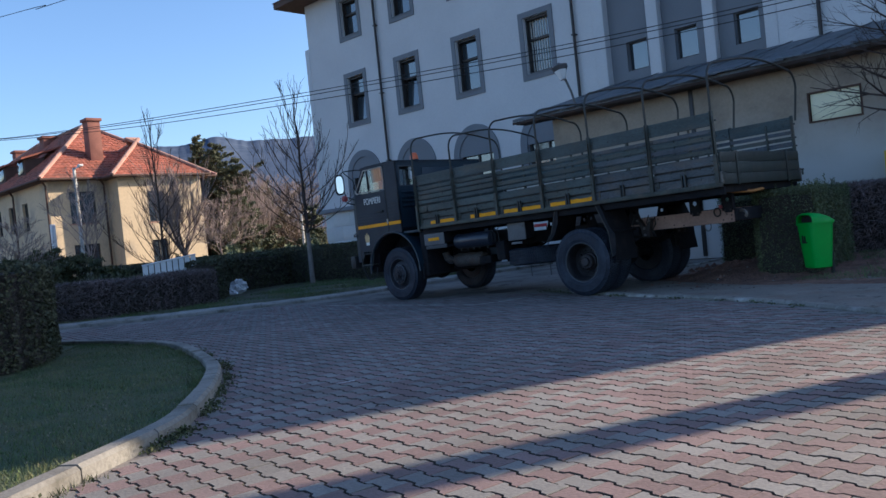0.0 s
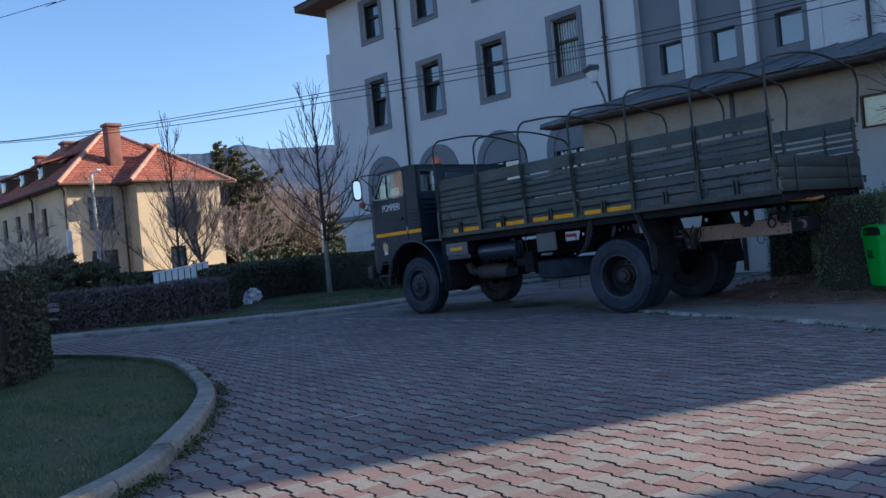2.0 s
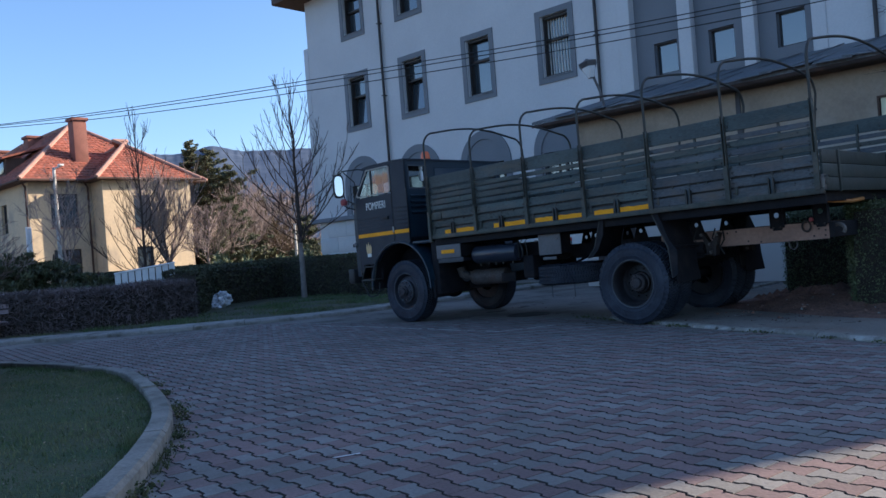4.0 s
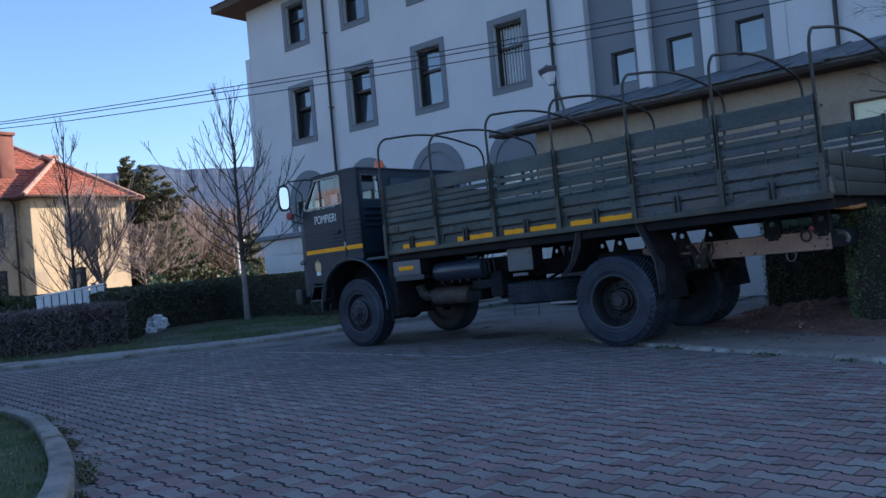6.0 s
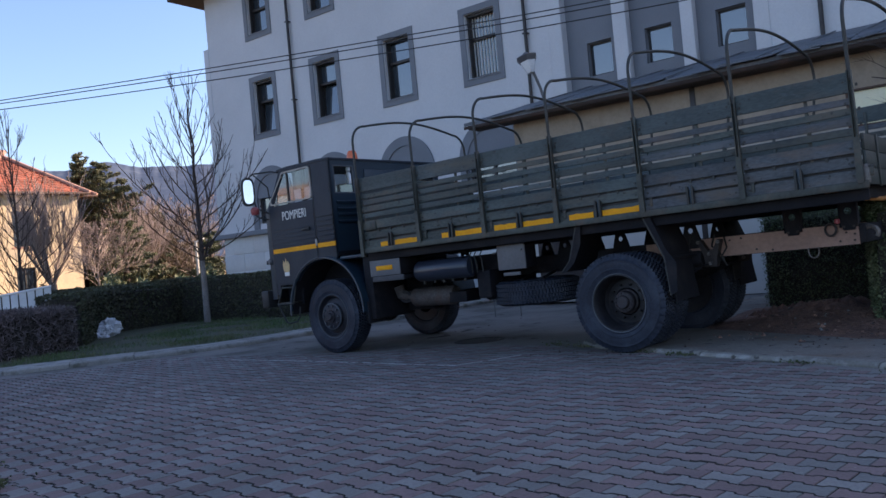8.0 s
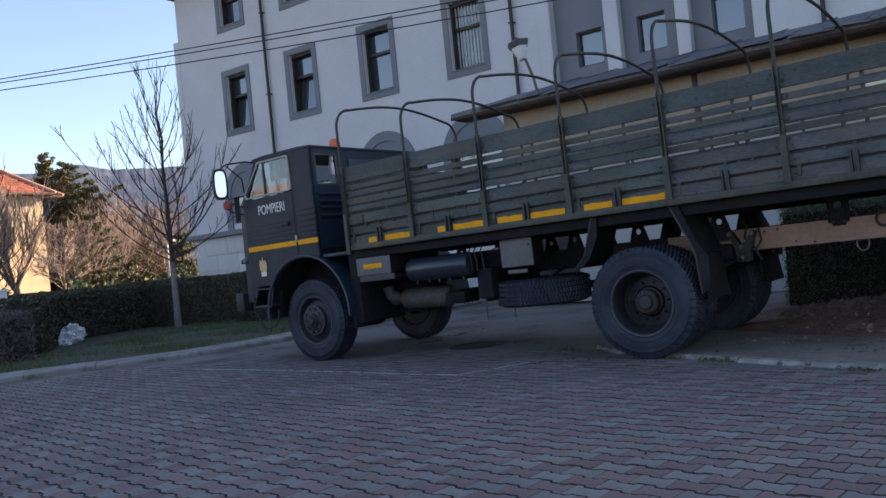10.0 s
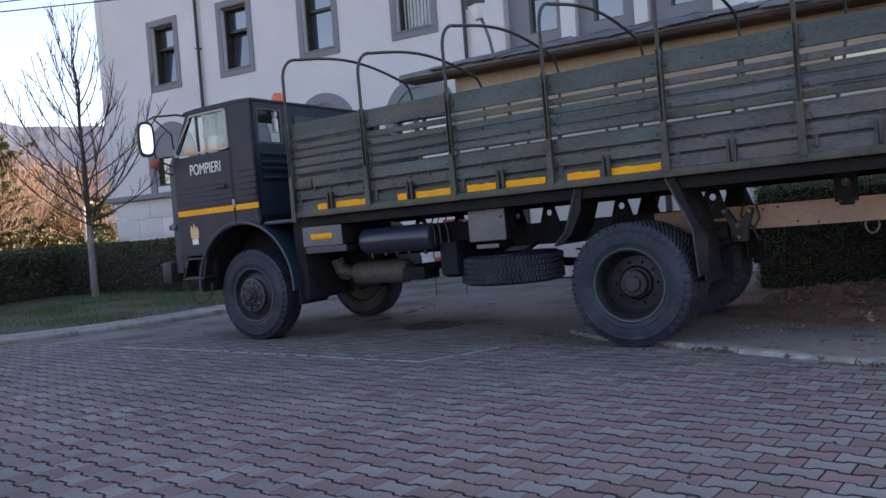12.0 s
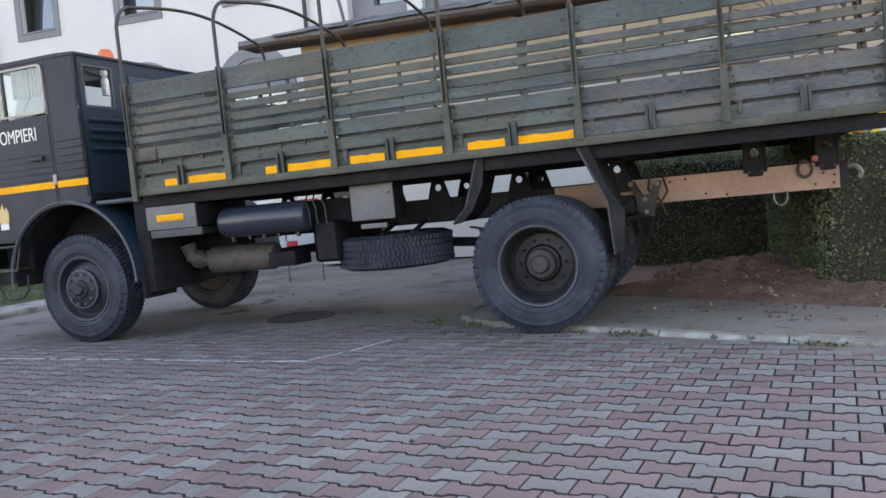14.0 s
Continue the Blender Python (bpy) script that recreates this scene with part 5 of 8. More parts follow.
# rear mudguards: braces, sloped plate and hanging flap, both sides
for v0, v1 in ((0.02, 0.62), (W - 0.62, W - 0.02)):
    bm = bmesh.new()
    slab(bm, [(-0.435, v0, 1.35), (-0.375, v0, 1.35), (-0.40, v0, 1.14), (-0.50, v0, 0.95), (-0.60, v0, 0.86), (-0.67, v0, 0.85), (-0.645, v0, 0.90), (-0.555, v0, 0.98)], (0, 0.02, 0))
    fg = part("mudguard", bm, M_UNDER, truck, "black angled front mudguard")
    part("mudguard_plate", slab(bmesh.new(), [(-0.435, v0 + 0.021, 1.34), (-0.42, v0 + 0.021, 1.34), (-0.535, v0 + 0.021, 0.98), (-0.65, v0 + 0.021, 0.86), (-0.665, v0 + 0.021, 0.86), (-0.55, v0 + 0.021, 0.98)], (0, v1 - v0 - 0.03, 0)), M_UNDER, fg)
    part("folded_edge", slab(bmesh.new(), [(-0.441, v0 - 0.002, 1.345), (-0.427, v0 - 0.002, 1.345), (-0.545, v0 - 0.002, 0.99), (-0.66, v0 - 0.002, 0.86), (-0.676, v0 - 0.002, 0.86), (-0.561, v0 - 0.002, 0.98)], (0, 0.018, 0)), M_HOOP, fg)
    bm = bmesh.new()
    slab(bm, [(0.36, v0, 1.35), (0.44, v0, 1.35), (0.57, v0, 1.01), (0.67, v0, 0.86), (0.65, v0, 0.57), (0.575, v0, 0.53), (0.555, v0, 0.88)], (0, 0.018, 0))
    g = part("mudguard", bm, M_UNDER, truck, "dusty black angled mudguard")
    part("folded_edge", slab(bmesh.new(), [(0.35, v0 - 0.002, 1.35), (0.366, v0 - 0.002, 1.35), (0.553, v0 - 0.002, 0.93), (0.56, v0 - 0.002, 0.88), (0.58, v0 - 0.002, 0.53), (0.568, v0 - 0.002, 0.53), (0.544, v0 - 0.002, 0.88), (0.537, v0 - 0.002, 0.92)], (0, 0.016, 0)), M_HOOP, g)
    part("mudguard_plate", slab(bmesh.new(), [(0.425, v0 + 0.02, 1.345), (0.44, v0 + 0.02, 1.345), (0.568, v0 + 0.02, 1.01), (0.575, v0 + 0.02, 0.93), (0.56, v0 + 0.02, 0.93), (0.553, v0 + 0.02, 1.0)], (0, v1 - v0 - 0.02, 0)), M_UNDER, g)
    bm = slab(bmesh.new(), [(0.576, v0 + 0.02, 0.95), (0.588, v0 + 0.02, 0.95), (0.60, v0 + 0.02, 0.70), (0.632, v0 + 0.02, 0.47), (0.620, v0 + 0.02, 0.47), (0.588, v0 + 0.02, 0.70)], (0, v1 - v0 - 0.02, 0))
    part("mudflap", bm, M_UNDER, g, "black rubber mudflap")
    part("guard_bar", tube(bmesh.new(), [(0.60, v0 + 0.02, 0.92), (0.62, 0.72 if v0 < 1 else W - 0.72, 0.90)], 0.018, 8), M_UNDER, g)

# cab
C0, C1 = -5.67, -4.27
ROOF = 2.775


def cab_side(v, sgn):
    """A side of the cab with the wheel arch and a window opening; v: outer face."""
    bm = bmesh.new()
    t = sgn * 0.035
    arc = [(-4.585 + 0.735 * math.cos(radians(a)), 0.62 + 0.735 * math.sin(radians(a))) for a in range(68, 176, 9)]
    lower = [(C0, 2.235), (C0, 0.90), (-5.60, 0.90), (-5.58, 1.04), (-5.26, 1.04)] + [p for p in arc[::-1] if p[1] > 1.0] + [(C1, 1.40), (C1, 2.235)]
    slab(bm, [(u, v, z) for u, z in lower], (0, t, 0))
    slab(bm, [(-4.655, v, 2.235), (C1, v, 2.235), (C1, v, ROOF - 0.03), (-4.655, v, ROOF - 0.03)], (0, t, 0))
    slab(bm, [(-5.29, v, 2.70), (-4.655, v, 2.70), (-4.655, v, ROOF - 0.03), (-5.29, v, ROOF - 0.03)], (0, t, 0))
    slab(bm, [(C0, v, 2.235), (-5.60, v, 2.235), (-5.29, v, 2.70), (-5.29, v, ROOF - 0.03), (-5.36, v, ROOF - 0.03)], (0, t, 0))
    return bm


def rounded(u0, u1, z0, z1, slant, r=0.05):
    """The outline of a side window: raked front edge, rounded corners."""
    pts = []
    for cx, cz, a0 in ((u1 - r, z1 - r, 0), (u0 + slant + r, z1 - r, 90), (u0 + r * 0.9, z0 + r, 180), (u1 - r, z0 + r, 270)):
        for k in range(5):
            a = radians(a0 + 90 * k / 4)
            pts.append((cx + r * math.cos(a), cz + r * math.sin(a)))
    return pts


cab = part("cab", cab_side(0.03, 1), M_CAB, truck, "dark slate painted forward-control cab")
part("side_panel", cab_side(W - 0.07, -1), M_CAB, cab)
for v, sgn in ((0.03, 1), (W - 0.07, -1)):
    outl = rounded(-5.63, -4.675, 2.25, 2.72, 0.30)
    bm = bmesh.new()
    c = (sum(p[0] for p in outl) / len(outl), sum(p[1] for p in outl) / len(outl))
    inn = [(c[0] + (p[0] - c[0]) * 0.945, c[1] + (p[1] - c[1]) * 0.91) for p in outl]
    rings = [[bm.verts.new((p[0], vv, p[1])) for p in ol] for ol, vv in ((outl, v - sgn * 0.002), (outl, v - sgn * 0.010), (inn, v - sgn * 0.010), (inn, v + sgn * 0.02))]
    for a, b in zip(rings, rings[1:]):
        for k in range(len(a)):
            bm.faces.new((a[k], a[(k + 1) % len(a)], b[(k + 1) % len(a)], b[k]))
    wf = part("window_seal", bm, M_SEAL, cab, "pale rubber window seal")
    bm = bmesh.new()
    slab(bm, [(p[0], v + sgn * 0.012, p[1]) for p in inn], (0, 0.004, 0))
    pane = part("pane", bm, M_CABGLASS, wf)
    pane.visible_shadow = False
    part("divider", box(bmesh.new(), -5.215, -5.185, min(v - sgn * 0.004, v + sgn * 0.02), max(v - sgn * 0.004, v + sgn * 0.02), 2.235, 2.70, 0.003), M_HOOP, wf)
# door: a slightly proud sheet with ribs, gap lines, hinge and handle
bm = bmesh.new()
arc = [(-4.585 + 0.775 * math.cos(radians(a)), 0.62 + 0.775 * math.sin(radians(a))) for a in range(98, 150, 8)]
slab(bm, [(-5.655, 0.03, 2.205), (-5.655, 0.03, 1.06), (-5.25, 0.03, 1.06)] + [(u, 0.03, z) for u, z in arc[::-1] if z > 1.07] + [(-4.675, 0.03, 1.40), (-4.675, 0.03, 2.205)], (0, -0.007, 0))
door = part("door", bm, M_CAB, cab, "dark door lettered in white")
for z in (1.62, 1.68, 1.74, 1.80, 1.86):
    part("rib", box(bmesh.new(), -5.63, -4.70, 0.017, 0.0235, z - 0.006, z + 0.006, 0.002), M_CAB, door)
for z in (1.62, 1.69, 1.76, 1.83, 1.90, 1.97):
    part("rib", box(bmesh.new(), -4.61, -4.29, 0.018, 0.0305, z - 0.006, z + 0.006, 0.002), M_CAB, cab)
part("door_gap", box(bmesh.new(), -4.662, -4.648, 0.026, 0.0335, 1.42, 2.74), M_BLACK, cab)
part("door_gap", box(bmesh.new(), -5.672, -5.660, 0.026, 0.0335, 0.86, 2.2), M_BLACK, cab)
part("hinge", box(bmesh.new(), -4.682, -4.645, 0.006, 0.024, 1.56, 1.655, 0.004), M_SEAL, door, "bare metal hinge")
bm = box(bmesh.new(), -4.95, -4.78, -0.012, 0.0, 1.808, 1.838, 0.006)
box(bm, -4.80, -4.77, -0.012, 0.024, 1.80, 1.845, 0.004)
part("door_handle", bm, M_BLACK, door, "black pull handle")
part("stripe", box(bmesh.new(), -5.655, -4.68, 0.0185, 0.0225, 1.525, 1.59), M_YELLOW, door, "yellow stripe")
part("stripe", box(bmesh.new(), -4.645, -4.275, 0.0185, 0.0295, 1.525, 1.59), M_YELLOW, cab, "yellow stripe")
txt = bpy.data.curves.new("lettering", "FONT")
txt.body = "POMPIERI"
txt.size, txt.extrude, txt.align_x, txt.align_y = 0.20, 0.002, "CENTER", "CENTER"
tob = new("lettering", txt)
dg = bpy.context.evaluated_depsgraph_get()
me = bpy.data.meshes.new_from_object(tob.evaluated_get(dg))
bpy.data.objects.remove(tob)
me.materials.clear()
me.materials.append(M_LETTER)
xs_ = [v.co.x for v in me.vertices]
ys_ = [v.co.y for v in me.vertices]
sx, sy = 0.53 / (max(xs_) - min(xs_)), 0.130 / (max(ys_) - min(ys_))
for v in me.vertices:
    v.co = (v.co.x * sx, v.co.y * sy, v.co.z)
lett = new("lettering", me)
lett.parent = door
lett.matrix_local = Matrix.Translation((-5.10, 0.0195, 2.06)) @ Matrix.Rotation(radians(90), 4, "X")
lett["label"] = "white painted word on the door"
# service badge drawn as a plain flame-like shield
bm = bmesh.new()
slab(bm, [(-5.46, 0.021, 1.27), (-5.425, 0.021, 1.21), (-5.38, 0.021, 1.20), (-5.325, 0.021, 1.25), (-5.315, 0.021, 1.34), (-5.345, 0.021, 1.40), (-5.37, 0.021, 1.36), (-5.39, 0.021, 1.44), (-5.42, 0.021, 1.37), (-5.45, 0.021, 1.41), (-5.465, 0.021, 1.34)], (0, -0.003, 0))
badge = part("badge", bm, mat("pale_gold_badge", (0.62, 0.44, 0.20), (0.5, 0.35, 0.18), 0.6, scale=20), door, "pale gold badge")
part("badge_base", box(bmesh.new(), -5.44, -5.335, 0.0175, 0.0205, 1.175, 1.235, 0.004), M_LETTER, badge)
# chamfered front corners, front panel, windscreen
for v, v2 in ((0.03, 0.20), (W - 0.07, W - 0.24)):
    bm = bmesh.new()
    s = 1 if v < 1 else -1
    lo = [(C0, v, 0.84), (-5.85, v + s * 0.05, 0.84), (-5.96, v2, 0.84), (-5.90, v2, 0.84), (C0, v + s * 0.04, 0.84)]
    hi = [(C0, v, 2.16), (-5.82, v + s * 0.05, 2.16), (-5.90, v2, 2.16), (-5.86, v2, 2.16), (C0, v + s * 0.04, 2.16)]
    a, b = [bm.verts.new(p) for p in lo], [bm.verts.new(p) for p in hi]
    for k in range(5):
        bm.faces.new((a[k], a[(k + 1) % 5], b[(k + 1) % 5], b[k]))
    bm.faces.new(a)
    bm.faces.new(b)
    part("corner_panel", bm, M_CAB, cab)
    bm = bmesh.new()
    slab(bm, [(C0 + 0.02, v + s * 0.01, 2.16), (-5.84, v + s * 0.06, 2.16), (-5.40, v + s * 0.06, ROOF - 0.02), (-5.30, v + s * 0.01, ROOF - 0.02)], (0, s * 0.03, 0))
    part("windscreen_pillar", bm, M_CAB, cab)
part("front_panel", slab(bmesh.new(), [(-5.96, 0.2, 0.84), (-5.90, 0.2, 2.16), (-5.86, 0.2, 2.16), (-5.92, 0.2, 0.84)], (0, W - 0.44, 0)), M_CAB, cab)
ws = part("windscreen", slab(bmesh.new(), [(-5.86, 0.12, 2.18), (-5.42, 0.12, ROOF - 0.03), (-5.415, 0.12, ROOF - 0.03), (-5.855, 0.12, 2.18)], (0, W - 0.28, 0)), M_CABGLASS, cab)
ws.visible_shadow = False
# roof with a drip edge
bm = bmesh.new()
slab(bm, [(-5.44, 0.02, ROOF - 0.035), (-5.40, 0.02, ROOF - 0.005), (-5.2, 0.02, ROOF + 0.012), (-4.5, 0.02, ROOF + 0.012), (-4.26, 0.02, ROOF - 0.002), (-4.25, 0.02, ROOF - 0.035)], (0, W - 0.08, 0))
bmesh.ops.bevel(bm, geom=[e for e in bm.edges], offset=0.008, segments=2, affect="EDGES")
part("roof", bm, M_CAB, cab)
# rear wall with window, pressed panels and louvres
bm = bmesh.new()
wall_with_holes(bm, 0.03, W - 0.07, 1.40, ROOF - 0.03, C1 - 0.035, C1, [(0.11, 0.49, 2.27, 2.66), (1.94, 2.32, 2.27, 2.66)])
for v in bm.verts:
    v.co = Vector((v.co.y, v.co.x, v.co.z))
bmesh.ops.reverse_faces(bm, faces=bm.faces)
rear = part("rear_wall", bm, M_CABREAR, cab, "dark blue rear wall of the cab with ribs")
for a, b in ((0.11, 0.49), (1.94, 2.32)):
    bm = bmesh.new()
    wall_with_holes(bm, a - 0.008, b + 0.008, 2.262, 2.668, C1 - 0.01, C1 + 0.008, [(a + 0.010, b - 0.010, 2.282, 2.648)])
    for v in bm.verts:
        v.co = Vector((v.co.y, v.co.x, v.co.z))
    wf = part("window_seal", bm, M_SCUFF, rear)
    p = part("pane", box(bmesh.new(), C1 - 0.02, C1 - 0.015, a, b, 2.27, 2.66), M_CABGLASS, wf)
    p.visible_shadow = False
part("pressed_panel", box(bmesh.new(), C1, C1 + 0.014, 0.72, 1.75, 2.30, 2.62, 0.012), M_CABREAR, rear)
for z in (1.86, 1.96, 2.04, 2.14):
    bm = bmesh.new()
    slab(bm, [(C1, 0.11, z - 0.034), (C1 + 0.030, 0.11, z - 0.006), (C1 + 0.030, 0.11, z + 0.008), (C1, 0.11, z + 0.026)], (0, 0.62, 0))
    bmesh.ops.bevel(bm, geom=list(bm.edges), offset=0.006, segments=2, affect="EDGES")
    part("louvre", bm, M_CABREAR, rear)
part("cab_floor", box(bmesh.new(), -5.9, C1, 0.06, W - 0.1, 1.38, 1.44), M_UNDER, cab)
# seats, steering wheel and a hanging bottle inside
for v in (0.35, 1.55):
    seat = part("seat", box(bmesh.new(), -5.05, -4.55, v, v + 0.55, 1.78, 1.92, 0.04), M_SEAT, cab, "brown seat")
    part("seat_back", box(bmesh.new(), -4.60, -4.45, v, v + 0.55, 1.90, 2.26, 0.04), M_SEAT, seat)
bm = bmesh.new()
pts = [(-5.42 + 0.1 * math.sin(2 * math.pi * k / 20), 0.62 + 0.24 * math.cos(2 * math.pi * k / 20), 2.13 + 0.22 * math.sin(2 * math.pi * k / 20)) for k in range(21)]
tube(bm, pts, 0.014, 8)
part("steering_wheel", bm, M_BLACK, cab)
bm = bmesh.new()
lathe(bm, [(0.0, 0.0), (0.035, 0.0), (0.04, 0.02), (0.038, 0.15), (0.02, 0.18), (0.034, 0.20), (0.036, 0.235), (0.02, 0.26), (0.0, 0.262)], 14, Matrix.Translation((C1 - 0.045, 0.445, 2.40)))
part("hanging_bottle", bm, M_WHITE, cab, "white plastic bottle hanging behind the rear window")
# pleated curtain drawn half way behind the door window
bm = bmesh.new()
rows = []
for k in range(49):
    u = -5.16 + 0.42 * k / 48
    v = 0.115 + 0.014 * math.sin(k * 1.05) + 0.004 * math.sin(k * 2.3)
    rows.append([bm.verts.new((u, v, 2.44 + 0.010 * math.sin(k * 0.7))), bm.verts.new((u, v * 0.6 + 0.05, 2.735))])
for a, b in zip(rows, rows[1:]):
    bm.faces.new((a[0], b[0], b[1], a[1])).smooth = True
bmesh.ops.solidify(bm, geom=bm.faces[:], thickness=0.003)
part("curtain", bm, M_CURTAIN, cab, "pale pleated curtain")
part("dashboard", box(bmesh.new(), -5.86, -5.55, 0.15, W - 0.2, 1.85, 2.14, 0.03), M_BLACK, cab)
# beacon
bm = bmesh.new()
lathe(bm, [(0.0, 0.0), (0.085, 0.0), (0.085, 0.03), (0.08, 0.09), (0.055, 0.14), (0.0, 0.15)], 20, Matrix.Translation((-4.76, 1.0, ROOF + 0.075)))
bc = part("beacon", bm, M_BEACON, cab, "orange rotating beacon")
part("beacon_base", tube(bmesh.new(), [(-4.76, 1.0, ROOF + 0.005), (-4.76, 1.0, ROOF + 0.08)], 0.092, 20), M_BLACK, bc)
# wheel-arch mudguards
for v0, v1 in ((-0.01, 0.50), (W - 0.50, W + 0.01)):
    bm = bmesh.new()
    ring = []
    for a in range(-4, 185, 7):
        ca, sa = math.cos(radians(a)), math.sin(radians(a))
        ring.append([bm.verts.new((-4.585 + r * ca, v, 0.62 + r * sa)) for r, v in ((0.775, v0), (0.775, v1), (0.762, v1), (0.762, v0 + 0.012), (0.742, v0 + 0.012), (0.742, v0))])
    for a, b in zip(ring, ring[1:]):
        for k in range(6):
            f = bm.faces.new((a[k], a[(k + 1) % 6], b[(k + 1) % 6], b[k]))
            f.smooth = True
    bm.faces.new(ring[0])
    bm.faces.new(ring[-1][::-1])
    arch = part("wheel_arch", bm, M_CABREAR, cab, "dark rounded wheel-arch mudguard")
    edge = v0 - 0.004 if v0 < 1 else v1 + 0.004
    part("arch_edge", tube(bmesh.new(), [(-4.585 + 0.764 * math.cos(radians(a)), edge, 0.62 + 0.764 * math.sin(radians(a))) for a in range(-3, 184, 6)], 0.011, 6), M_SCUFF, arch, "worn pale edge")
for v0, v1 in ((0.03, 0.56), (W - 0.56, W - 0.03)):
    bm = bmesh.new()
    ring = []
    for a in range(-2, 183, 8):
        ca, sa = math.cos(radians(a)), math.sin(radians(a))
        ring.append([bm.verts.new((-4.585 + r * ca, v, 0.62 + r * sa)) for r, v in ((0.760, v0), (0.760, v1), (0.748, v1), (0.748, v0))])
    for a, b in zip(ring, ring[1:]):
        for k in range(4):
            bm.faces.new((a[k], a[(k + 1) % 4], b[(k + 1) % 4], b[k])).smooth = True
    part("arch_liner", bm, M_UNDER, cab)
    part("inner_wing", box(bmesh.new(), -5.33, -3.86, (v0 + v1) / 2 + (0.27 if v0 < 1 else -0.30), (v0 + v1) / 2 + (0.30 if v0 < 1 else -0.27), 0.62, 1.36), M_UNDER, cab)
part("arch_panel", box(bmesh.new(), -3.83, -3.79, 0.06, 0.50, 0.40, 0.70, 0.01), M_UNDER, cab)
part("arch_liner", box(bmesh.new(), -3.86, -3.70, 0.10, 0.9, 0.45, 1.32, 0.02), M_UNDER, cab)
part("deck_plate", box(bmesh.new(), -4.25, -3.74, 0.05, 0.75, 1.315, 1.36, 0.01), M_CABREAR, cab)
part("hose", tube(bmesh.new(), [(-4.22, 0.5, 1.45), (-4.05, 0.35, 1.40), (-3.9, 0.2, 1.42), (-3.75, 0.12, 1.62)], 0.014, 6), M_BLACK, cab)
# step, bumper, lamps, mirror
bm = bmesh.new()
tube(bm, [(-5.53, 0.03, 1.03), (-5.63, -0.01, 0.76), (-5.27, -0.01, 0.76), (-5.23, 0.03, 1.03)], 0.014, 8)
tube(bm, [(-5.54, 0.025, 1.0), (-5.23, 0.025, 1.0)], 0.014, 8)
step = part("step", bm, M_HOOP, cab, "worn tubular step")
part("tread", box(bmesh.new(), -5.62, -5.27, 0.0, 0.15, 0.765, 0.785, 0.004), M_HOOP, step)
part("step_well", box(bmesh.new(), -5.57, -5.24, 0.16, 0.20, 0.74, 1.06, 0.004), M_UNDER, cab)
bm = bmesh.new()
tube(bm, [(-5.63, 0.0, 0.76), (-5.57, -0.01, 0.66), (-5.45, -0.015, 0.48), (-5.38, -0.015, 0.465), (-5.24, 0.0, 0.49), (-5.19, 0.02, 0.56), (-5.18, 0.03, 0.70)], 0.011, 8)
part("step_loop", bm, M_BLACK, step)
part("bumper", box(bmesh.new(), -6.10, -5.93, 0.05, W - 0.1, 0.72, 0.98, 0.02), M_BLACK, truck, "dark steel bumper")
bm = bmesh.new()
lathe(bm, [(0.0, -0.03), (0.03, -0.028), (0.045, -0.01), (0.048, 0.02), (0.0, 0.02)], 16, Matrix.Translation((-5.80, 0.055, 1.42)) @ Matrix.Rotation(radians(90), 4, "X") @ Matrix.Rotation(radians(180), 4, "X"))
part("side_lamp", bm, M_GREYBOX, cab, "grey side indicator lamp")
bm = bmesh.new()
tube(bm, [(-5.72, 0.05, 2.16), (-5.80, -0.10, 2.24), (-5.84, -0.20, 2.70), (-5.74, -0.14, 2.76), (-5.50, 0.0, 2.76), (-5.40, 0.05, 2.73)], 0.012, 8)
tube(bm, [(-5.76, -0.13, 2.74), (-5.62, 0.0, 2.54), (-5.66, 0.05, 2.36)], 0.010, 8)
arm = part("mirror_arm", bm, M_BLACK, cab, "black tubular mirror arm")
ol = [(0.10 * math.copysign(abs(math.cos(t)) ** 0.6, math.cos(t)), 0.215 * math.copysign(abs(math.sin(t)) ** 0.6, math.sin(t))) for t in (2 * math.pi * k / 24 for k in range(24))]
mm = Matrix.Translation((-5.83, -0.20, 2.50)) @ Matrix.Rotation(radians(-24), 4, "Z")
bm = bmesh.new()
slab(bm, [(mm @ Vector((0.0, a, b))) for a, b in ol], mm.to_3x3() @ Vector((-0.06, 0, 0)))
part("mirror_housing", bm, M_BLACK, arm)
bm = bmesh.new()
slab(bm, [(mm @ Vector((0.003, a * 0.74, b * 0.84))) for a, b in ol], mm.to_3x3() @ Vector((-0.002, 0, 0)))
part("mirror_glass", bm, M_MIRROR, arm, "bright mirror glass")
bm = bmesh.new()
lathe(bm, [(0.0, 0.0), (0.05, 0.005), (0.065, 0.04), (0.065, 0.09), (0.04, 0.12), (0.0, 0.125)], 16, Matrix.Translation((-5.81, -0.13, 2.14)))
part("marker_lamp", bm, M_RED, cab, "faded red marker lamp")
part("marker_bracket", tube(bmesh.new(), [(-5.73, 0.05, 2.06), (-5.79, -0.08, 2.10), (-5.81, -0.13, 2.15)], 0.012, 6), M_BLACK, cab)

# ---- hedges ----


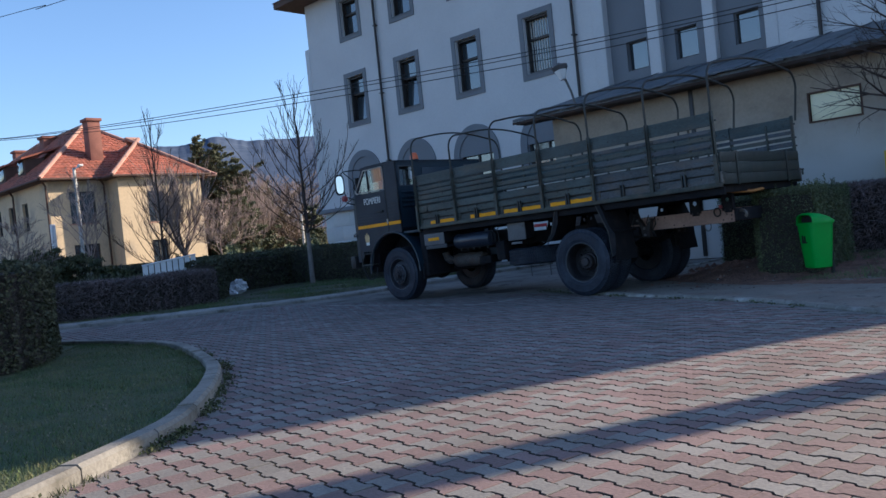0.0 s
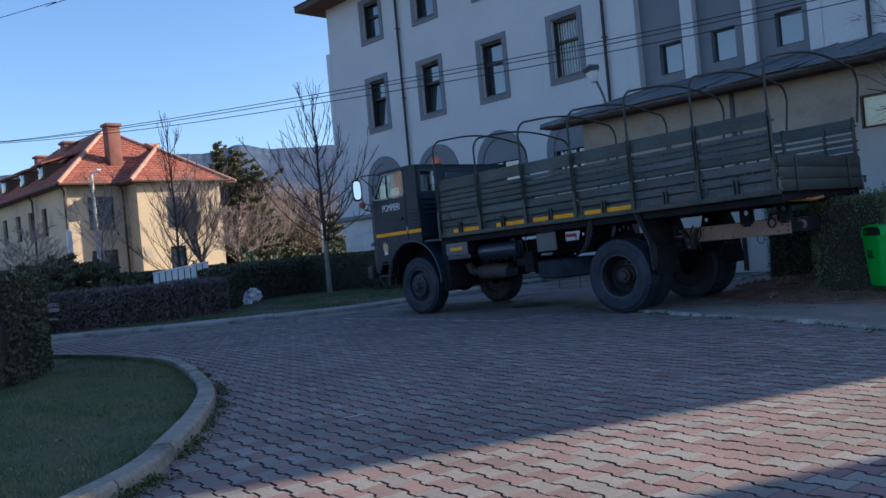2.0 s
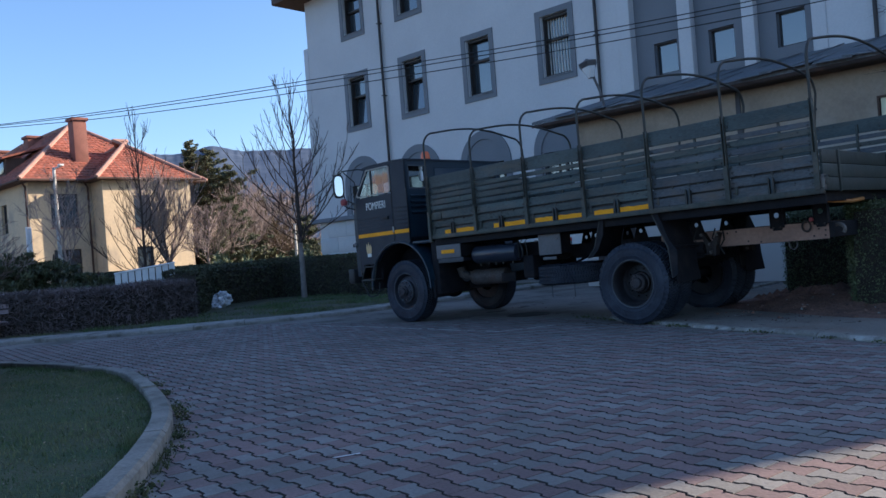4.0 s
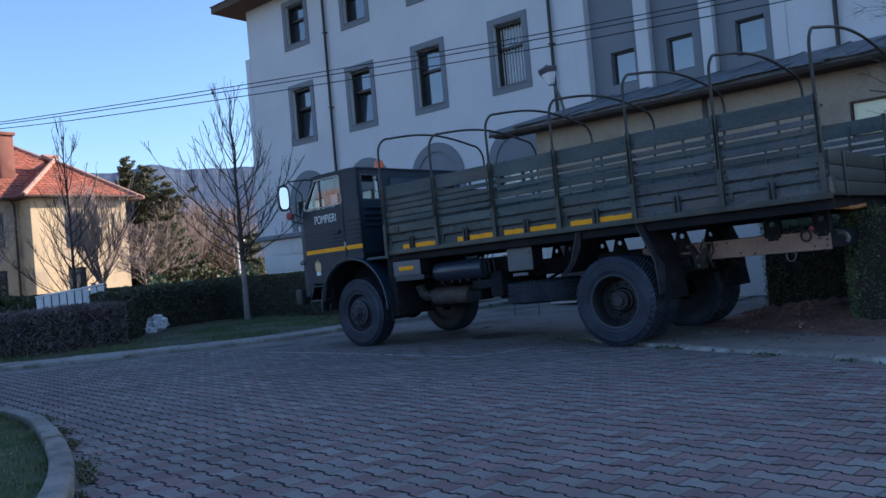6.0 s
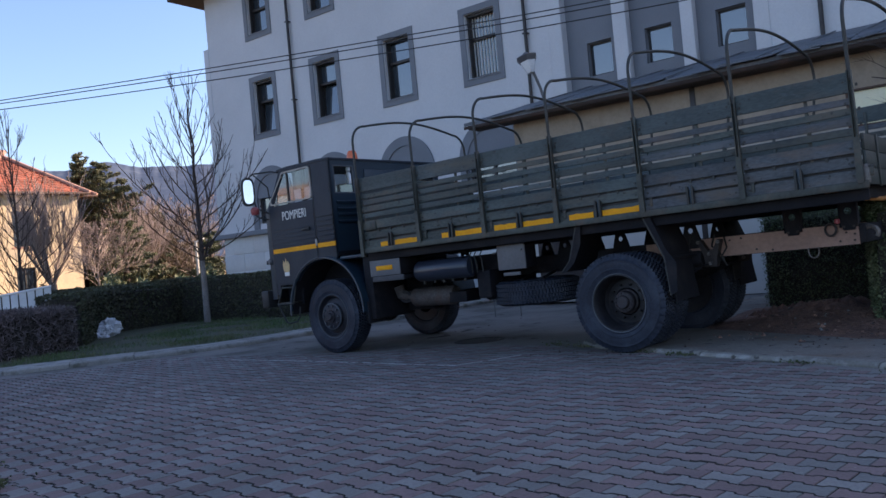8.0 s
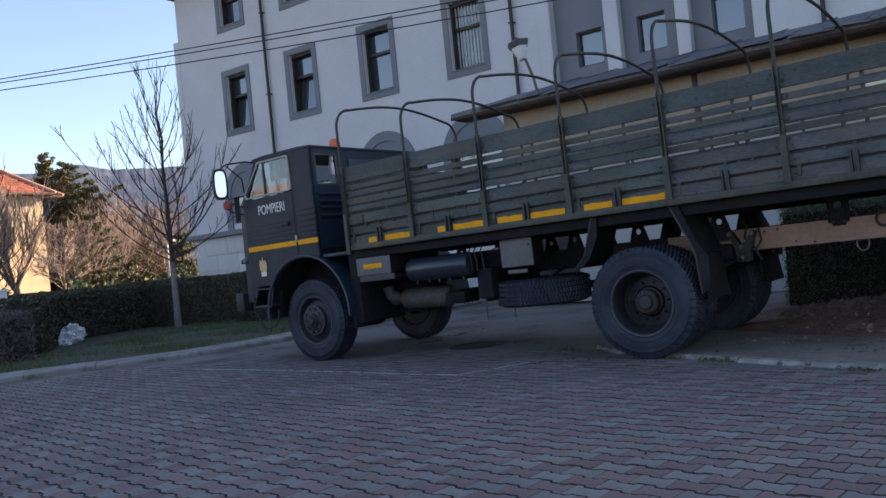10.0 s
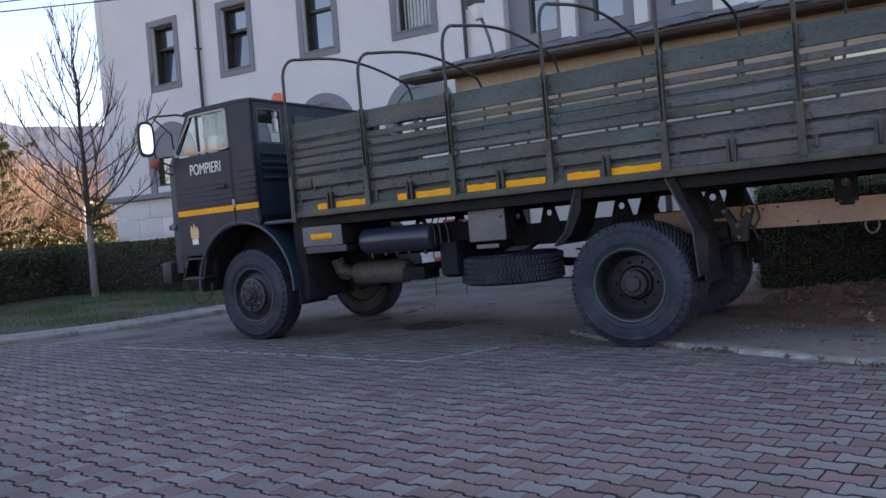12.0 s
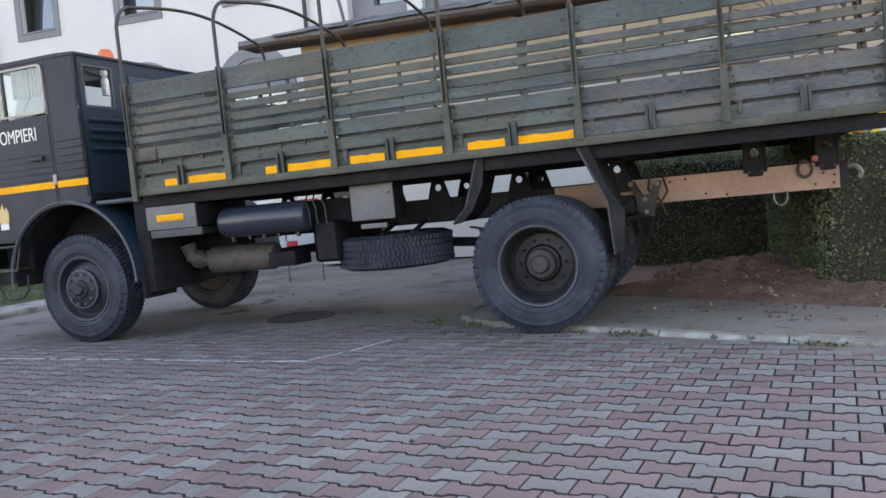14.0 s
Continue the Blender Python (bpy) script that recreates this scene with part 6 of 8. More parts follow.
def hedge(name, path, width, height, leaf_mat, label, dens=900, leaf=0.035, group="clipped hedges", seed=1, rough=0.06, lower=0.0, aspect=0.8):
    """A clipped hedge along a line: a solid dark core, and leaves on its faces."""
    r = np.random.default_rng(seed)
    line = smooth_line(path, 6)
    hd = thing(name, label, "hedge", group=group)
    bm = bmesh.new()
    rows = []
    w = width / 2 - 0.07
    for i, p in enumerate(line):
        d = (line[min(i + 1, len(line) - 1)] - line[max(i - 1, 0)]).normalized()
        n = Vector((-d.y, d.x, 0))
        z0 = gz(p.x) + lower
        prof = ((-w, 0.02), (-w, height * 0.5), (-w * 0.94, height - 0.10), (0, height - 0.06), (w * 0.94, height - 0.10), (w, height * 0.5), (w, 0.02))
        rows.append([bm.verts.new((p.x + n.x * a + 0.04 * noise.noise((p.x * 2 + a * 3, p.y * 2, b)), p.y + n.y * a, z0 + b + 0.05 * noise.noise((p.x * 1.5, p.y * 1.5 + a, 7)))) for a, b in prof])
    for a, b in zip(rows, rows[1:]):
        for k in range(6):
            bm.faces.new((a[k], a[k + 1], b[k + 1], b[k])).smooth = True
    bm.faces.new(rows[0])
    bm.faces.new(rows[-1][::-1])
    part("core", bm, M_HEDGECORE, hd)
    # leaves
    pts = []
    for a, b in zip(line, line[1:]):
        ln = (b - a).length
        d = (b - a).normalized()
        n = Vector((-d.y, d.x, 0))
        cnt = int(dens * ln * (2 * height + width))
        s = r.uniform(0, 2 * height + width, cnt)
        t = r.uniform(-0.02, 1.02, cnt)
        ins = np.abs(r.normal(0, rough, cnt)) - 0.03
        across = np.where(s < height, -width / 2 + ins, np.where(s < height + width, s - height - width / 2, width / 2 - ins))
        up = np.where(s < height, s, np.where(s < height + width, height - ins, 2 * height + width - s))
        bulge = np.array([0.05 * noise.noise((a.x + d.x * ln * q * 1.0, a.y + d.y * ln * q, u * 2.0)) for q, u in zip(t, up)])
        up = np.maximum(up + bulge, 0.02)
        across = across * (1 + bulge)
        q = np.stack([a.x + d.x * ln * t + n.x * across, a.y + d.y * ln * t + n.y * across, up + gz((a.x + b.x) / 2) + lower], 1)
        pts.append(q)
        if rough >= 0.2:
            # loose sprigs standing above the clipped top
            for _ in range(int(ln * 45)):
                f, w0, h0 = r.uniform(0, 1), r.uniform(-width / 2, width / 2), r.exponential(0.05)
                c = np.array([a.x + d.x * ln * f + n.x * w0, a.y + d.y * ln * f + n.y * w0, height + gz(a.x) + lower])
                k = r.uniform(-0.04, 1, (int(8 + 160 * h0), 1))
                pts.append(c + np.array([r.normal(0, 0.03), r.normal(0, 0.03), h0 + 0.02]) * k + r.normal(0, 0.012, (len(k), 3)))
    ends = [(line[0], (line[0] - line[1]).normalized()), (line[-1], (line[-1] - line[-2]).normalized())]
    for e, d in ends:
        n = Vector((-d.y, d.x, 0))
        cnt = int(dens * width * height)
        a, u = r.uniform(-width / 2, width / 2, cnt), r.uniform(0.02, height, cnt)
        o = -np.abs(r.normal(0, rough, cnt)) + 0.05
        pts.append(np.stack([e.x + n.x * a + d.x * o, e.y + n.y * a + d.y * o, u + gz(e.x) + lower], 1))
    v, f = quads(np.concatenate(pts), leaf, r, aspect=aspect)
    me = raw("leaves", v.tolist(), f.tolist(), [leaf_mat])
    lv = new("leaves", me)
    lv.parent = hd
    tagged(lv, kind="stuff")
    return hd


hedge("hedge", [(-19, -8.6), (-14.6, -4.4), (-12.6, -1.3), (-12.4, 0.5)], 0.9, 0.95, M_HEDGEBARE, "dark leafless purple-brown clipped hedge beside the verge", 2300, 0.019, seed=2, rough=0.15, aspect=4.5)
hedge("hedge", [(-13.4, 0.9), (-16.2, 3.2), (-17.2, 6.4)], 0.9, 1.2, M_HEDGE, "dark green clipped hedge with thin top", 500, 0.05, seed=3)
hedge("hedge", [(-30, 4.3), (-23, 5.7), (-16.8, 6.5), (-8.7, 6.95)], 0.95, 1.30, M_HEDGE, "long dark green clipped hedge behind the young tree", 1000, 0.034, seed=4, rough=0.08)
hedge("hedge", [(-10.5, -6.55), (-7.2, -6.0), (-4.35, -6.9), (-3.75, -8.6)], 0.95, 1.36, M_HEDGE, "dense dark hedge on the lawn island", 1300, 0.035, seed=5, lower=0.05)
hedge("hedge", [(0.45, 4.7), (2.3, 4.4)], 1.0, 1.31, M_HEDGENEAR, "green hedge behind the soil heap", 7500, 0.017, seed=6, lower=0.03, rough=0.2)
hedge("hedge", [(2.35, 3.9), (2.42, 2.7), (2.6, 1.7)], 0.9, 1.28, M_HEDGENEAR, "untidy green hedge beside the soil heap", 12500, 0.018, seed=9, lower=0.03, rough=0.26)
hedge("hedge", [(1.6, 6.2), (6, 6.35), (13, 6.4)], 0.9, 1.30, M_HEDGEBARE, "dark sparse hedge in front of the annex", 2400, 0.018, seed=7, lower=0.03, rough=0.16, aspect=4.5)

# ---- trees ----


def bare_tree(name, base, height, fork, spread, seed, bark, label, lime=None, levels=4, trunk_r=0.09, dens=1.0, sides=6, upright=0.35, rmin=0.0035, kids2=7):
    """A leafless tree: tapered trunk, limbs, branches and twigs."""
    r = random.Random(seed)
    tr = thing(name, label, "tree", group="leafless trees")
    bx, by, bz = base
    top_bm, limb_bm = bmesh.new(), bmesh.new()

    def grow(bm, p, d, length, rad, lvl):
        n = 4 if lvl > 1 else 5
        pts = [p.copy()]
        q = p.copy()
        dd = d.copy()
        for k in range(n):
            dd = (dd + Vector((r.uniform(-1, 1), r.uniform(-1, 1), r.uniform(-0.3, 0.9) * upright)) * 0.16).normalized()
            q = q + dd * length / n
            pts.append(q.copy())
        tube(bm, pts, rad, max(3, sides - lvl), rad * (0.35 if lvl < levels else 0.2), caps=False)
        if lvl >= levels:
            return
        kids = {1: 5, 2: kids2, 3: kids2 - 3}.get(lvl, 4)
        kids = max(2, int(kids * dens))
        for k in range(kids):
            t = r.uniform(0.25, 1.0)
            i = min(n - 1, int(t * n))
            pos = pts[i].lerp(pts[i + 1], t * n - i)
            ax = dd.orthogonal().normalized()
            ax.rotate(Matrix.Rotation(r.uniform(0, 6.283), 3, dd))
            nd = (dd * r.uniform(0.75, 1.1) + ax * r.uniform(0.4, 0.8) + Vector((0, 0, upright * 0.6))).normalized()
            grow(bm, pos, nd, length * r.uniform(0.38, 0.62) * (1.15 - 0.4 * t), max(rmin, rad * (1 - 0.6 * t) * 0.5), lvl + 1)
    stem = [Vector((bx, by, bz - 0.1))]
    for k in range(1, 6):
        stem.append(Vector((bx + r.uniform(-0.008, 0.008) * k, by + r.uniform(-0.008, 0.008) * k, bz + fork * k / 5)))
    tube(top_bm, [stem[0] - Vector((0, 0, 0.05))] + stem, trunk_r * 1.15, 12, trunk_r * 0.8)
    part("trunk", top_bm, lime or bark, tr, "limewashed pale trunk" if lime else "")
    f = stem[-1]
    lead = [f.copy()]
    for k in range(1, 7):
        lead.append(Vector((bx + r.uniform(-0.06, 0.06) * k ** 0.5, by + r.uniform(-0.06, 0.06) * k ** 0.5, bz + fork + (height - fork) * k / 6)))
    tube(limb_bm, lead, trunk_r * 0.78, 8, 0.006, caps=False)
    n_l = int(24 * dens)
    for k in range(n_l):
        t = 0.02 + 0.80 * (k + r.random()) / n_l
        q = t * 6
        pos = lead[int(q)].lerp(lead[int(q) + 1], q - int(q))
        a = k * 2.399 + r.uniform(-0.4, 0.4)
        lean = r.uniform(0.8, 1.5) * spread * (1.8 - 1.0 * t)
        d = Vector((math.cos(a) * lean, math.sin(a) * lean, 1)).normalized()
        grow(limb_bm, pos, d, (height - fork) * r.uniform(0.36, 0.64) * (1.25 - 0.9 * t), max(0.008, trunk_r * r.uniform(0.25, 0.42) * (1 - 0.6 * t)), 2 if levels > 3 else 1)
    part("crown", limb_bm, bark, tr, "bare brown branches and twigs")
    return tr


def young_tree(name, base, height, fork, reach, seed, bark, lime, label, n_l=36, foot="limewashed pale trunk"):
    """A young leafless tree: a straight leader, limbs that bend upward, short shoots and twigs on them."""
    r = random.Random(seed)
    tr = thing(name, label, "tree", group="leafless trees")
    bx, by, bz = base
    bt = tube(bmesh.new(), [(bx, by, bz - 0.15), (bx + 0.01, by, bz + fork * 0.5), (bx - 0.01, by + 0.01, bz + fork)], 0.095, 12, 0.068)
    part("trunk", bt, lime, tr, foot)
    bm = bmesh.new()
    lead = [Vector((bx - 0.01 + r.uniform(-0.03, 0.03) * k ** 0.5, by + 0.01 + r.uniform(-0.03, 0.03) * k ** 0.5, bz + fork + (height - fork) * k / 6)) for k in range(7)]
    tube(bm, lead, 0.066, 8, 0.007, caps=False)

    def shoot(p, d, length, rad, lvl):
        pts = [p.copy()]
        for k in range(4):
            d = (d + Vector((r.uniform(-0.16, 0.16), r.uniform(-0.16, 0.16), r.uniform(0.0, 0.18)))).normalized()
            pts.append(pts[-1] + d * length / 4)
        tube(bm, pts, rad, 4, 0.004, caps=False)
        if lvl:
            for _ in range(int(length * 5)):
                i = r.randrange(1, 4)
                side = Vector((r.uniform(-1, 1), r.uniform(-1, 1), r.uniform(0.0, 0.8)))
                shoot(pts[i].lerp(pts[i + 1], r.random()), (d + side * 0.8).normalized(), length * r.uniform(0.3, 0.6), 0.005, lvl - 1)

    for k in range(n_l):
        t = 0.86 * ((k + r.random() * 0.8) / n_l) ** 1.7
        q = t * 6
        p = lead[int(q)].lerp(lead[int(q) + 1], q - int(q))
        az = k * 2.399 + r.uniform(-0.4, 0.4)
        th = radians(r.uniform(58, 80) - 38 * t)
        length = (reach * (1 - t) ** 0.75 + 0.35) * r.uniform(0.6, 1.05)
        bend = radians(r.uniform(4.0, 7.5))
        rad = 0.021 * (1 - 0.4 * t) * r.uniform(0.8, 1.15)
        pts, dirs = [p.copy()], []
        for i in range(7):
            th = max(radians(8), th - bend)
            az += r.uniform(-0.09, 0.09)
            d = Vector((math.sin(th) * math.cos(az), math.sin(th) * math.sin(az), math.cos(th)))
            dirs.append(d)
            pts.append(pts[-1] + d * length / 7)
        tube(bm, pts, rad, 6, 0.006, caps=False)
        for _ in range(int(1 + length * 2.8)):
            w = r.uniform(0.18, 0.98) * 7
            i = min(6, int(w))
            side = Vector((r.uniform(-1, 1), r.uniform(-1, 1), r.uniform(-0.1, 1.0)))
            shoot(pts[i].lerp(pts[i + 1], w - i), (dirs[i] + side * 0.65).normalized(), r.uniform(0.3, 0.95) * (1.15 - w / 9), 0.0075, 1)
    part("crown", bm, bark, tr, "bare dark branches and twigs")
    return tr


young_tree("tree", (-14.72, 5.58, -0.08), 6.5, 1.72, 3.7, 11, M_BARK, M_LIME, "young leafless tree with limewashed trunk on the verge")
bare_tree("tree", (3.25, 5.7, 0.12), 4.9, 2.15, 1.7, 12, M_BARK, "leafless tree with grey trunk before the annex", M_LIME, trunk_r=0.082, upright=0.12, rmin=0.004)


def far_tree(name, az, dist, height, fork, spread, seed, bark, label, dens=0.9, trunk_r=0.14):
    a = radians(az)
    return bare_tree(name, (7.1 + dist * math.cos(a), -10.0 + dist * math.sin(a), -0.1), height, fork, spread, seed, bark, label, None, 4 if dens > 1.05 else 3, trunk_r, dens, 5, rmin=0.013)


young_tree("tree", (-24.5, 5.2, -0.1), 7.7, 0.75, 3.2, 21, M_BARK, M_BARK, "tall thin many-limbed leafless tree before the ochre house", 44, "")
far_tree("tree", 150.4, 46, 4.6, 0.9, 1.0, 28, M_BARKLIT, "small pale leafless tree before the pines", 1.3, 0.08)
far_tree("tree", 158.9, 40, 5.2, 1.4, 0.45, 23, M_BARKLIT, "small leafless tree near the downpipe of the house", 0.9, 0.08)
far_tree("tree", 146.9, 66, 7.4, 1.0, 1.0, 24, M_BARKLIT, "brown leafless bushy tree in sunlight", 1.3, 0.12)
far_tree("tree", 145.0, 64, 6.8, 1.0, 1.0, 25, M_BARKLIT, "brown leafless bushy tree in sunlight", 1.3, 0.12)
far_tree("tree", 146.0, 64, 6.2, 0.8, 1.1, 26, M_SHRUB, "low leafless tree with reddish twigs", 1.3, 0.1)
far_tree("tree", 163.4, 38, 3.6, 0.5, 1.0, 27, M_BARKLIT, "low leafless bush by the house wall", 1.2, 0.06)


def pollard_tree(name, az, dist, height, fork, seed, bark, label, n_l=6):
    """A lopped tree: a stout trunk, a few thick limbs and sheaves of thin upright shoots."""
    r = random.Random(seed)
    a0 = radians(az)
    bx, by = 7.1 + dist * math.cos(a0), -10.0 + dist * math.sin(a0)
    tr = thing(name, label, "tree", group="leafless trees")
    part("trunk", tube(bmesh.new(), [(bx, by, -0.2), (bx + 0.04, by, fork * 0.6), (bx, by + 0.05, fork)], 0.17, 10, 0.13), M_BARKMID, tr)
    bm = bmesh.new()

    def sheaf(p, d, length, rad, lvl):
        pts = [p.copy()]
        for k in range(4):
            d = (d + Vector((r.uniform(-0.13, 0.13), r.uniform(-0.13, 0.13), r.uniform(0.0, 0.14)))).normalized()
            pts.append(pts[-1] + d * length / 4)
        tube(bm, pts, rad, 4, 0.008, caps=False)
        if lvl:
            for _ in range(7):
                i = r.randrange(0, 4)
                side = Vector((r.uniform(-1, 1), r.uniform(-1, 1), r.uniform(0, 1)))
                sheaf(pts[i].lerp(pts[i + 1], r.random()), (d + side * 0.5).normalized(), length * r.uniform(0.3, 0.6), 0.011, lvl - 1)

    for k in range(n_l):
        az_l = k * 6.283 / n_l + r.uniform(-0.4, 0.4)
        lean = r.uniform(0.5, 1.1) if k else 0.1
        d = Vector((math.cos(az_l) * lean, math.sin(az_l) * lean, 1)).normalized()
        pts = [Vector((bx, by, fork - 0.1))]
        for i in range(4):
            d = (d + Vector((r.uniform(-0.2, 0.2), r.uniform(-0.2, 0.2), 0.1))).normalized()
            pts.append(pts[-1] + d * (height - fork) * 0.13)
        part("limb", tube(bmesh.new(), pts, 0.085, 7, 0.04), M_BARKMID, tr)
        for _ in range(16):
            i = r.randrange(1, 4)
            side = Vector((r.uniform(-0.6, 0.6), r.uniform(-0.6, 0.6), 1.0))
            p = pts[i].lerp(pts[i + 1], r.random())
            sheaf(p, (d * 0.3 + side).normalized(), (height - p.z) * r.uniform(0.55, 1.0), 0.016, 1)
    part("crown", bm, bark, tr, "pale upright shoots")
    return tr


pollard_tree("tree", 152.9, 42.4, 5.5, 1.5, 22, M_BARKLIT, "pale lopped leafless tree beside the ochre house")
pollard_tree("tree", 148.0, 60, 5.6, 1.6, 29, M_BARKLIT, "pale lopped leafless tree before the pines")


def conifer(name, az, dist, height, width, seed, label, lop=0.0, gap=0.75, skirt=0.5):
    """A pine of flat, tiered sprays of needles; lop: how far the crown leans to the side of smaller azimuth."""
    r = np.random.default_rng(seed)
    a = radians(az)
    cx, cy = 7.1 + dist * math.cos(a), -10.0 + dist * math.sin(a)
    tr = thing(name, label, "tree")
    part("trunk", tube(bmesh.new(), [(cx, cy, -0.2), (cx + 0.1, cy, height * 0.5), (cx - 0.05, cy + 0.1, height * 0.97)], 0.24, 10, 0.03), M_BARK, tr)
    bm = bmesh.new()
    pts = []
    z = skirt
    aim = a - math.pi / 2
    while z < height - 0.15:
        f = z / height
        per = max(5, int(11 * (1 - 0.5 * f)))
        turn = r.uniform(0, 6.283)
        for q in range(per):
            b = turn + q * 6.283 / per + r.uniform(-0.35, 0.35)
            ln = (width / 2 * (1.0 - f) ** 0.95 * r.uniform(0.3, 1.3) + 0.12) * (1 + lop * math.cos(b - aim))
            zz = z + r.uniform(-0.15, 0.15)
            rise = r.uniform(0.05, 0.42) * ln
            cb, sb = math.cos(b), math.sin(b)
            tube(bm, [(cx, cy, zz), (cx + cb * ln * 0.5, cy + sb * ln * 0.5, zz - 0.04 * ln), (cx + cb * ln, cy + sb * ln, zz + rise)], 0.032, 4, 0.008, caps=False)
            # flat clumps along the outer part of the limb
            for _ in range(int(2 + 5 * ln)):
                t = r.uniform(0.25, 1.02)
                off = r.normal(0, 0.16 * ln * (1.1 - t) + 0.08)
                mz = zz + (-0.08 * ln * t if t < 0.5 else -0.04 * ln + (rise + 0.04 * ln) * (t - 0.5) * 2) + r.uniform(0, 0.10)
                m = int(r.uniform(32, 60))
                c = np.array([cx + cb * ln * t - sb * off, cy + sb * ln * t + cb * off, mz])
                pts.append(c + r.normal(0, 1, (m, 3)) * np.array([0.125, 0.125, 0.05]) * r.uniform(0.6, 1.2) * (1.1 - 0.45 * f))
        z += gap * r.uniform(0.6, 1.3) * (1 - 0.35 * f)
    tagged(part("limb", bm, M_BARK, tr), kind="stuff")
    v, f = quads(np.concatenate(pts), 0.066, r, aspect=2.2, up=0.3)
    cr = new("crown", raw("crown", v.tolist(), f.tolist(), [M_NEEDLE]))
    cr.parent = tr
    return tr


conifer("conifer", 151.35, 72, 11.9, 10.0, 31, "tall dark green pine with uneven layered branches", 0.45, 0.55)
conifer("conifer", 150.3, 70, 11.0, 12.0, 36, "tall dark green pine with a broad flat crown", 0.5, 0.5)
conifer("conifer", 148.9, 68, 9.3, 10.0, 37, "dark green pine with drooping lower branches", 0.1, 0.6)
conifer("conifer", 149.0, 57, 6.0, 7.6, 32, "dark green pine beside a taller one")
conifer("conifer", 143.9, 60, 4.6, 4.0, 33, "broad dark evergreen behind the hedge")
conifer("conifer", 159.7, 39, 2.2, 3.8, 34, "low spreading evergreen shrub before the house")
conifer("conifer", 161.4, 38, 2.3, 4.6, 38, "spreading dark evergreen bush before the house", 0, 0.4, 0.2)
conifer("conifer", 163.2, 37, 1.9, 4.4, 39, "spreading dark evergreen bush before the house", 0, 0.4, 0.2)
conifer("conifer", 157.2, 36, 1.3, 3.0, 35, "low spreading evergreen shrub before the house")


def shrub_mass(name, az0, az1, dist, h, seed, material, label, n=5200, size=0.14):
    r = np.random.default_rng(seed)
    az = np.radians(r.uniform(az0, az1, n))
    d = dist + r.normal(0, 2.0, n)
    top = h * (0.75 + 0.35 * np.sin(az * 130 + seed) * np.sin(az * 57))
    z = top * r.beta(2.0, 1.6, n)
    pts = np.stack([7.1 + d * np.cos(az), -10 + d * np.sin(az), z], 1)
    v, f = quads(pts, size, r, up=0.3, aspect=2.2)
    return tagged(new(name, raw(name, v.tolist(), f.tolist(), [material])), label, "shrubs", kind="stuff")


shrub_mass("shrubs", 143.0, 150.5, 70, 4.6, 41, M_SHRUB, "brown leafless shrubs and saplings in sunlight", 8000, 0.15)
shrub_mass("shrubs", 143.0, 153.5, 44, 1.7, 42, M_HEDGENEAR, "dark green shrubs behind the long hedge", 6000, 0.10)
shrub_mass("shrubs", 152.0, 168.0, 36, 1.0, 43, M_HEDGE, "low green shrubs in the house garden", 5000, 0.10)

# ---- far hills ----
bm = bmesh.new()
rows = []
for i in range(801):
    deg = 105 + 70 * i / 800
    az = radians(deg)
    ridge = 100.0 + 5.5 * math.exp(-((deg - 149.9) / 1.2) ** 2) - 8 * max(0, (deg - 153.5) / 8) + 5 * noise.noise((deg * 0.1, 7, 0)) * min(1, max(0, 143 - deg) / 4)
    col = []
    for j in range(27):
        f = j / 26
        d = 420 + 420 * f
        # wooded slope: folds, then tree tops
        z = ridge * math.sin(f * math.pi / 2) ** 1.3 * 1.12
        px, py = 7 + d * math.cos(az), -10 + d * math.sin(az)
        if j:
            z += (1.8 * noise.noise((deg * 0.9, 0.3, 0)) + 0.9 * noise.noise((deg * 2.6, 1.3, 0))) * math.exp(-((f - 0.74) / 0.16) ** 2) + 1.5 * abs(noise.noise((px / 5, py / 5, 9))) * math.exp(-((f - 0.73) / 0.035) ** 2)
        else:
            z = -2
        col.append(bm.verts.new((px, py, z)))
    rows.append(col)
for a, b in zip(rows, rows[1:]):
    for k in range(26):
        bm.faces.new((a[k], a[k + 1], b[k + 1], b[k])).smooth = True
solid("hill_backdrop", bm, M_HILL, "wooded hills in the distance, haze painted in blue-grey", "hills", "structure")

# ---- ochre house ----
house = thing("house", "two-storey ochre plastered house with hipped red tile roof", "house", Matrix.Translation((-0.22, -0.50, 0)))
EZ = 6.55
# main block and wing, in plan (x0, x1, y0, y1)
MAINB, WING = (-62.0, -40.7, 7.1, 17.0), (-40.7, -39.2, 10.55, 15.9)


def house_wall(name, x0, x1, y0, y1, holes, along):
    bm = bmesh.new()
    if along == "x":
        wall_with_holes(bm, x0, x1, -0.2, EZ, y0, y1, holes)
    else:
        wall_with_holes(bm, y0, y1, -0.2, EZ, x0, x1, holes)
        for v in bm.verts:
            v.co = Vector((v.co.y, v.co.x, v.co.z))
        bmesh.ops.reverse_faces(bm, faces=bm.faces)
    return part("wall", bm, M_HOUSE, house)


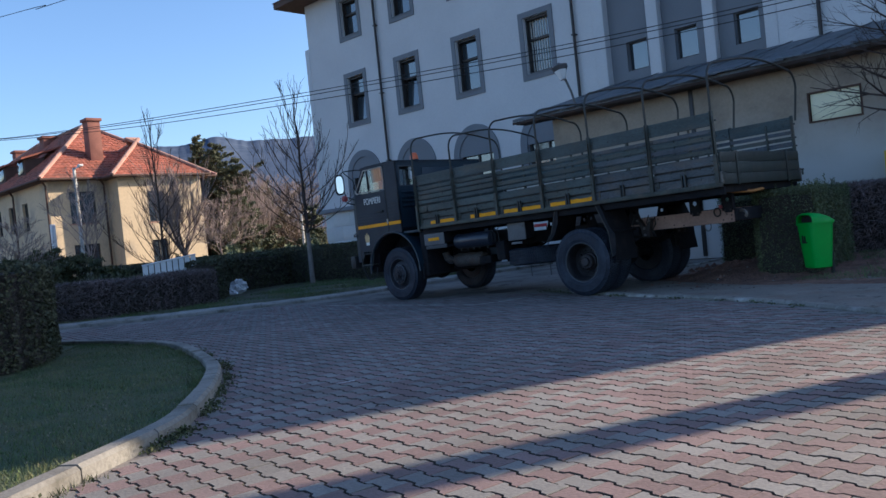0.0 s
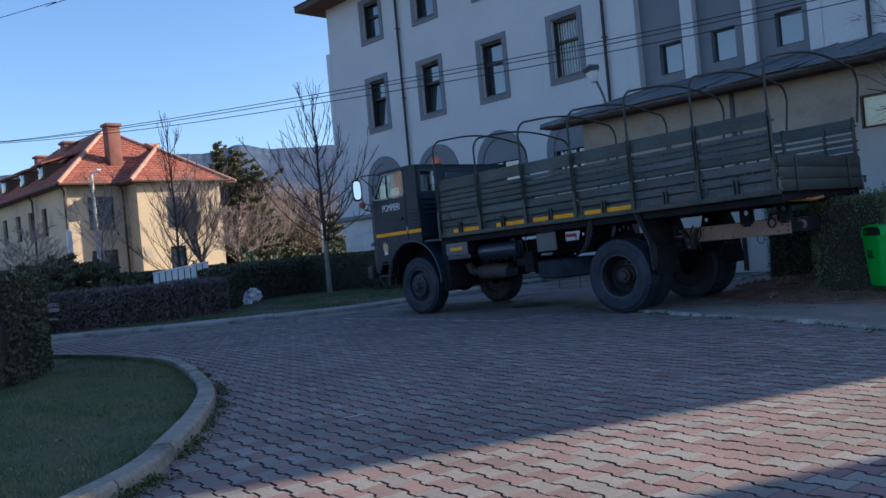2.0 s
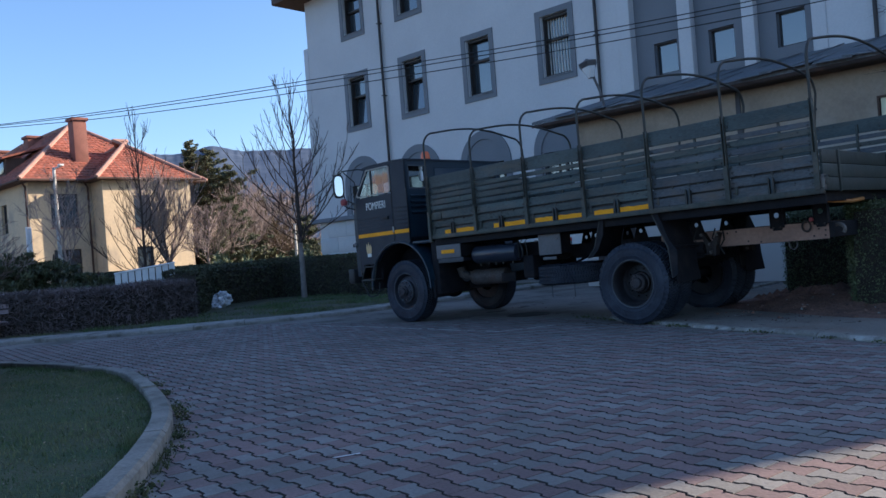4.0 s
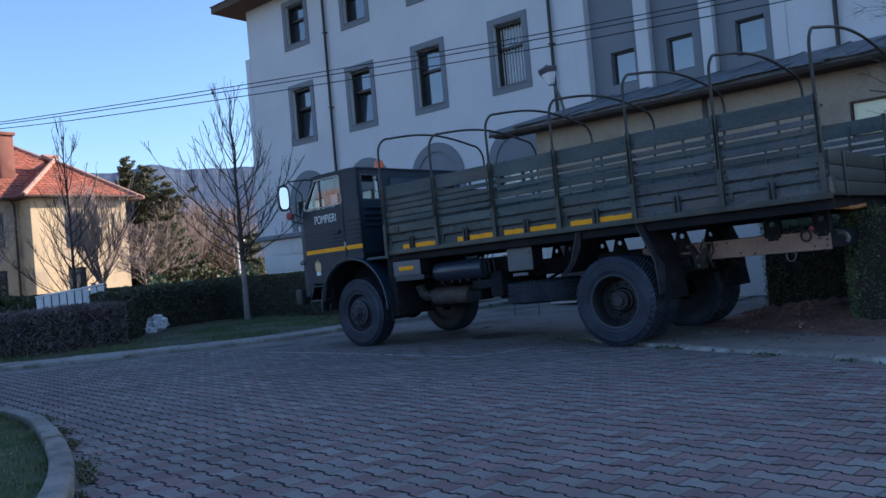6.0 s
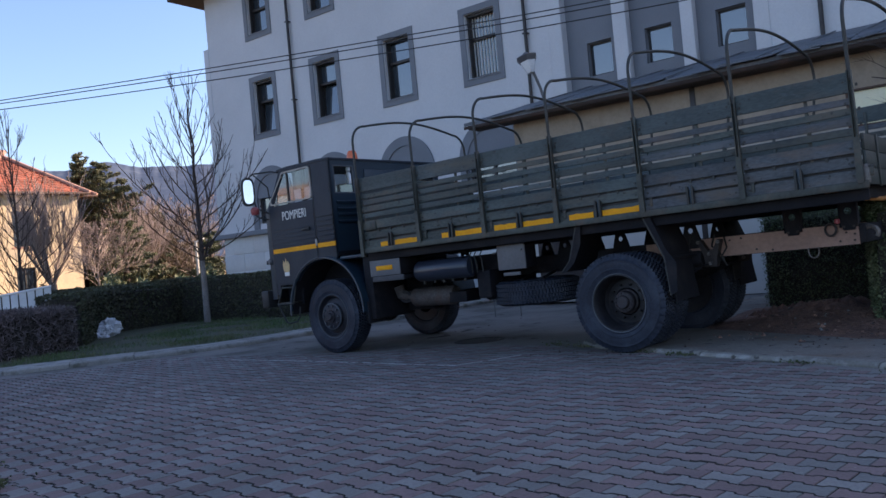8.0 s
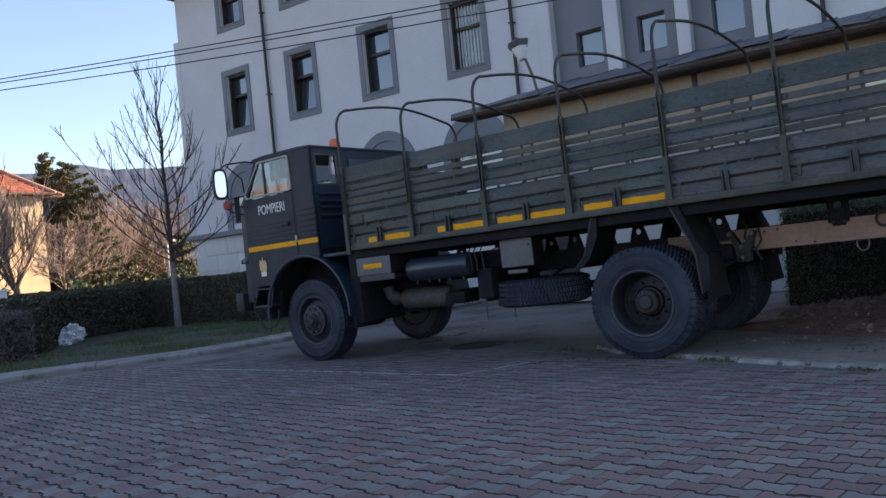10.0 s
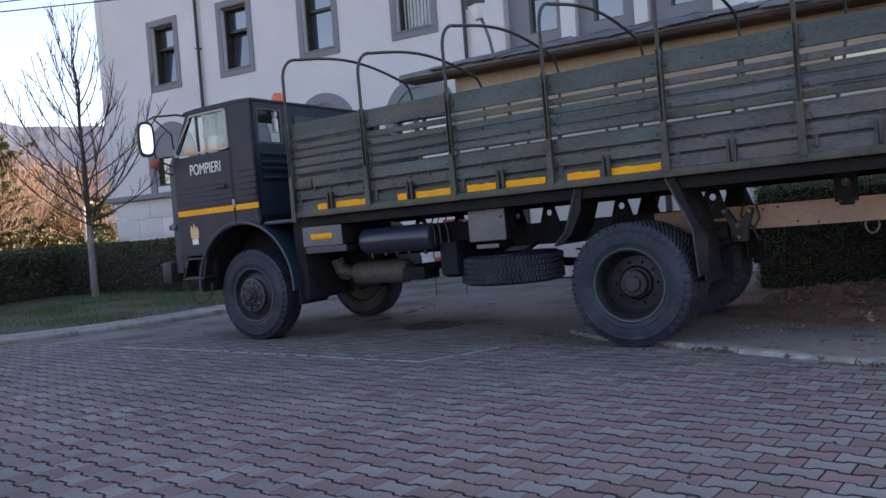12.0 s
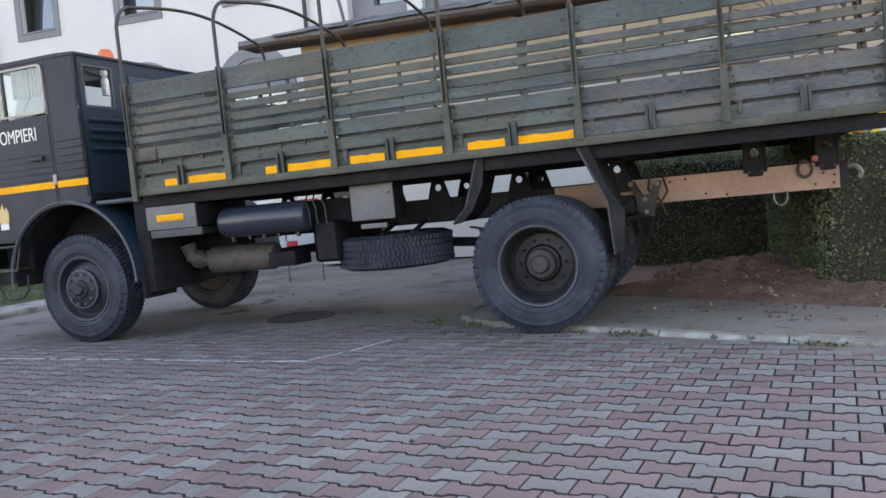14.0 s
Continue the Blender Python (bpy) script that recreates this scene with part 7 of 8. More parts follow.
def house_window(cx, cy, z0, z1, w, face):
    """face: 'x' looks to +x, 'y' looks to -y."""
    bm = bmesh.new()
    if face == "x":
        wall_with_holes(bm, cy - w / 2, cy + w / 2, z0, z1, cx - 0.12, cx - 0.05, [(cy - w / 2 + 0.07, cy - 0.03, z0 + 0.07, z1 - 0.07), (cy + 0.03, cy + w / 2 - 0.07, z0 + 0.07, z1 - 0.07)])
        for v in bm.verts:
            v.co = Vector((v.co.y, v.co.x, v.co.z))
        win = part("window", bm, M_FRAME, house)
        part("pane", box(bmesh.new(), cx - 0.10, cx - 0.09, cy - w / 2 + 0.05, cy + w / 2 - 0.05, z0 + 0.05, z1 - 0.05), M_GLASS, win)
        part("sill", box(bmesh.new(), cx - 0.1, cx + 0.08, cy - w / 2 - 0.1, cy + w / 2 + 0.1, z0 - 0.08, z0), M_RIDGE, win)
    else:
        wall_with_holes(bm, cx - w / 2, cx + w / 2, z0, z1, cy + 0.05, cy + 0.12, [(cx - w / 2 + 0.07, cx + w / 2 - 0.07, z0 + 0.07, z1 - 0.07)])
        win = part("window", bm, M_FRAME, house)
        part("pane", box(bmesh.new(), cx - w / 2 + 0.05, cx + w / 2 - 0.05, cy + 0.09, cy + 0.10, z0 + 0.05, z1 - 0.05), M_GLASS, win)
        part("sill", box(bmesh.new(), cx - w / 2 - 0.1, cx + w / 2 + 0.1, cy - 0.08, cy + 0.1, z0 - 0.08, z0), M_RIDGE, win)


T = 0.35
sw = [(-59, 1.0), (-56, 1.0), (-53, 1.0), (-50.0, 1.0), (-47.4, 1.0), (-44.8, 1.0)]
house_wall("s", MAINB[0], MAINB[1], MAINB[2], MAINB[2] + T, [(x - w / 2, x + w / 2, z, z + 1.7) for x, w in sw for z in (0.9, 3.9)], "x")
for x, w in sw:
    for z in (0.9, 3.9):
        house_window(x, MAINB[2] + 0.1, z, z + 1.7, w, "y")
ew = [(9.0, 1.5)]
house_wall("e", MAINB[1] - T, MAINB[1], MAINB[2] + T, MAINB[3], [(y - w / 2, y + w / 2, z, z + 1.9) for y, w in ew for z in (0.8, 3.95)], "y")
for y, w in ew:
    for z in (0.8, 3.95):
        house_window(MAINB[1] - 0.05, y, z, z + 1.9, w, "x")
house_wall("n", MAINB[0], MAINB[1], MAINB[3] - T, MAINB[3], [], "x")
house_wall("w", MAINB[0], MAINB[0] + T, MAINB[2] + T, MAINB[3] - T, [], "y")
house_wall("ws", WING[0], WING[1], WING[2], WING[2] + T, [], "x")
house_wall("wn", WING[0], WING[1], WING[3] - T, WING[3], [], "x")
ww = [(12.8, 1.0)]
house_wall("we", WING[1] - T, WING[1], WING[2] + T, WING[3] - T, [(y - w / 2, y + w / 2, z, z + 1.9) for y, w in ww for z in (0.7, 3.7)], "y")
for y, w in ww:
    for z in (0.7, 3.7):
        house_window(WING[1] - 0.05, y, z, z + 1.9, w, "x")


def hip_roof(x0, x1, y0, y1, ez, rise, over, inset, axis, nrows=16):
    """Hipped roof built of stepped tile courses, with ridge tiles on the hips."""
    x0, x1, y0, y1 = x0 - over, x1 + over, y0 - over, y1 + over
    rf = part("roof", box(bmesh.new(), x0 + 0.05, x1 - 0.05, y0 + 0.05, y1 - 0.05, ez - 0.06, ez + 0.02), M_EAVE, house, "red clay tile roof")
    if axis == "x":
        ym = (y0 + y1) / 2
        top = ((x0 + inset, ym), (x1 - inset, ym))
        tgt = [(x0 + inset, ym), (x1 - inset, ym), (x1 - inset, ym), (x0 + inset, ym)]
    else:
        xm = (x0 + x1) / 2
        tgt = [(xm, y0 + inset), (xm, y0 + inset), (xm, y1 - inset), (xm, y1 - inset)]
    cor = [(x0, y0), (x1, y0), (x1, y1), (x0, y1)]
    tr = random.Random(nrows)
    bm = bmesh.new()
    for k in range(nrows):
        f0, f1 = k / nrows, (k + 1) / nrows
        lo = [(c[0] + (t[0] - c[0]) * f0, c[1] + (t[1] - c[1]) * f0, ez + rise * f0 + 0.05) for c, t in zip(cor, tgt)]
        hi = [(c[0] + (t[0] - c[0]) * f1, c[1] + (t[1] - c[1]) * f1, ez + rise * f1) for c, t in zip(cor, tgt)]
        for q in range(4):
            a0, a1, b0, b1 = Vector(lo[q]), Vector(lo[(q + 1) % 4]), Vector(hi[q]), Vector(hi[(q + 1) % 4])
            n = max(1, round((a1 - a0).length / 0.27))
            for i in range(n):
                lift = tr.uniform(-0.012, 0.022)
                slip = tr.uniform(-0.05, 0.05)
                p, r = a0.lerp(a1, i / n), a0.lerp(a1, (i + 1) / n)
                u, w = b0.lerp(b1, i / n), b0.lerp(b1, (i + 1) / n)
                p, r = p + (p - u) * slip, r + (r - w) * slip
                up = Vector((0, 0, lift))
                mid_lo, mid_hi = (p + r) / 2 + Vector((0, 0, 0.035)), (u + w) / 2 + Vector((0, 0, 0.035))
                vs = [bm.verts.new(x + up) for x in (p, mid_lo, r, w, mid_hi, u)] + [bm.verts.new(x + up - Vector((0, 0, 0.06))) for x in (p, mid_lo, r)]
                bm.faces.new((vs[0], vs[1], vs[4], vs[5]))
                bm.faces.new((vs[1], vs[2], vs[3], vs[4]))
                bm.faces.new((vs[6], vs[7], vs[1], vs[0]))
                bm.faces.new((vs[7], vs[8], vs[2], vs[1]))
    tagged(part("tiling", bm, M_TILE, rf), kind="stuff")
    for c, t in zip(cor, tgt):
        part("hip_tiles", tube(bmesh.new(), [(c[0], c[1], ez + 0.06), (t[0], t[1], ez + rise + 0.08)], 0.13, 8), M_RIDGE, rf, "pale mortared hip tiles")
    part("ridge", tube(bmesh.new(), [(tgt[0][0], tgt[0][1], ez + rise + 0.06), (tgt[2][0], tgt[2][1], ez + rise + 0.06)], 0.13, 8), M_RIDGE, rf)
    part("gutter", tube(bmesh.new(), [(x1 + 0.05, y0, ez), (x1 + 0.05, y1, ez)], 0.07, 8), M_EAVE, rf)
    part("gutter", tube(bmesh.new(), [(x0, y0 - 0.05, ez), (x1, y0 - 0.05, ez)], 0.07, 8), M_EAVE, rf)


hip_roof(*MAINB, EZ, 4.3, 0.6, 6.9, "x", 22)
hip_roof(WING[0] - 5.0, WING[1], WING[2], WING[3], EZ - 0.03, 2.7, 0.5, 3.6, "y", 16)
for cx, cy, w, z0, z1 in ((-42.55, 10.75, 0.78, 7.4, 10.35), (-52.0, 11.4, 0.85, 8.4, 10.75), (-60, 12, 0.8, 9, 10.9)):
    ch = part("chimney", box(bmesh.new(), cx - w / 2, cx + w / 2, cy - w / 2, cy + w / 2, z0, z1, 0.02), M_BRICK, house, "red brick chimney")
    part("chimney_cap", box(bmesh.new(), cx - w / 2 - 0.1, cx + w / 2 + 0.1, cy - w / 2 - 0.1, cy + w / 2 + 0.1, z1, z1 + 0.18, 0.02), M_BRICK, ch)
for x in (-46.6, -50.4, -54.6):
    dorm = part("dormer", box(bmesh.new(), x - 0.7, x + 0.7, 7.7, 10.2, 7.3, 8.55, 0.02), M_EAVE, house, "small dark roof dormer")
    part("dormer_window", box(bmesh.new(), x - 0.45, x + 0.45, 7.66, 7.70, 7.65, 8.4, 0.01), M_GLASS, dorm)
    part("dormer_roof", slab(bmesh.new(), [(x - 1.0, 7.45, 8.45), (x + 1.0, 7.45, 8.45), (x + 1.0, 10.8, 9.45), (x - 1.0, 10.8, 9.45)], (0, 0, 0.12)), M_TILE, dorm)
for x, y in ((-40.6, 10.3), (-46.2, 6.9), (-40.6, 6.95)):
    part("downpipe", tube(bmesh.new(), [(x, y, -0.1), (x, y, 6.2), (x + 0.3, y - 0.3, 6.5)], 0.06, 8), M_EAVE, house)
# white gate post and street lamp before the house
solid("gate_post", box(bmesh.new(), -32.6, -32.4, 3.6, 3.8, -0.2, 3.5, 0.02), M_WHITE, "white-painted concrete post by the house", "post")


def street_lamp(x, y, h):
    lp = thing("street_lamp", "thin white street lamp post with small flat head", "street lamp")
    part("pole", tube(bmesh.new(), [(x, y, -0.2), (x, y, h * 0.6), (x, y, h)], 0.10, 10, 0.07), M_LAMPPOST, lp)
    part("arm", tube(bmesh.new(), [(x, y, h - 0.05), (x + 0.3, y + 0.3, h + 0.08)], 0.035, 8), M_WHITE, lp)
    part("head", box(bmesh.new(), x + 0.12, x + 0.36, y + 0.12, y + 0.34, h + 0.04, h + 0.14, 0.03), M_WHITE, lp)
    return lp


street_lamp(-32.55, 5.0, 6.2)
street_lamp(-36.0, 20.5, 3.4)

# ---- cables and lamp on the annex ----
for k, (dz, dy) in enumerate(((0.05, 0), (0.13, 0.02), (-0.07, 0.08))):
    s_ = [-0.8, -0.4, 0, 0.15, 0.3, 0.4, 0.5, 0.65, 0.8, 1.0, 1.06]
    # the three leave one bracket and part on their way
    pts = [(-30 + 38 * s, -6.77 + 12.5 * s + dy, 6.9 - 2.3 * s - 4.12 * s * (1 - s) * (1 if s > 0 else 0.4) + dz * min(1, max(0.12, (s - 0.25) / 0.3)) - 0.10 * min(1, max(0, (0.6 - s) / 0.25))) for s in s_]
    solid("cable", tube(bmesh.new(), smooth_line(pts, 10), 0.0085, 5), M_WIRE, "black overhead cable strung across the yard", "cable", group="overhead cables")
solid("cable", tube(bmesh.new(), smooth_line([(-40, -8.6, 9.9), (-15, -3.12, 7.92), (-12, -2.46, 7.66), (8, 1.9, 6.6)], 10), 0.0085, 5), M_WIRE, "black overhead cable strung across the yard", "cable", group="overhead cables")
pole = thing("utility_pole", "square concrete utility pole", "pole")
part("shaft", slab(bmesh.new(), [(11.32, 5.9, -0.1), (11.68, 5.9, -0.1), (11.68, 6.24, -0.1), (11.32, 6.24, -0.1)], (0, 0, 9.5)), M_POLE, pole)
lamp = thing("lantern", "grey lantern lamp on a leaning bracket over the annex roof", "lamp")
part("stem", tube(bmesh.new(), [(-4.40, 6.86, 4.05), (-4.42, 6.75, 4.40), (-4.48, 6.60, 4.76)], 0.03, 8), M_GREYBOX, lamp)
bm = bmesh.new()
lm = Matrix.Translation((-4.5, 6.55, 4.72)) @ Matrix.Rotation(radians(-12), 4, "Y")
lathe(bm, [(0.0, 0.0), (0.07, 0.0), (0.09, 0.04), (0.20, 0.30), (0.21, 0.33), (0.17, 0.36), (0.06, 0.41), (0.0, 0.42)], 6, lm)
part("head", bm, M_WHITE, lamp, "tapered white lantern head")
bm = bmesh.new()
lathe(bm, [(0.150, 0.20), (0.222, 0.315), (0.235, 0.345), (0.18, 0.375), (0.07, 0.42), (0.02, 0.46), (0.0, 0.46), (0.0, 0.20)], 6, lm)
part("cap", bm, M_LAMPSTEEL, lamp, "dark weathered lantern cap")

# ---- small things ----
binb = thing("litter_bin", "bright green plastic litter bin on a post", "bin", Matrix.Translation((3.09, 1.45, gz(3.0) + 0.03)) @ Matrix.Rotation(radians(-38), 4, "Z"))
bm = bmesh.new()
rings = []
for z, hx, hy in ((0.135, 0.130, 0.105), (0.150, 0.160, 0.135), (0.45, 0.186, 0.160), (0.755, 0.208, 0.182), (0.755, 0.222, 0.196), (0.785, 0.224, 0.198)):
    ring = []
    for k in range(28):
        t = 2 * math.pi * k / 28
        ring.append(bm.verts.new((hx * math.copysign(abs(math.cos(t)) ** 0.45, math.cos(t)), hy * math.copysign(abs(math.sin(t)) ** 0.45, math.sin(t)), z)))
    rings.append(ring)
for a, b in zip(rings, rings[1:]):
    for k in range(28):
        bm.faces.new((a[k], a[(k + 1) % 28], b[(k + 1) % 28], b[k])).smooth = True
bm.faces.new(rings[0][::-1])
body = part("body", bm, M_BIN, binb)
# rounded hood, open at the front and falling to the back
bm = bmesh.new()
rings = []
for y, top, hw in ((-0.150, 0.900, 0.190), (-0.110, 0.925, 0.205), (0.0, 0.910, 0.214), (0.11, 0.860, 0.212), (0.18, 0.805, 0.19)):
    rings.append([bm.verts.new((hw * math.copysign(abs(math.cos(t)) ** 0.55, math.cos(t)), y, 0.785 + (top - 0.785) * math.sin(t) ** 0.6)) for t in (math.pi * k / 16 for k in range(17))])
for a, b in zip(rings, rings[1:]):
    for k in range(16):
        bm.faces.new((a[k], a[k + 1], b[k + 1], b[k])).smooth = True
bm.faces.new(rings[-1])
hood = part("hood", bm, M_BIN, binb)
bm = bmesh.new()
tube(bm, [v for v in ((0.190 * math.copysign(abs(math.cos(t)) ** 0.55, math.cos(t)), -0.150, 0.785 + 0.115 * math.sin(t) ** 0.6) for t in (math.pi * k / 16 for k in range(17)))], 0.011, 6)
part("hood_rim", bm, M_BIN, hood)
# black sheet inside the hood paints the shade of the hollow bin
part("opening", slab(bmesh.new(), [(0.16 * math.cos(t), -0.10, 0.788 + 0.095 * math.sin(t) ** 0.6) for t in (math.pi * k / 10 for k in range(11))], (0, 0.01, 0)), M_BLACK, hood, "black sheet for the shaded opening")
for x0, x1, z0, z1 in ((-0.055, -0.025, 0.50, 0.53), (-0.05, -0.04, 0.53, 0.61), (0.0, 0.012, 0.50, 0.60), (0.012, 0.04, 0.50, 0.515)):
    part("mark", box(bmesh.new(), x0, x1, -0.186, -0.160, z0, z1), M_BLACK, body, "small dark printed mark")
part("post", tube(bmesh.new(), [(0, 0.215, -0.1), (0, 0.215, 0.62)], 0.028, 10), M_BLACK, binb)
part("bracket", box(bmesh.new(), -0.05, 0.05, 0.16, 0.20, 0.50, 0.56, 0.004), M_BLACK, binb)

bag = thing("plastic_bag", "crumpled white plastic rubbish bags on the verge", "rubbish bag", Matrix.Translation((-14.75, 2.65, gz(-14.7) + 0.05)) @ Matrix.Scale(0.85, 4))
for k, (dx, dy, dz, s, flat) in enumerate(((0.10, 0.12, 0.30, 0.24, 1.0), (-0.05, 0.0, 0.16, 0.25, 0.8), (-0.26, -0.22, 0.12, 0.22, 0.7), (-0.46, -0.36, 0.06, 0.16, 0.6), (0.12, -0.18, 0.08, 0.17, 0.6))):
    bm = bmesh.new()
    bmesh.ops.create_icosphere(bm, subdivisions=4, radius=1.0)
    for v in bm.verts:
        q = v.co + Vector((k * 7, 0, 0))
        n = 0.9 + 0.5 * noise.noise(q * 1.6) + 0.45 * abs(noise.noise(q * 3.7)) + 0.16 * noise.noise(q * 9)
        v.co = Vector((v.co.x * s * n + dx, v.co.y * s * n + dy, max(-0.02, v.co.z * s * flat * n + dz)))
    part("bag", bm, M_BAG, bag)

# white slatted panel standing behind the hedge
pan = thing("barrier_panel", "white slatted metal barrier panel behind the hedge", "barrier")
A, B = Vector((-14.8, -0.2, 0)), Vector((-14.1, 1.12, 0))
dv = (B - A)
part("rail", tube(bmesh.new(), [A + Vector((0, 0, 1.12)), B + Vector((0, 0, 1.30))], 0.025, 6), M_WHITE, pan)
part("rail", tube(bmesh.new(), [A + Vector((0, 0, 0.72)), B + Vector((0, 0, 0.90))], 0.025, 6), M_WHITE, pan)
nrm = Vector((-dv.y, dv.x, 0)).normalized() * 0.012
for k in range(9):
    p = A + dv * (k + 0.5) / 9
    z0 = 0.73 + 0.17 * k / 9
    half = dv.normalized() * 0.07
    bm = bmesh.new()
    slab(bm, [p - half + Vector((0, 0, z0)), p + half + Vector((0, 0, z0)), p + half + Vector((0, 0, z0 + 0.40)), p - half + Vector((0, 0, z0 + 0.39))], nrm)
    part("slat", bm, M_WHITE, pan)
for q in (A + dv * 0.12, A + dv * 0.88):
    part("leg", tube(bmesh.new(), [q + Vector((0, 0, -0.1)), q + Vector((0, 0, 0.8))], 0.03, 6), M_WHITE, pan)

# yellow gas cabinets against the annex
for k, (x0, x1) in enumerate(((2.57, 3.39), (3.41, 5.0))):
    cb = thing("utility_cabinet", "yellow painted steel utility cabinet against the annex", "cabinet", group="yellow cabinets")
    part("body", box(bmesh.new(), x0, x1, 6.85, 7.28, -0.02, 1.88, 0.01), M_YBOX, cb)
    if k:
        part("top", box(bmesh.new(), x0 - 0.1, x1 + 0.03, 6.80, 7.29, 1.881, 1.95, 0.01), M_RUST, cb)
    for a, b in ((x0 + 0.03, (x0 + x1) / 2 - 0.01), ((x0 + x1) / 2 + 0.01, x1 - 0.03)):
        d = part("door", box(bmesh.new(), a, b, 6.83, 6.852, 0.1, 1.83, 0.006), M_YBOX, cb)
        part("handle", box(bmesh.new(), b - 0.09, b - 0.05, 6.80, 6.83, 1.1, 1.25, 0.006), M_BLACK, d)
    part("sticker", box(bmesh.new(), x0 + 0.25, x0 + 0.37, 6.824, 6.829, 1.45, 1.51), M_WHITE, cb)

# red and white road barrier standing behind the truck
rb = thing("road_barrier", "red and white road barrier on two legs behind the truck", "barrier")
part("top_board", box(bmesh.new(), -4.60, -4.22, 4.9, 4.925, 1.08, 1.155, 0.006), M_REDBOARD, rb)
part("lower_board", box(bmesh.new(), -5.05, -4.815, 4.9, 4.925, 0.42, 0.54, 0.006), M_WHITE, rb)
part("lower_board", box(bmesh.new(), -4.81, -4.64, 4.9, 4.925, 0.44, 0.54, 0.006), M_REDBOARD, rb)
for x in (-4.84, -4.26):
    part("leg", tube(bmesh.new(), [(x, 4.945, gz(x) - 0.02), (x, 4.945, 1.1)], 0.012, 8), M_GREYBOX, rb)

# slatted park bench before the leafless hedge
bm_ = Matrix(((-0.542, -0.84, 0, -12.95), (-0.84, 0.542, 0, -3.35), (0, 0, 1, gz(-13) + 0.03), (0, 0, 0, 1)))
bench = thing("park_bench", "weathered wooden park bench with two back slats by the hedge", "bench", bm_)
for y, z in ((-0.24, 0.36), (-0.11, 0.35), (0.02, 0.345)):
    part("seat_slat", box(bmesh.new(), 0, 1.6, y, y + 0.11, z, z + 0.035, 0.006), M_SLAT, bench)
for z, y in ((0.53, 0.17), (0.65, 0.20)):
    part("back_slat", slab(bmesh.new(), [(0, y, z), (0, y + 0.03, z), (0, y + 0.05, z + 0.09), (0, y + 0.02, z + 0.09)], (1.6, 0, 0)), M_SLAT, bench)
for x in (0.22, 1.32):
    bm = bmesh.new()
    slab(bm, [(x, -0.22, -0.06), (x, -0.15, -0.06), (x, -0.13, 0.30), (x, 0.08, 0.29), (x, 0.12, -0.06), (x, 0.19, -0.06), (x, 0.17, 0.34), (x, 0.275, 0.74), (x, 0.235, 0.74), (x, 0.12, 0.345), (x, -0.22, 0.36)], (0.06, 0, 0))
    part("leg_frame", bm, M_BLACK, bench, "dark cast leg frame")

# scrap of white paper on the paving
bm = bmesh.new()
slab(bm, [(1.665, -6.06, gz(1.7) + 0.001), (1.69, -6.065, gz(1.7) + 0.004), (1.75, -5.92, gz(1.7) + 0.003), (1.73, -5.905, gz(1.7) + 0.001)], (0, 0, 0.0015))
solid("paper_scrap", bm, M_WHITE, "small torn scrap of white paper on the paving", "litter")

# manhole cover and stains of the yard
bm = bmesh.new()
lathe(bm, [(0.0, 0.004), (0.27, 0.004), (0.275, 0.0), (0.30, 0.0), (0.305, 0.006), (0.36, 0.006), (0.37, -0.02), (0.0, -0.02)], 36, Matrix.Translation((-2.84, 1.54, gz(-2.84) - 0.006)))
solid("manhole_cover", bm, mat("cast_iron", (0.03, 0.028, 0.027), (0.05, 0.045, 0.04), 0.7, 0.4, scale=8, fine=60, bump=0.4), "round dark cast-iron manhole cover in the asphalt", "manhole cover")

# faded white lines on the paving near the truck
for k, (x0, y0, x1, y1) in enumerate(((-6.2, -0.18, -4.95, -0.25), (-4.95, -0.25, -3.3, -0.43), (-3.25, -0.43, -2.35, -0.56), (-2.3, -0.57, -1.66, -0.60), (-1.66, -0.58, -1.50, -0.32), (-1.45, -0.26, -1.27, 0.14))):
    d = Vector((x1 - x0, y1 - y0, 0)).normalized()
    n = Vector((-d.y, d.x, 0)) * 0.018
    bm = bmesh.new()
    rl = random.Random(90 + k)
    run, total = 0.0, Vector((x1 - x0, y1 - y0, 0)).length
    while run < total:
        ln = rl.uniform(0.04, 0.13)
        a, b = Vector((x0, y0, 0)) + d * run, Vector((x0, y0, 0)) + d * min(total, run + ln)
        w0, w1 = rl.uniform(0.5, 1.2), rl.uniform(0.5, 1.2)
        off = n * rl.uniform(-0.3, 0.3)
        pts = [a - n * w0 + off, b - n * w1 + off, b + n * w0 + off, a + n * w1 + off]
        slab(bm, [(p.x, p.y, gz(p.x) + 0.0005) for p in pts], (0, 0, 0.0015))
        run += ln + rl.choice((0.0, 0.005, 0.01, 0.02, 0.07))
    solid("paint_line", bm, M_PAINT, "faded white paint line on the paving", "paint line", "structure")
# unseen sunlit ochre house behind the viewer, added for the cab window's orange reflection
nb = thing("reflection_wall", "unseen orange plastered house added for the window reflection", "house", kind="structure")
part("wall", box(bmesh.new(), -42, -30, -38, -27, -0.2, 7.0), M_NEIGH, nb)

# ---- grass, weeds, stones ----


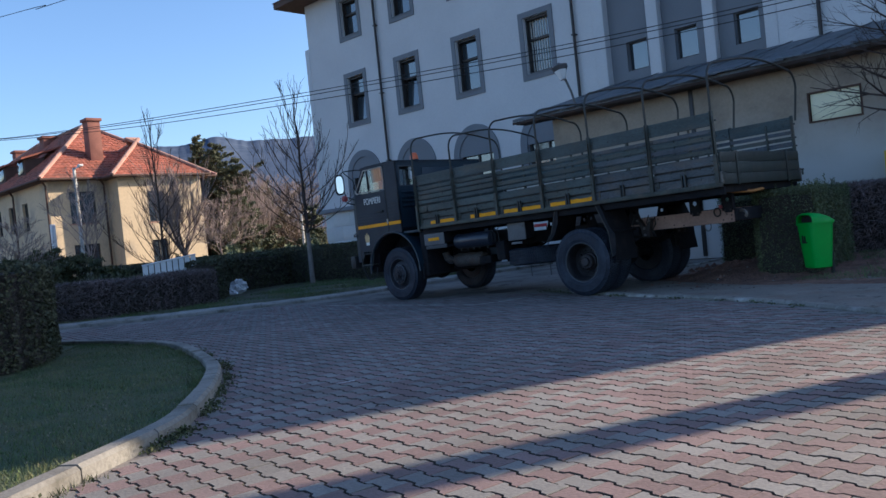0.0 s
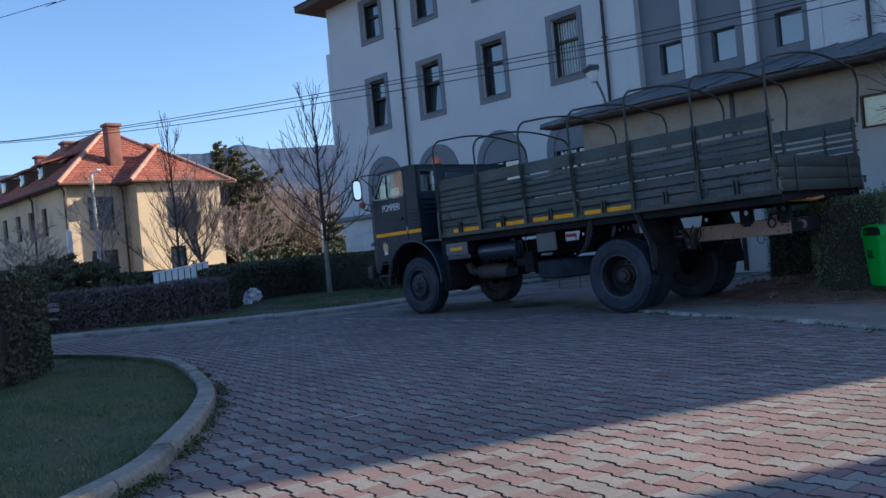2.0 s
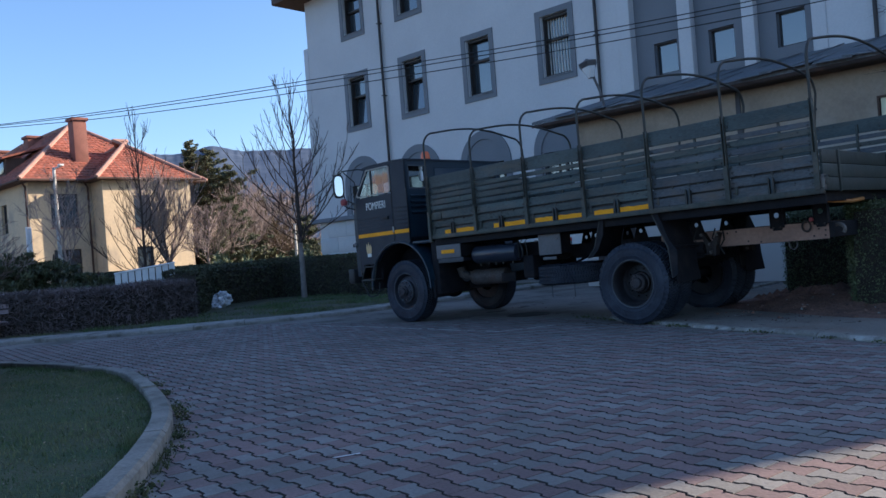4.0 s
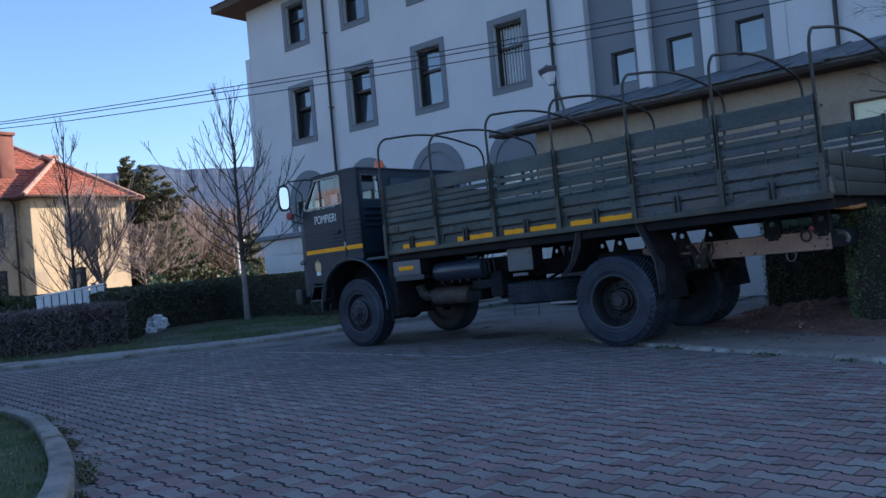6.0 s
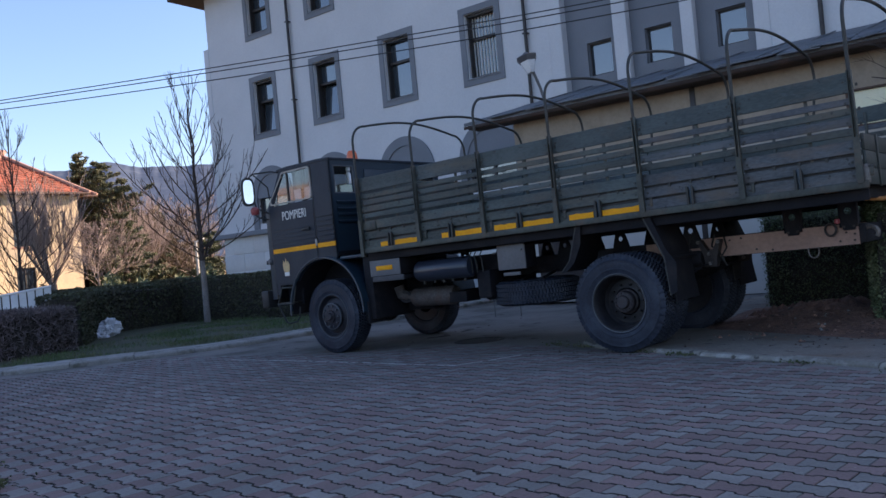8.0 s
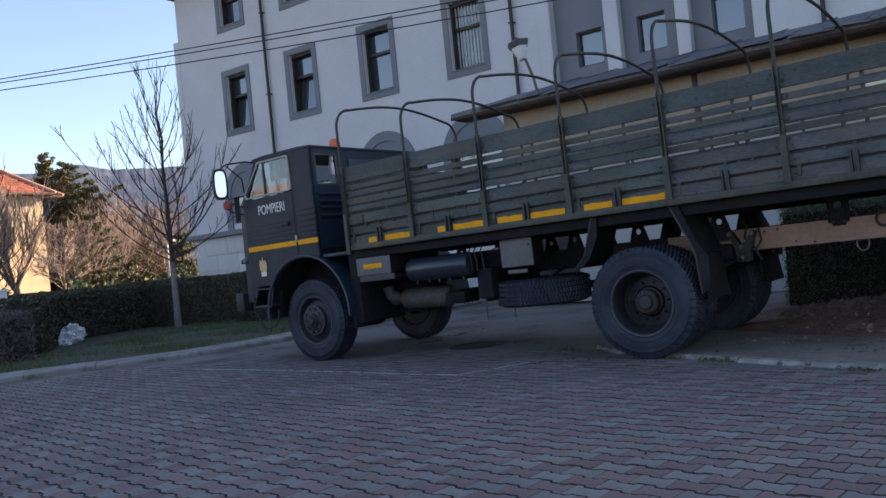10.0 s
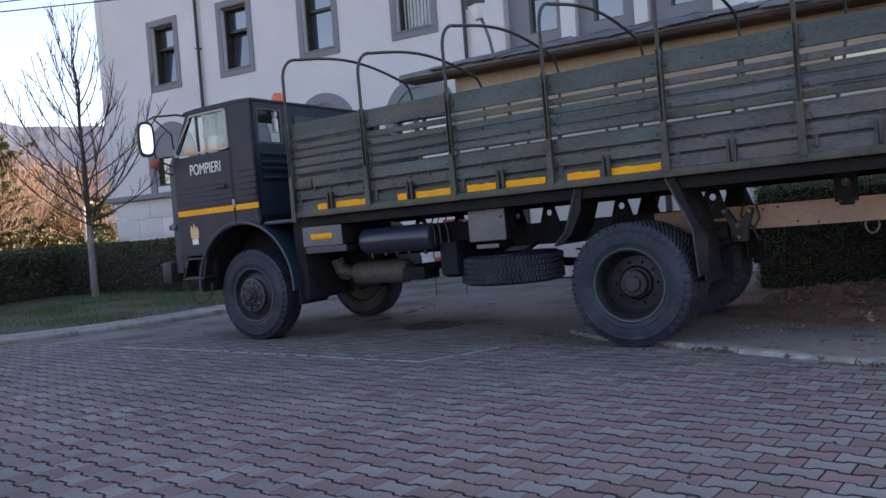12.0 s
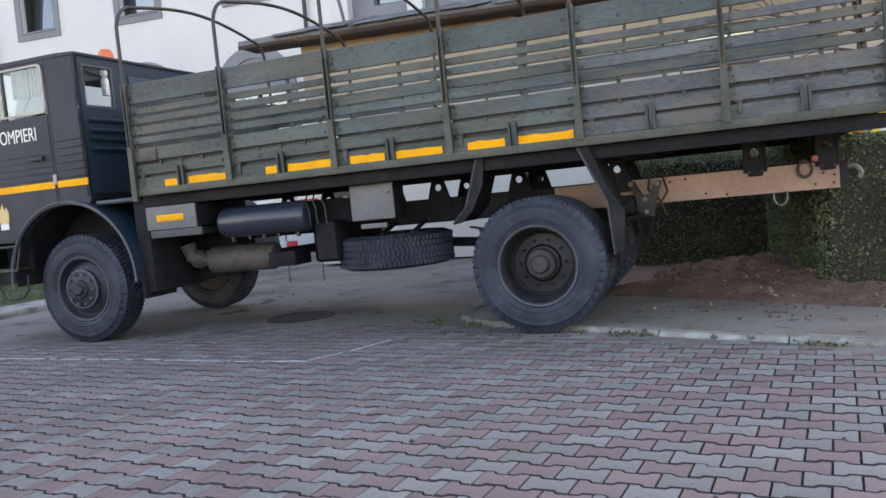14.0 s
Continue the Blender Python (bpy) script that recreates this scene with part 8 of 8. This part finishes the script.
def blades(name, poly, n, z, h, material, label, seed, width=0.006, keep=None):
    """Grass blades inside an outline."""
    r = random.Random(seed)
    x0, x1 = min(p[0] for p in poly), max(p[0] for p in poly)
    y0, y1 = min(p[1] for p in poly), max(p[1] for p in poly)
    vs, fs = [], []
    made = 0
    while made < n:
        x, y = r.uniform(x0, x1), r.uniform(y0, y1)
        if not inside(poly, x, y):
            made += 0.3
            continue
        patch = noise.noise((x * 0.9, y * 0.9, seed)) + 0.4 * noise.noise((x * 3, y * 3, seed))
        made += 1
        if keep is not None and patch < keep + r.uniform(-0.3, 0.3):
            continue
        a = r.uniform(0, 6.283)
        hh = h * r.uniform(0.5, 1.3) * (1 + 0.5 * patch)
        lx, ly = r.uniform(-0.6, 0.6) * hh, r.uniform(-0.6, 0.6) * hh
        zz = gz(x) + z
        cx, cy = math.cos(a) * width, math.sin(a) * width
        b = len(vs)
        vs += [(x - cx, y - cy, zz), (x + cx, y + cy, zz), (x + lx, y + ly, zz + hh)]
        fs.append((b, b + 1, b + 2))
    return tagged(new(name, raw(name, vs, fs, [material])), label, "grass", kind="stuff")


island_poly = [(p.x + 0.0, p.y - 0.16) for p in isl] + [(-14, -9.5), (3.4, -11.5)]
near_lawn = [p for p in island_poly if p[0] > -6.5] + [(-6.5, -9.0), (3.4, -11)]
blades("lawn_grass", near_lawn, 95000, 0.03, 0.036, M_GRASS, "short green lawn grass", 51, 0.004)
verge_poly = [(p.x - d.y * 0.74, p.y + d.x * 0.74) for p, d in ((p, (q - p).normalized()) for p, q in zip(far, far[1:]))] + [(-8.6, 6.9), (-16.0, 6.6), (-12.5, 1), (-12.6, -1), (-15, -4.5), (-19, -8.5)]
blades("verge_grass", verge_poly, 48000, 0.05, 0.065, M_GRASSDRY, "patchy green and straw-coloured verge grass", 52, 0.008, 0.0)
bed_poly = [(2.9, 0.9), (12, -0.6), (12, 5.9), (2.2, 5.9), (3.4, 2.6)]
blades("bed_grass", bed_poly, 26000, 0.06, 0.035, M_GRASSDRY, "thin grass on the earth before the hedge", 53, 0.007, -0.3)


# dry leaves and straw lying on the lawn
r = np.random.default_rng(57)
pts = []
while len(pts) < 900:
    x, y = r.uniform(-6, 3), r.uniform(-10, -5)
    if inside(near_lawn, x, y) and noise.noise((x * 1.3, y * 1.3, 3)) > r.uniform(-0.5, 0.4):
        pts.append((x, y, gz(x) + 0.055 + r.uniform(-0.01, 0.01)))
v, f = quads(np.array(pts), 0.010, r, aspect=1.0)
tagged(new("dry_leaves", raw("dry_leaves", v.tolist(), f.tolist(), [M_STRAW])), "pale dry leaves scattered on the lawn", "leaves", kind="stuff")


def tufts(name, line, off, spread, n, h, material, label, seed, gate):
    """Tufts of longer blades along one side of a kerb line, where a noise lets them grow."""
    r = random.Random(seed)
    vs, fs = [], []
    for _ in range(n):
        k = r.randrange(len(line) - 1)
        p = line[k].lerp(line[k + 1], r.random())
        g = noise.noise((p.x * 1.9, p.y * 1.9, seed))
        if g < gate + r.uniform(-0.1, 0.1):
            continue
        d = (line[k + 1] - line[k]).normalized()
        o = off + abs(r.gauss(0, spread)) * (1 if off > 0 else -1)
        x, y = p.x - d.y * o, p.y + d.x * o
        hh = h * r.uniform(0.4, 1.3) * (0.7 + g)
        z = gz(x) + (0.03 if off > 0 else 0.0)
        a = r.uniform(0, 6.283)
        cx, cy = math.cos(a) * 0.004, math.sin(a) * 0.004
        b = len(vs)
        vs += [(x - cx, y - cy, z), (x + cx, y + cy, z), (x + r.uniform(-0.7, 0.7) * hh, y + r.uniform(-0.7, 0.7) * hh, z + hh)]
        fs.append((b, b + 1, b + 2))
    return tagged(new(name, raw(name, vs, fs, [material])), label, "grass", kind="stuff")


tufts("edge_grass", isl, 0.16, 0.06, 9000, 0.055, M_GRASS, "longer grass along the inside of the lawn kerb", 71, -0.1)
tufts("kerb_weeds", isl, -0.01, 0.05, 4000, 0.035, M_WEED, "weeds growing along the foot of the lawn kerb", 72, 0.12)
# weeds along the kerbs
r = np.random.default_rng(8)
pts = []
for line, off, cnt, hgt in ((isl, -0.02, 7000, 0.045), (rk[25:], -0.015, 1500, 0.022)):
    for _ in range(cnt):
        k = r.integers(0, len(line) - 1)
        p = line[k].lerp(line[k + 1], r.uniform())
        if noise.noise((p.x * 2.5, p.y * 2.5, 4)) < 0.05:
            continue
        d = (line[k + 1] - line[k]).normalized()
        o = off + abs(r.normal(0, 0.06)) * -1
        pts.append((p.x - d.y * o, p.y + d.x * o, gz(p.x) + abs(r.normal(0, hgt * 0.5)) + 0.006))
for cx, cy, n in ((-0.95, 0.45, 90), (-0.62, 0.30, 60)):
    for _ in range(n):
        pts.append((cx + r.normal(0, 0.10), cy + r.normal(0, 0.06), abs(r.normal(0, 0.025)) + 0.004))
v, f = quads(np.array(pts), 0.018, r, aspect=0.7)
tagged(new("weeds", raw("weeds", v.tolist(), f.tolist(), [M_WEED])), "small weeds and moss in the kerb joints", "weeds", kind="stuff")


def stones(name, areas, material, label, seed, size):
    r = random.Random(seed)
    vs, fs = [], []
    for x0, x1, y0, y1, z, n in areas:
        for _ in range(n):
            x, y = r.uniform(x0, x1), r.uniform(y0, y1)
            s = size * r.uniform(0.3, 1.2) ** 1.5
            zz = z(x, y) if callable(z) else z + gz(x)
            b = len(vs)
            for dx, dy, dz in ((-1, 0, 0), (0, -1, 0), (1, 0, 0), (0, 1, 0), (0.1, 0.1, 0.8)):
                vs.append((x + dx * s * r.uniform(0.6, 1.2), y + dy * s * r.uniform(0.6, 1.2), zz + dz * s - 0.002))
            fs += [(b, b + 1, b + 4), (b + 1, b + 2, b + 4), (b + 2, b + 3, b + 4), (b + 3, b, b + 4)]
    return tagged(new(name, raw(name, vs, fs, [material])), label, "stones", kind="stuff")


def soil_z(x, y):
    return gz(x) + 0.055 + 0.17 * math.exp(-((x - 1.45) / 0.9) ** 2 - ((y - 2.3) / 0.9) ** 2)


stones("clods", [(0.6, 2.6, 0.7, 3.0, soil_z, 90), (1.6, 3.6, 0.55, 1.1, 0.035, 16)], M_SOIL, "reddish clods on the soil heap", 61, 0.03)
stones("clods", [(0.7, 1.9, 1.9, 2.9, soil_z, 40)], M_SOILDAMP, "damp dark red lumps of earth on the heap", 64, 0.075)
stones("pebbles", [(0.6, 2.8, 0.5, 3.0, soil_z, 45), (0.9, 3.4, 0.5, 1.2, 0.03, 10)], M_KERB, "pale pebbles on the soil", 62, 0.018)
stones("debris", [(-6.5, -0.9, 0.2, 4.5, 0.0, 45), (-8, 6, -7, 0.1, 0.003, 70), (-0.4, 3, 0.3, 1.2, 0.03, 60), (0.8, 2.6, 0.6, 2.6, soil_z, 90), (-1.2, 0.2, 0.0, 1.2, 0.0, 50)], M_BARK, "scattered crumbs of earth and leaves", 63, 0.018)

# ---- interlocking pavers ----
PX, PY = Vector((0.9888, -0.149, 0)), Vector((0.149, 0.9888, 0))
PL, PP = 0.198, 0.1335
HALF = [(-0.0950, -0.0720), (-0.0615, -0.0720), (-0.043, -0.0502), (0.043, -0.0502), (0.0615, -0.0720), (0.0950, -0.0720)]
BONE = HALF + [(-x, -y) for x, y in HALF]
FIELD = [(-8.3, 0.05), (-5.6, 0.30), (-4.05, 0.50), (-3.45, 0.82), (-2.95, 1.02), (-1.9, 0.92), (-1.2, 0.86), (-0.85, 0.60), (0.2, 0.22), (0.75, -0.02), (1.35, -0.27), (2.1, -0.55), (2.6, -0.78), (3.6, -1.28), (4.7, -2.03), (6.2, -3.08), (9, -5.2), (10.5, -6.45), (12, -7.8), (14.2, -9.9),
         (14.2, -15.4), (6.6, -15.4)] + [(p.x + 0.02, p.y + 0.05) for p in isl if p.x > -10] + [(-10.7, -4.1), (-9.5, -2.3), (-8.5, -0.85)]
pavement = thing("pavement", "grey and pink interlocking concrete pavers with dark joints", "pavement", kind="structure")


def bone_verts(bevel):
    vs = []
    if bevel:
        vs += [(x * 0.978, y * 0.962, 0.0) for x, y in BONE]
        vs += [(x, y, -0.005) for x, y in BONE]
    else:
        vs += [(x, y, 0.0) for x, y in BONE]
    vs += [(x, y, -0.03) for x, y in BONE]
    fs = [tuple(range(12))]
    for lay in range(2 if bevel else 1):
        for k in range(12):
            j = (k + 1) % 12
            fs.append((lay * 12 + j, lay * 12 + k, lay * 12 + 12 + k, lay * 12 + 12 + j))
    return vs, fs


BV, BF = bone_verts(True)
# long bevels take the joint colour: dirt, with the joint's shadow line painted in
near_mesh = [raw("paver", BV, BF, [m, M_JOINT], [0] + [0 if k in (5, 11) else 1 for k in range(12)] + [1] * 12) for m in (M_PAVEG, M_PAVER)]
rp = random.Random(77)
fv, ff, fm = [], [], []
near_n = 0
ang = math.atan2(PX.y, PX.x)
for j in range(-100, 60):
    for i in range(-75, 75):
        c = PX * ((i + (0.5 if j % 2 else 0)) * PL) + PY * (j * PP)
        c += Vector((0.80, -2.62, 0))
        if not inside(FIELD, c.x, c.y):
            continue
        pink = (i + (j // 2)) % 2
        if rp.random() < 0.04:
            pink = 1 - pink
        z = gz(c.x) + rp.uniform(-0.0025, 0.0015)
        tx, ty = rp.uniform(-0.012, 0.012), rp.uniform(-0.012, 0.012)
        if -0.6 < c.x < 2.45 and -3.9 < c.y < -1.35 and near_n < 300:
            ob = new("paver", near_mesh[pink])
            ob.parent = pavement
            ob.matrix_local = Matrix.Translation((c.x, c.y, z)) @ Euler((tx, ty, ang + rp.uniform(-0.01, 0.01))).to_matrix().to_4x4()
            near_n += 1
            continue
        b = len(fv)
        turn = rp.uniform(-0.01, 0.01)
        ux, uy = math.cos(ang + turn), math.sin(ang + turn)
        for x, y, zz in BV:
            fv.append((c.x + x * ux - y * uy, c.y + x * uy + y * ux, z + zz + x * ty + y * tx))
        for k, f in enumerate(BF):
            ff.append(tuple(b + q for q in f))
            fm.append(pink if k in (0, 6, 12) else 2)
fieldmesh = new("paver_field", raw("paver_field", fv, ff, [M_PAVEGI, M_PAVERI, M_JOINT], fm))
fieldmesh.parent = pavement
tagged(fieldmesh, kind="stuff")
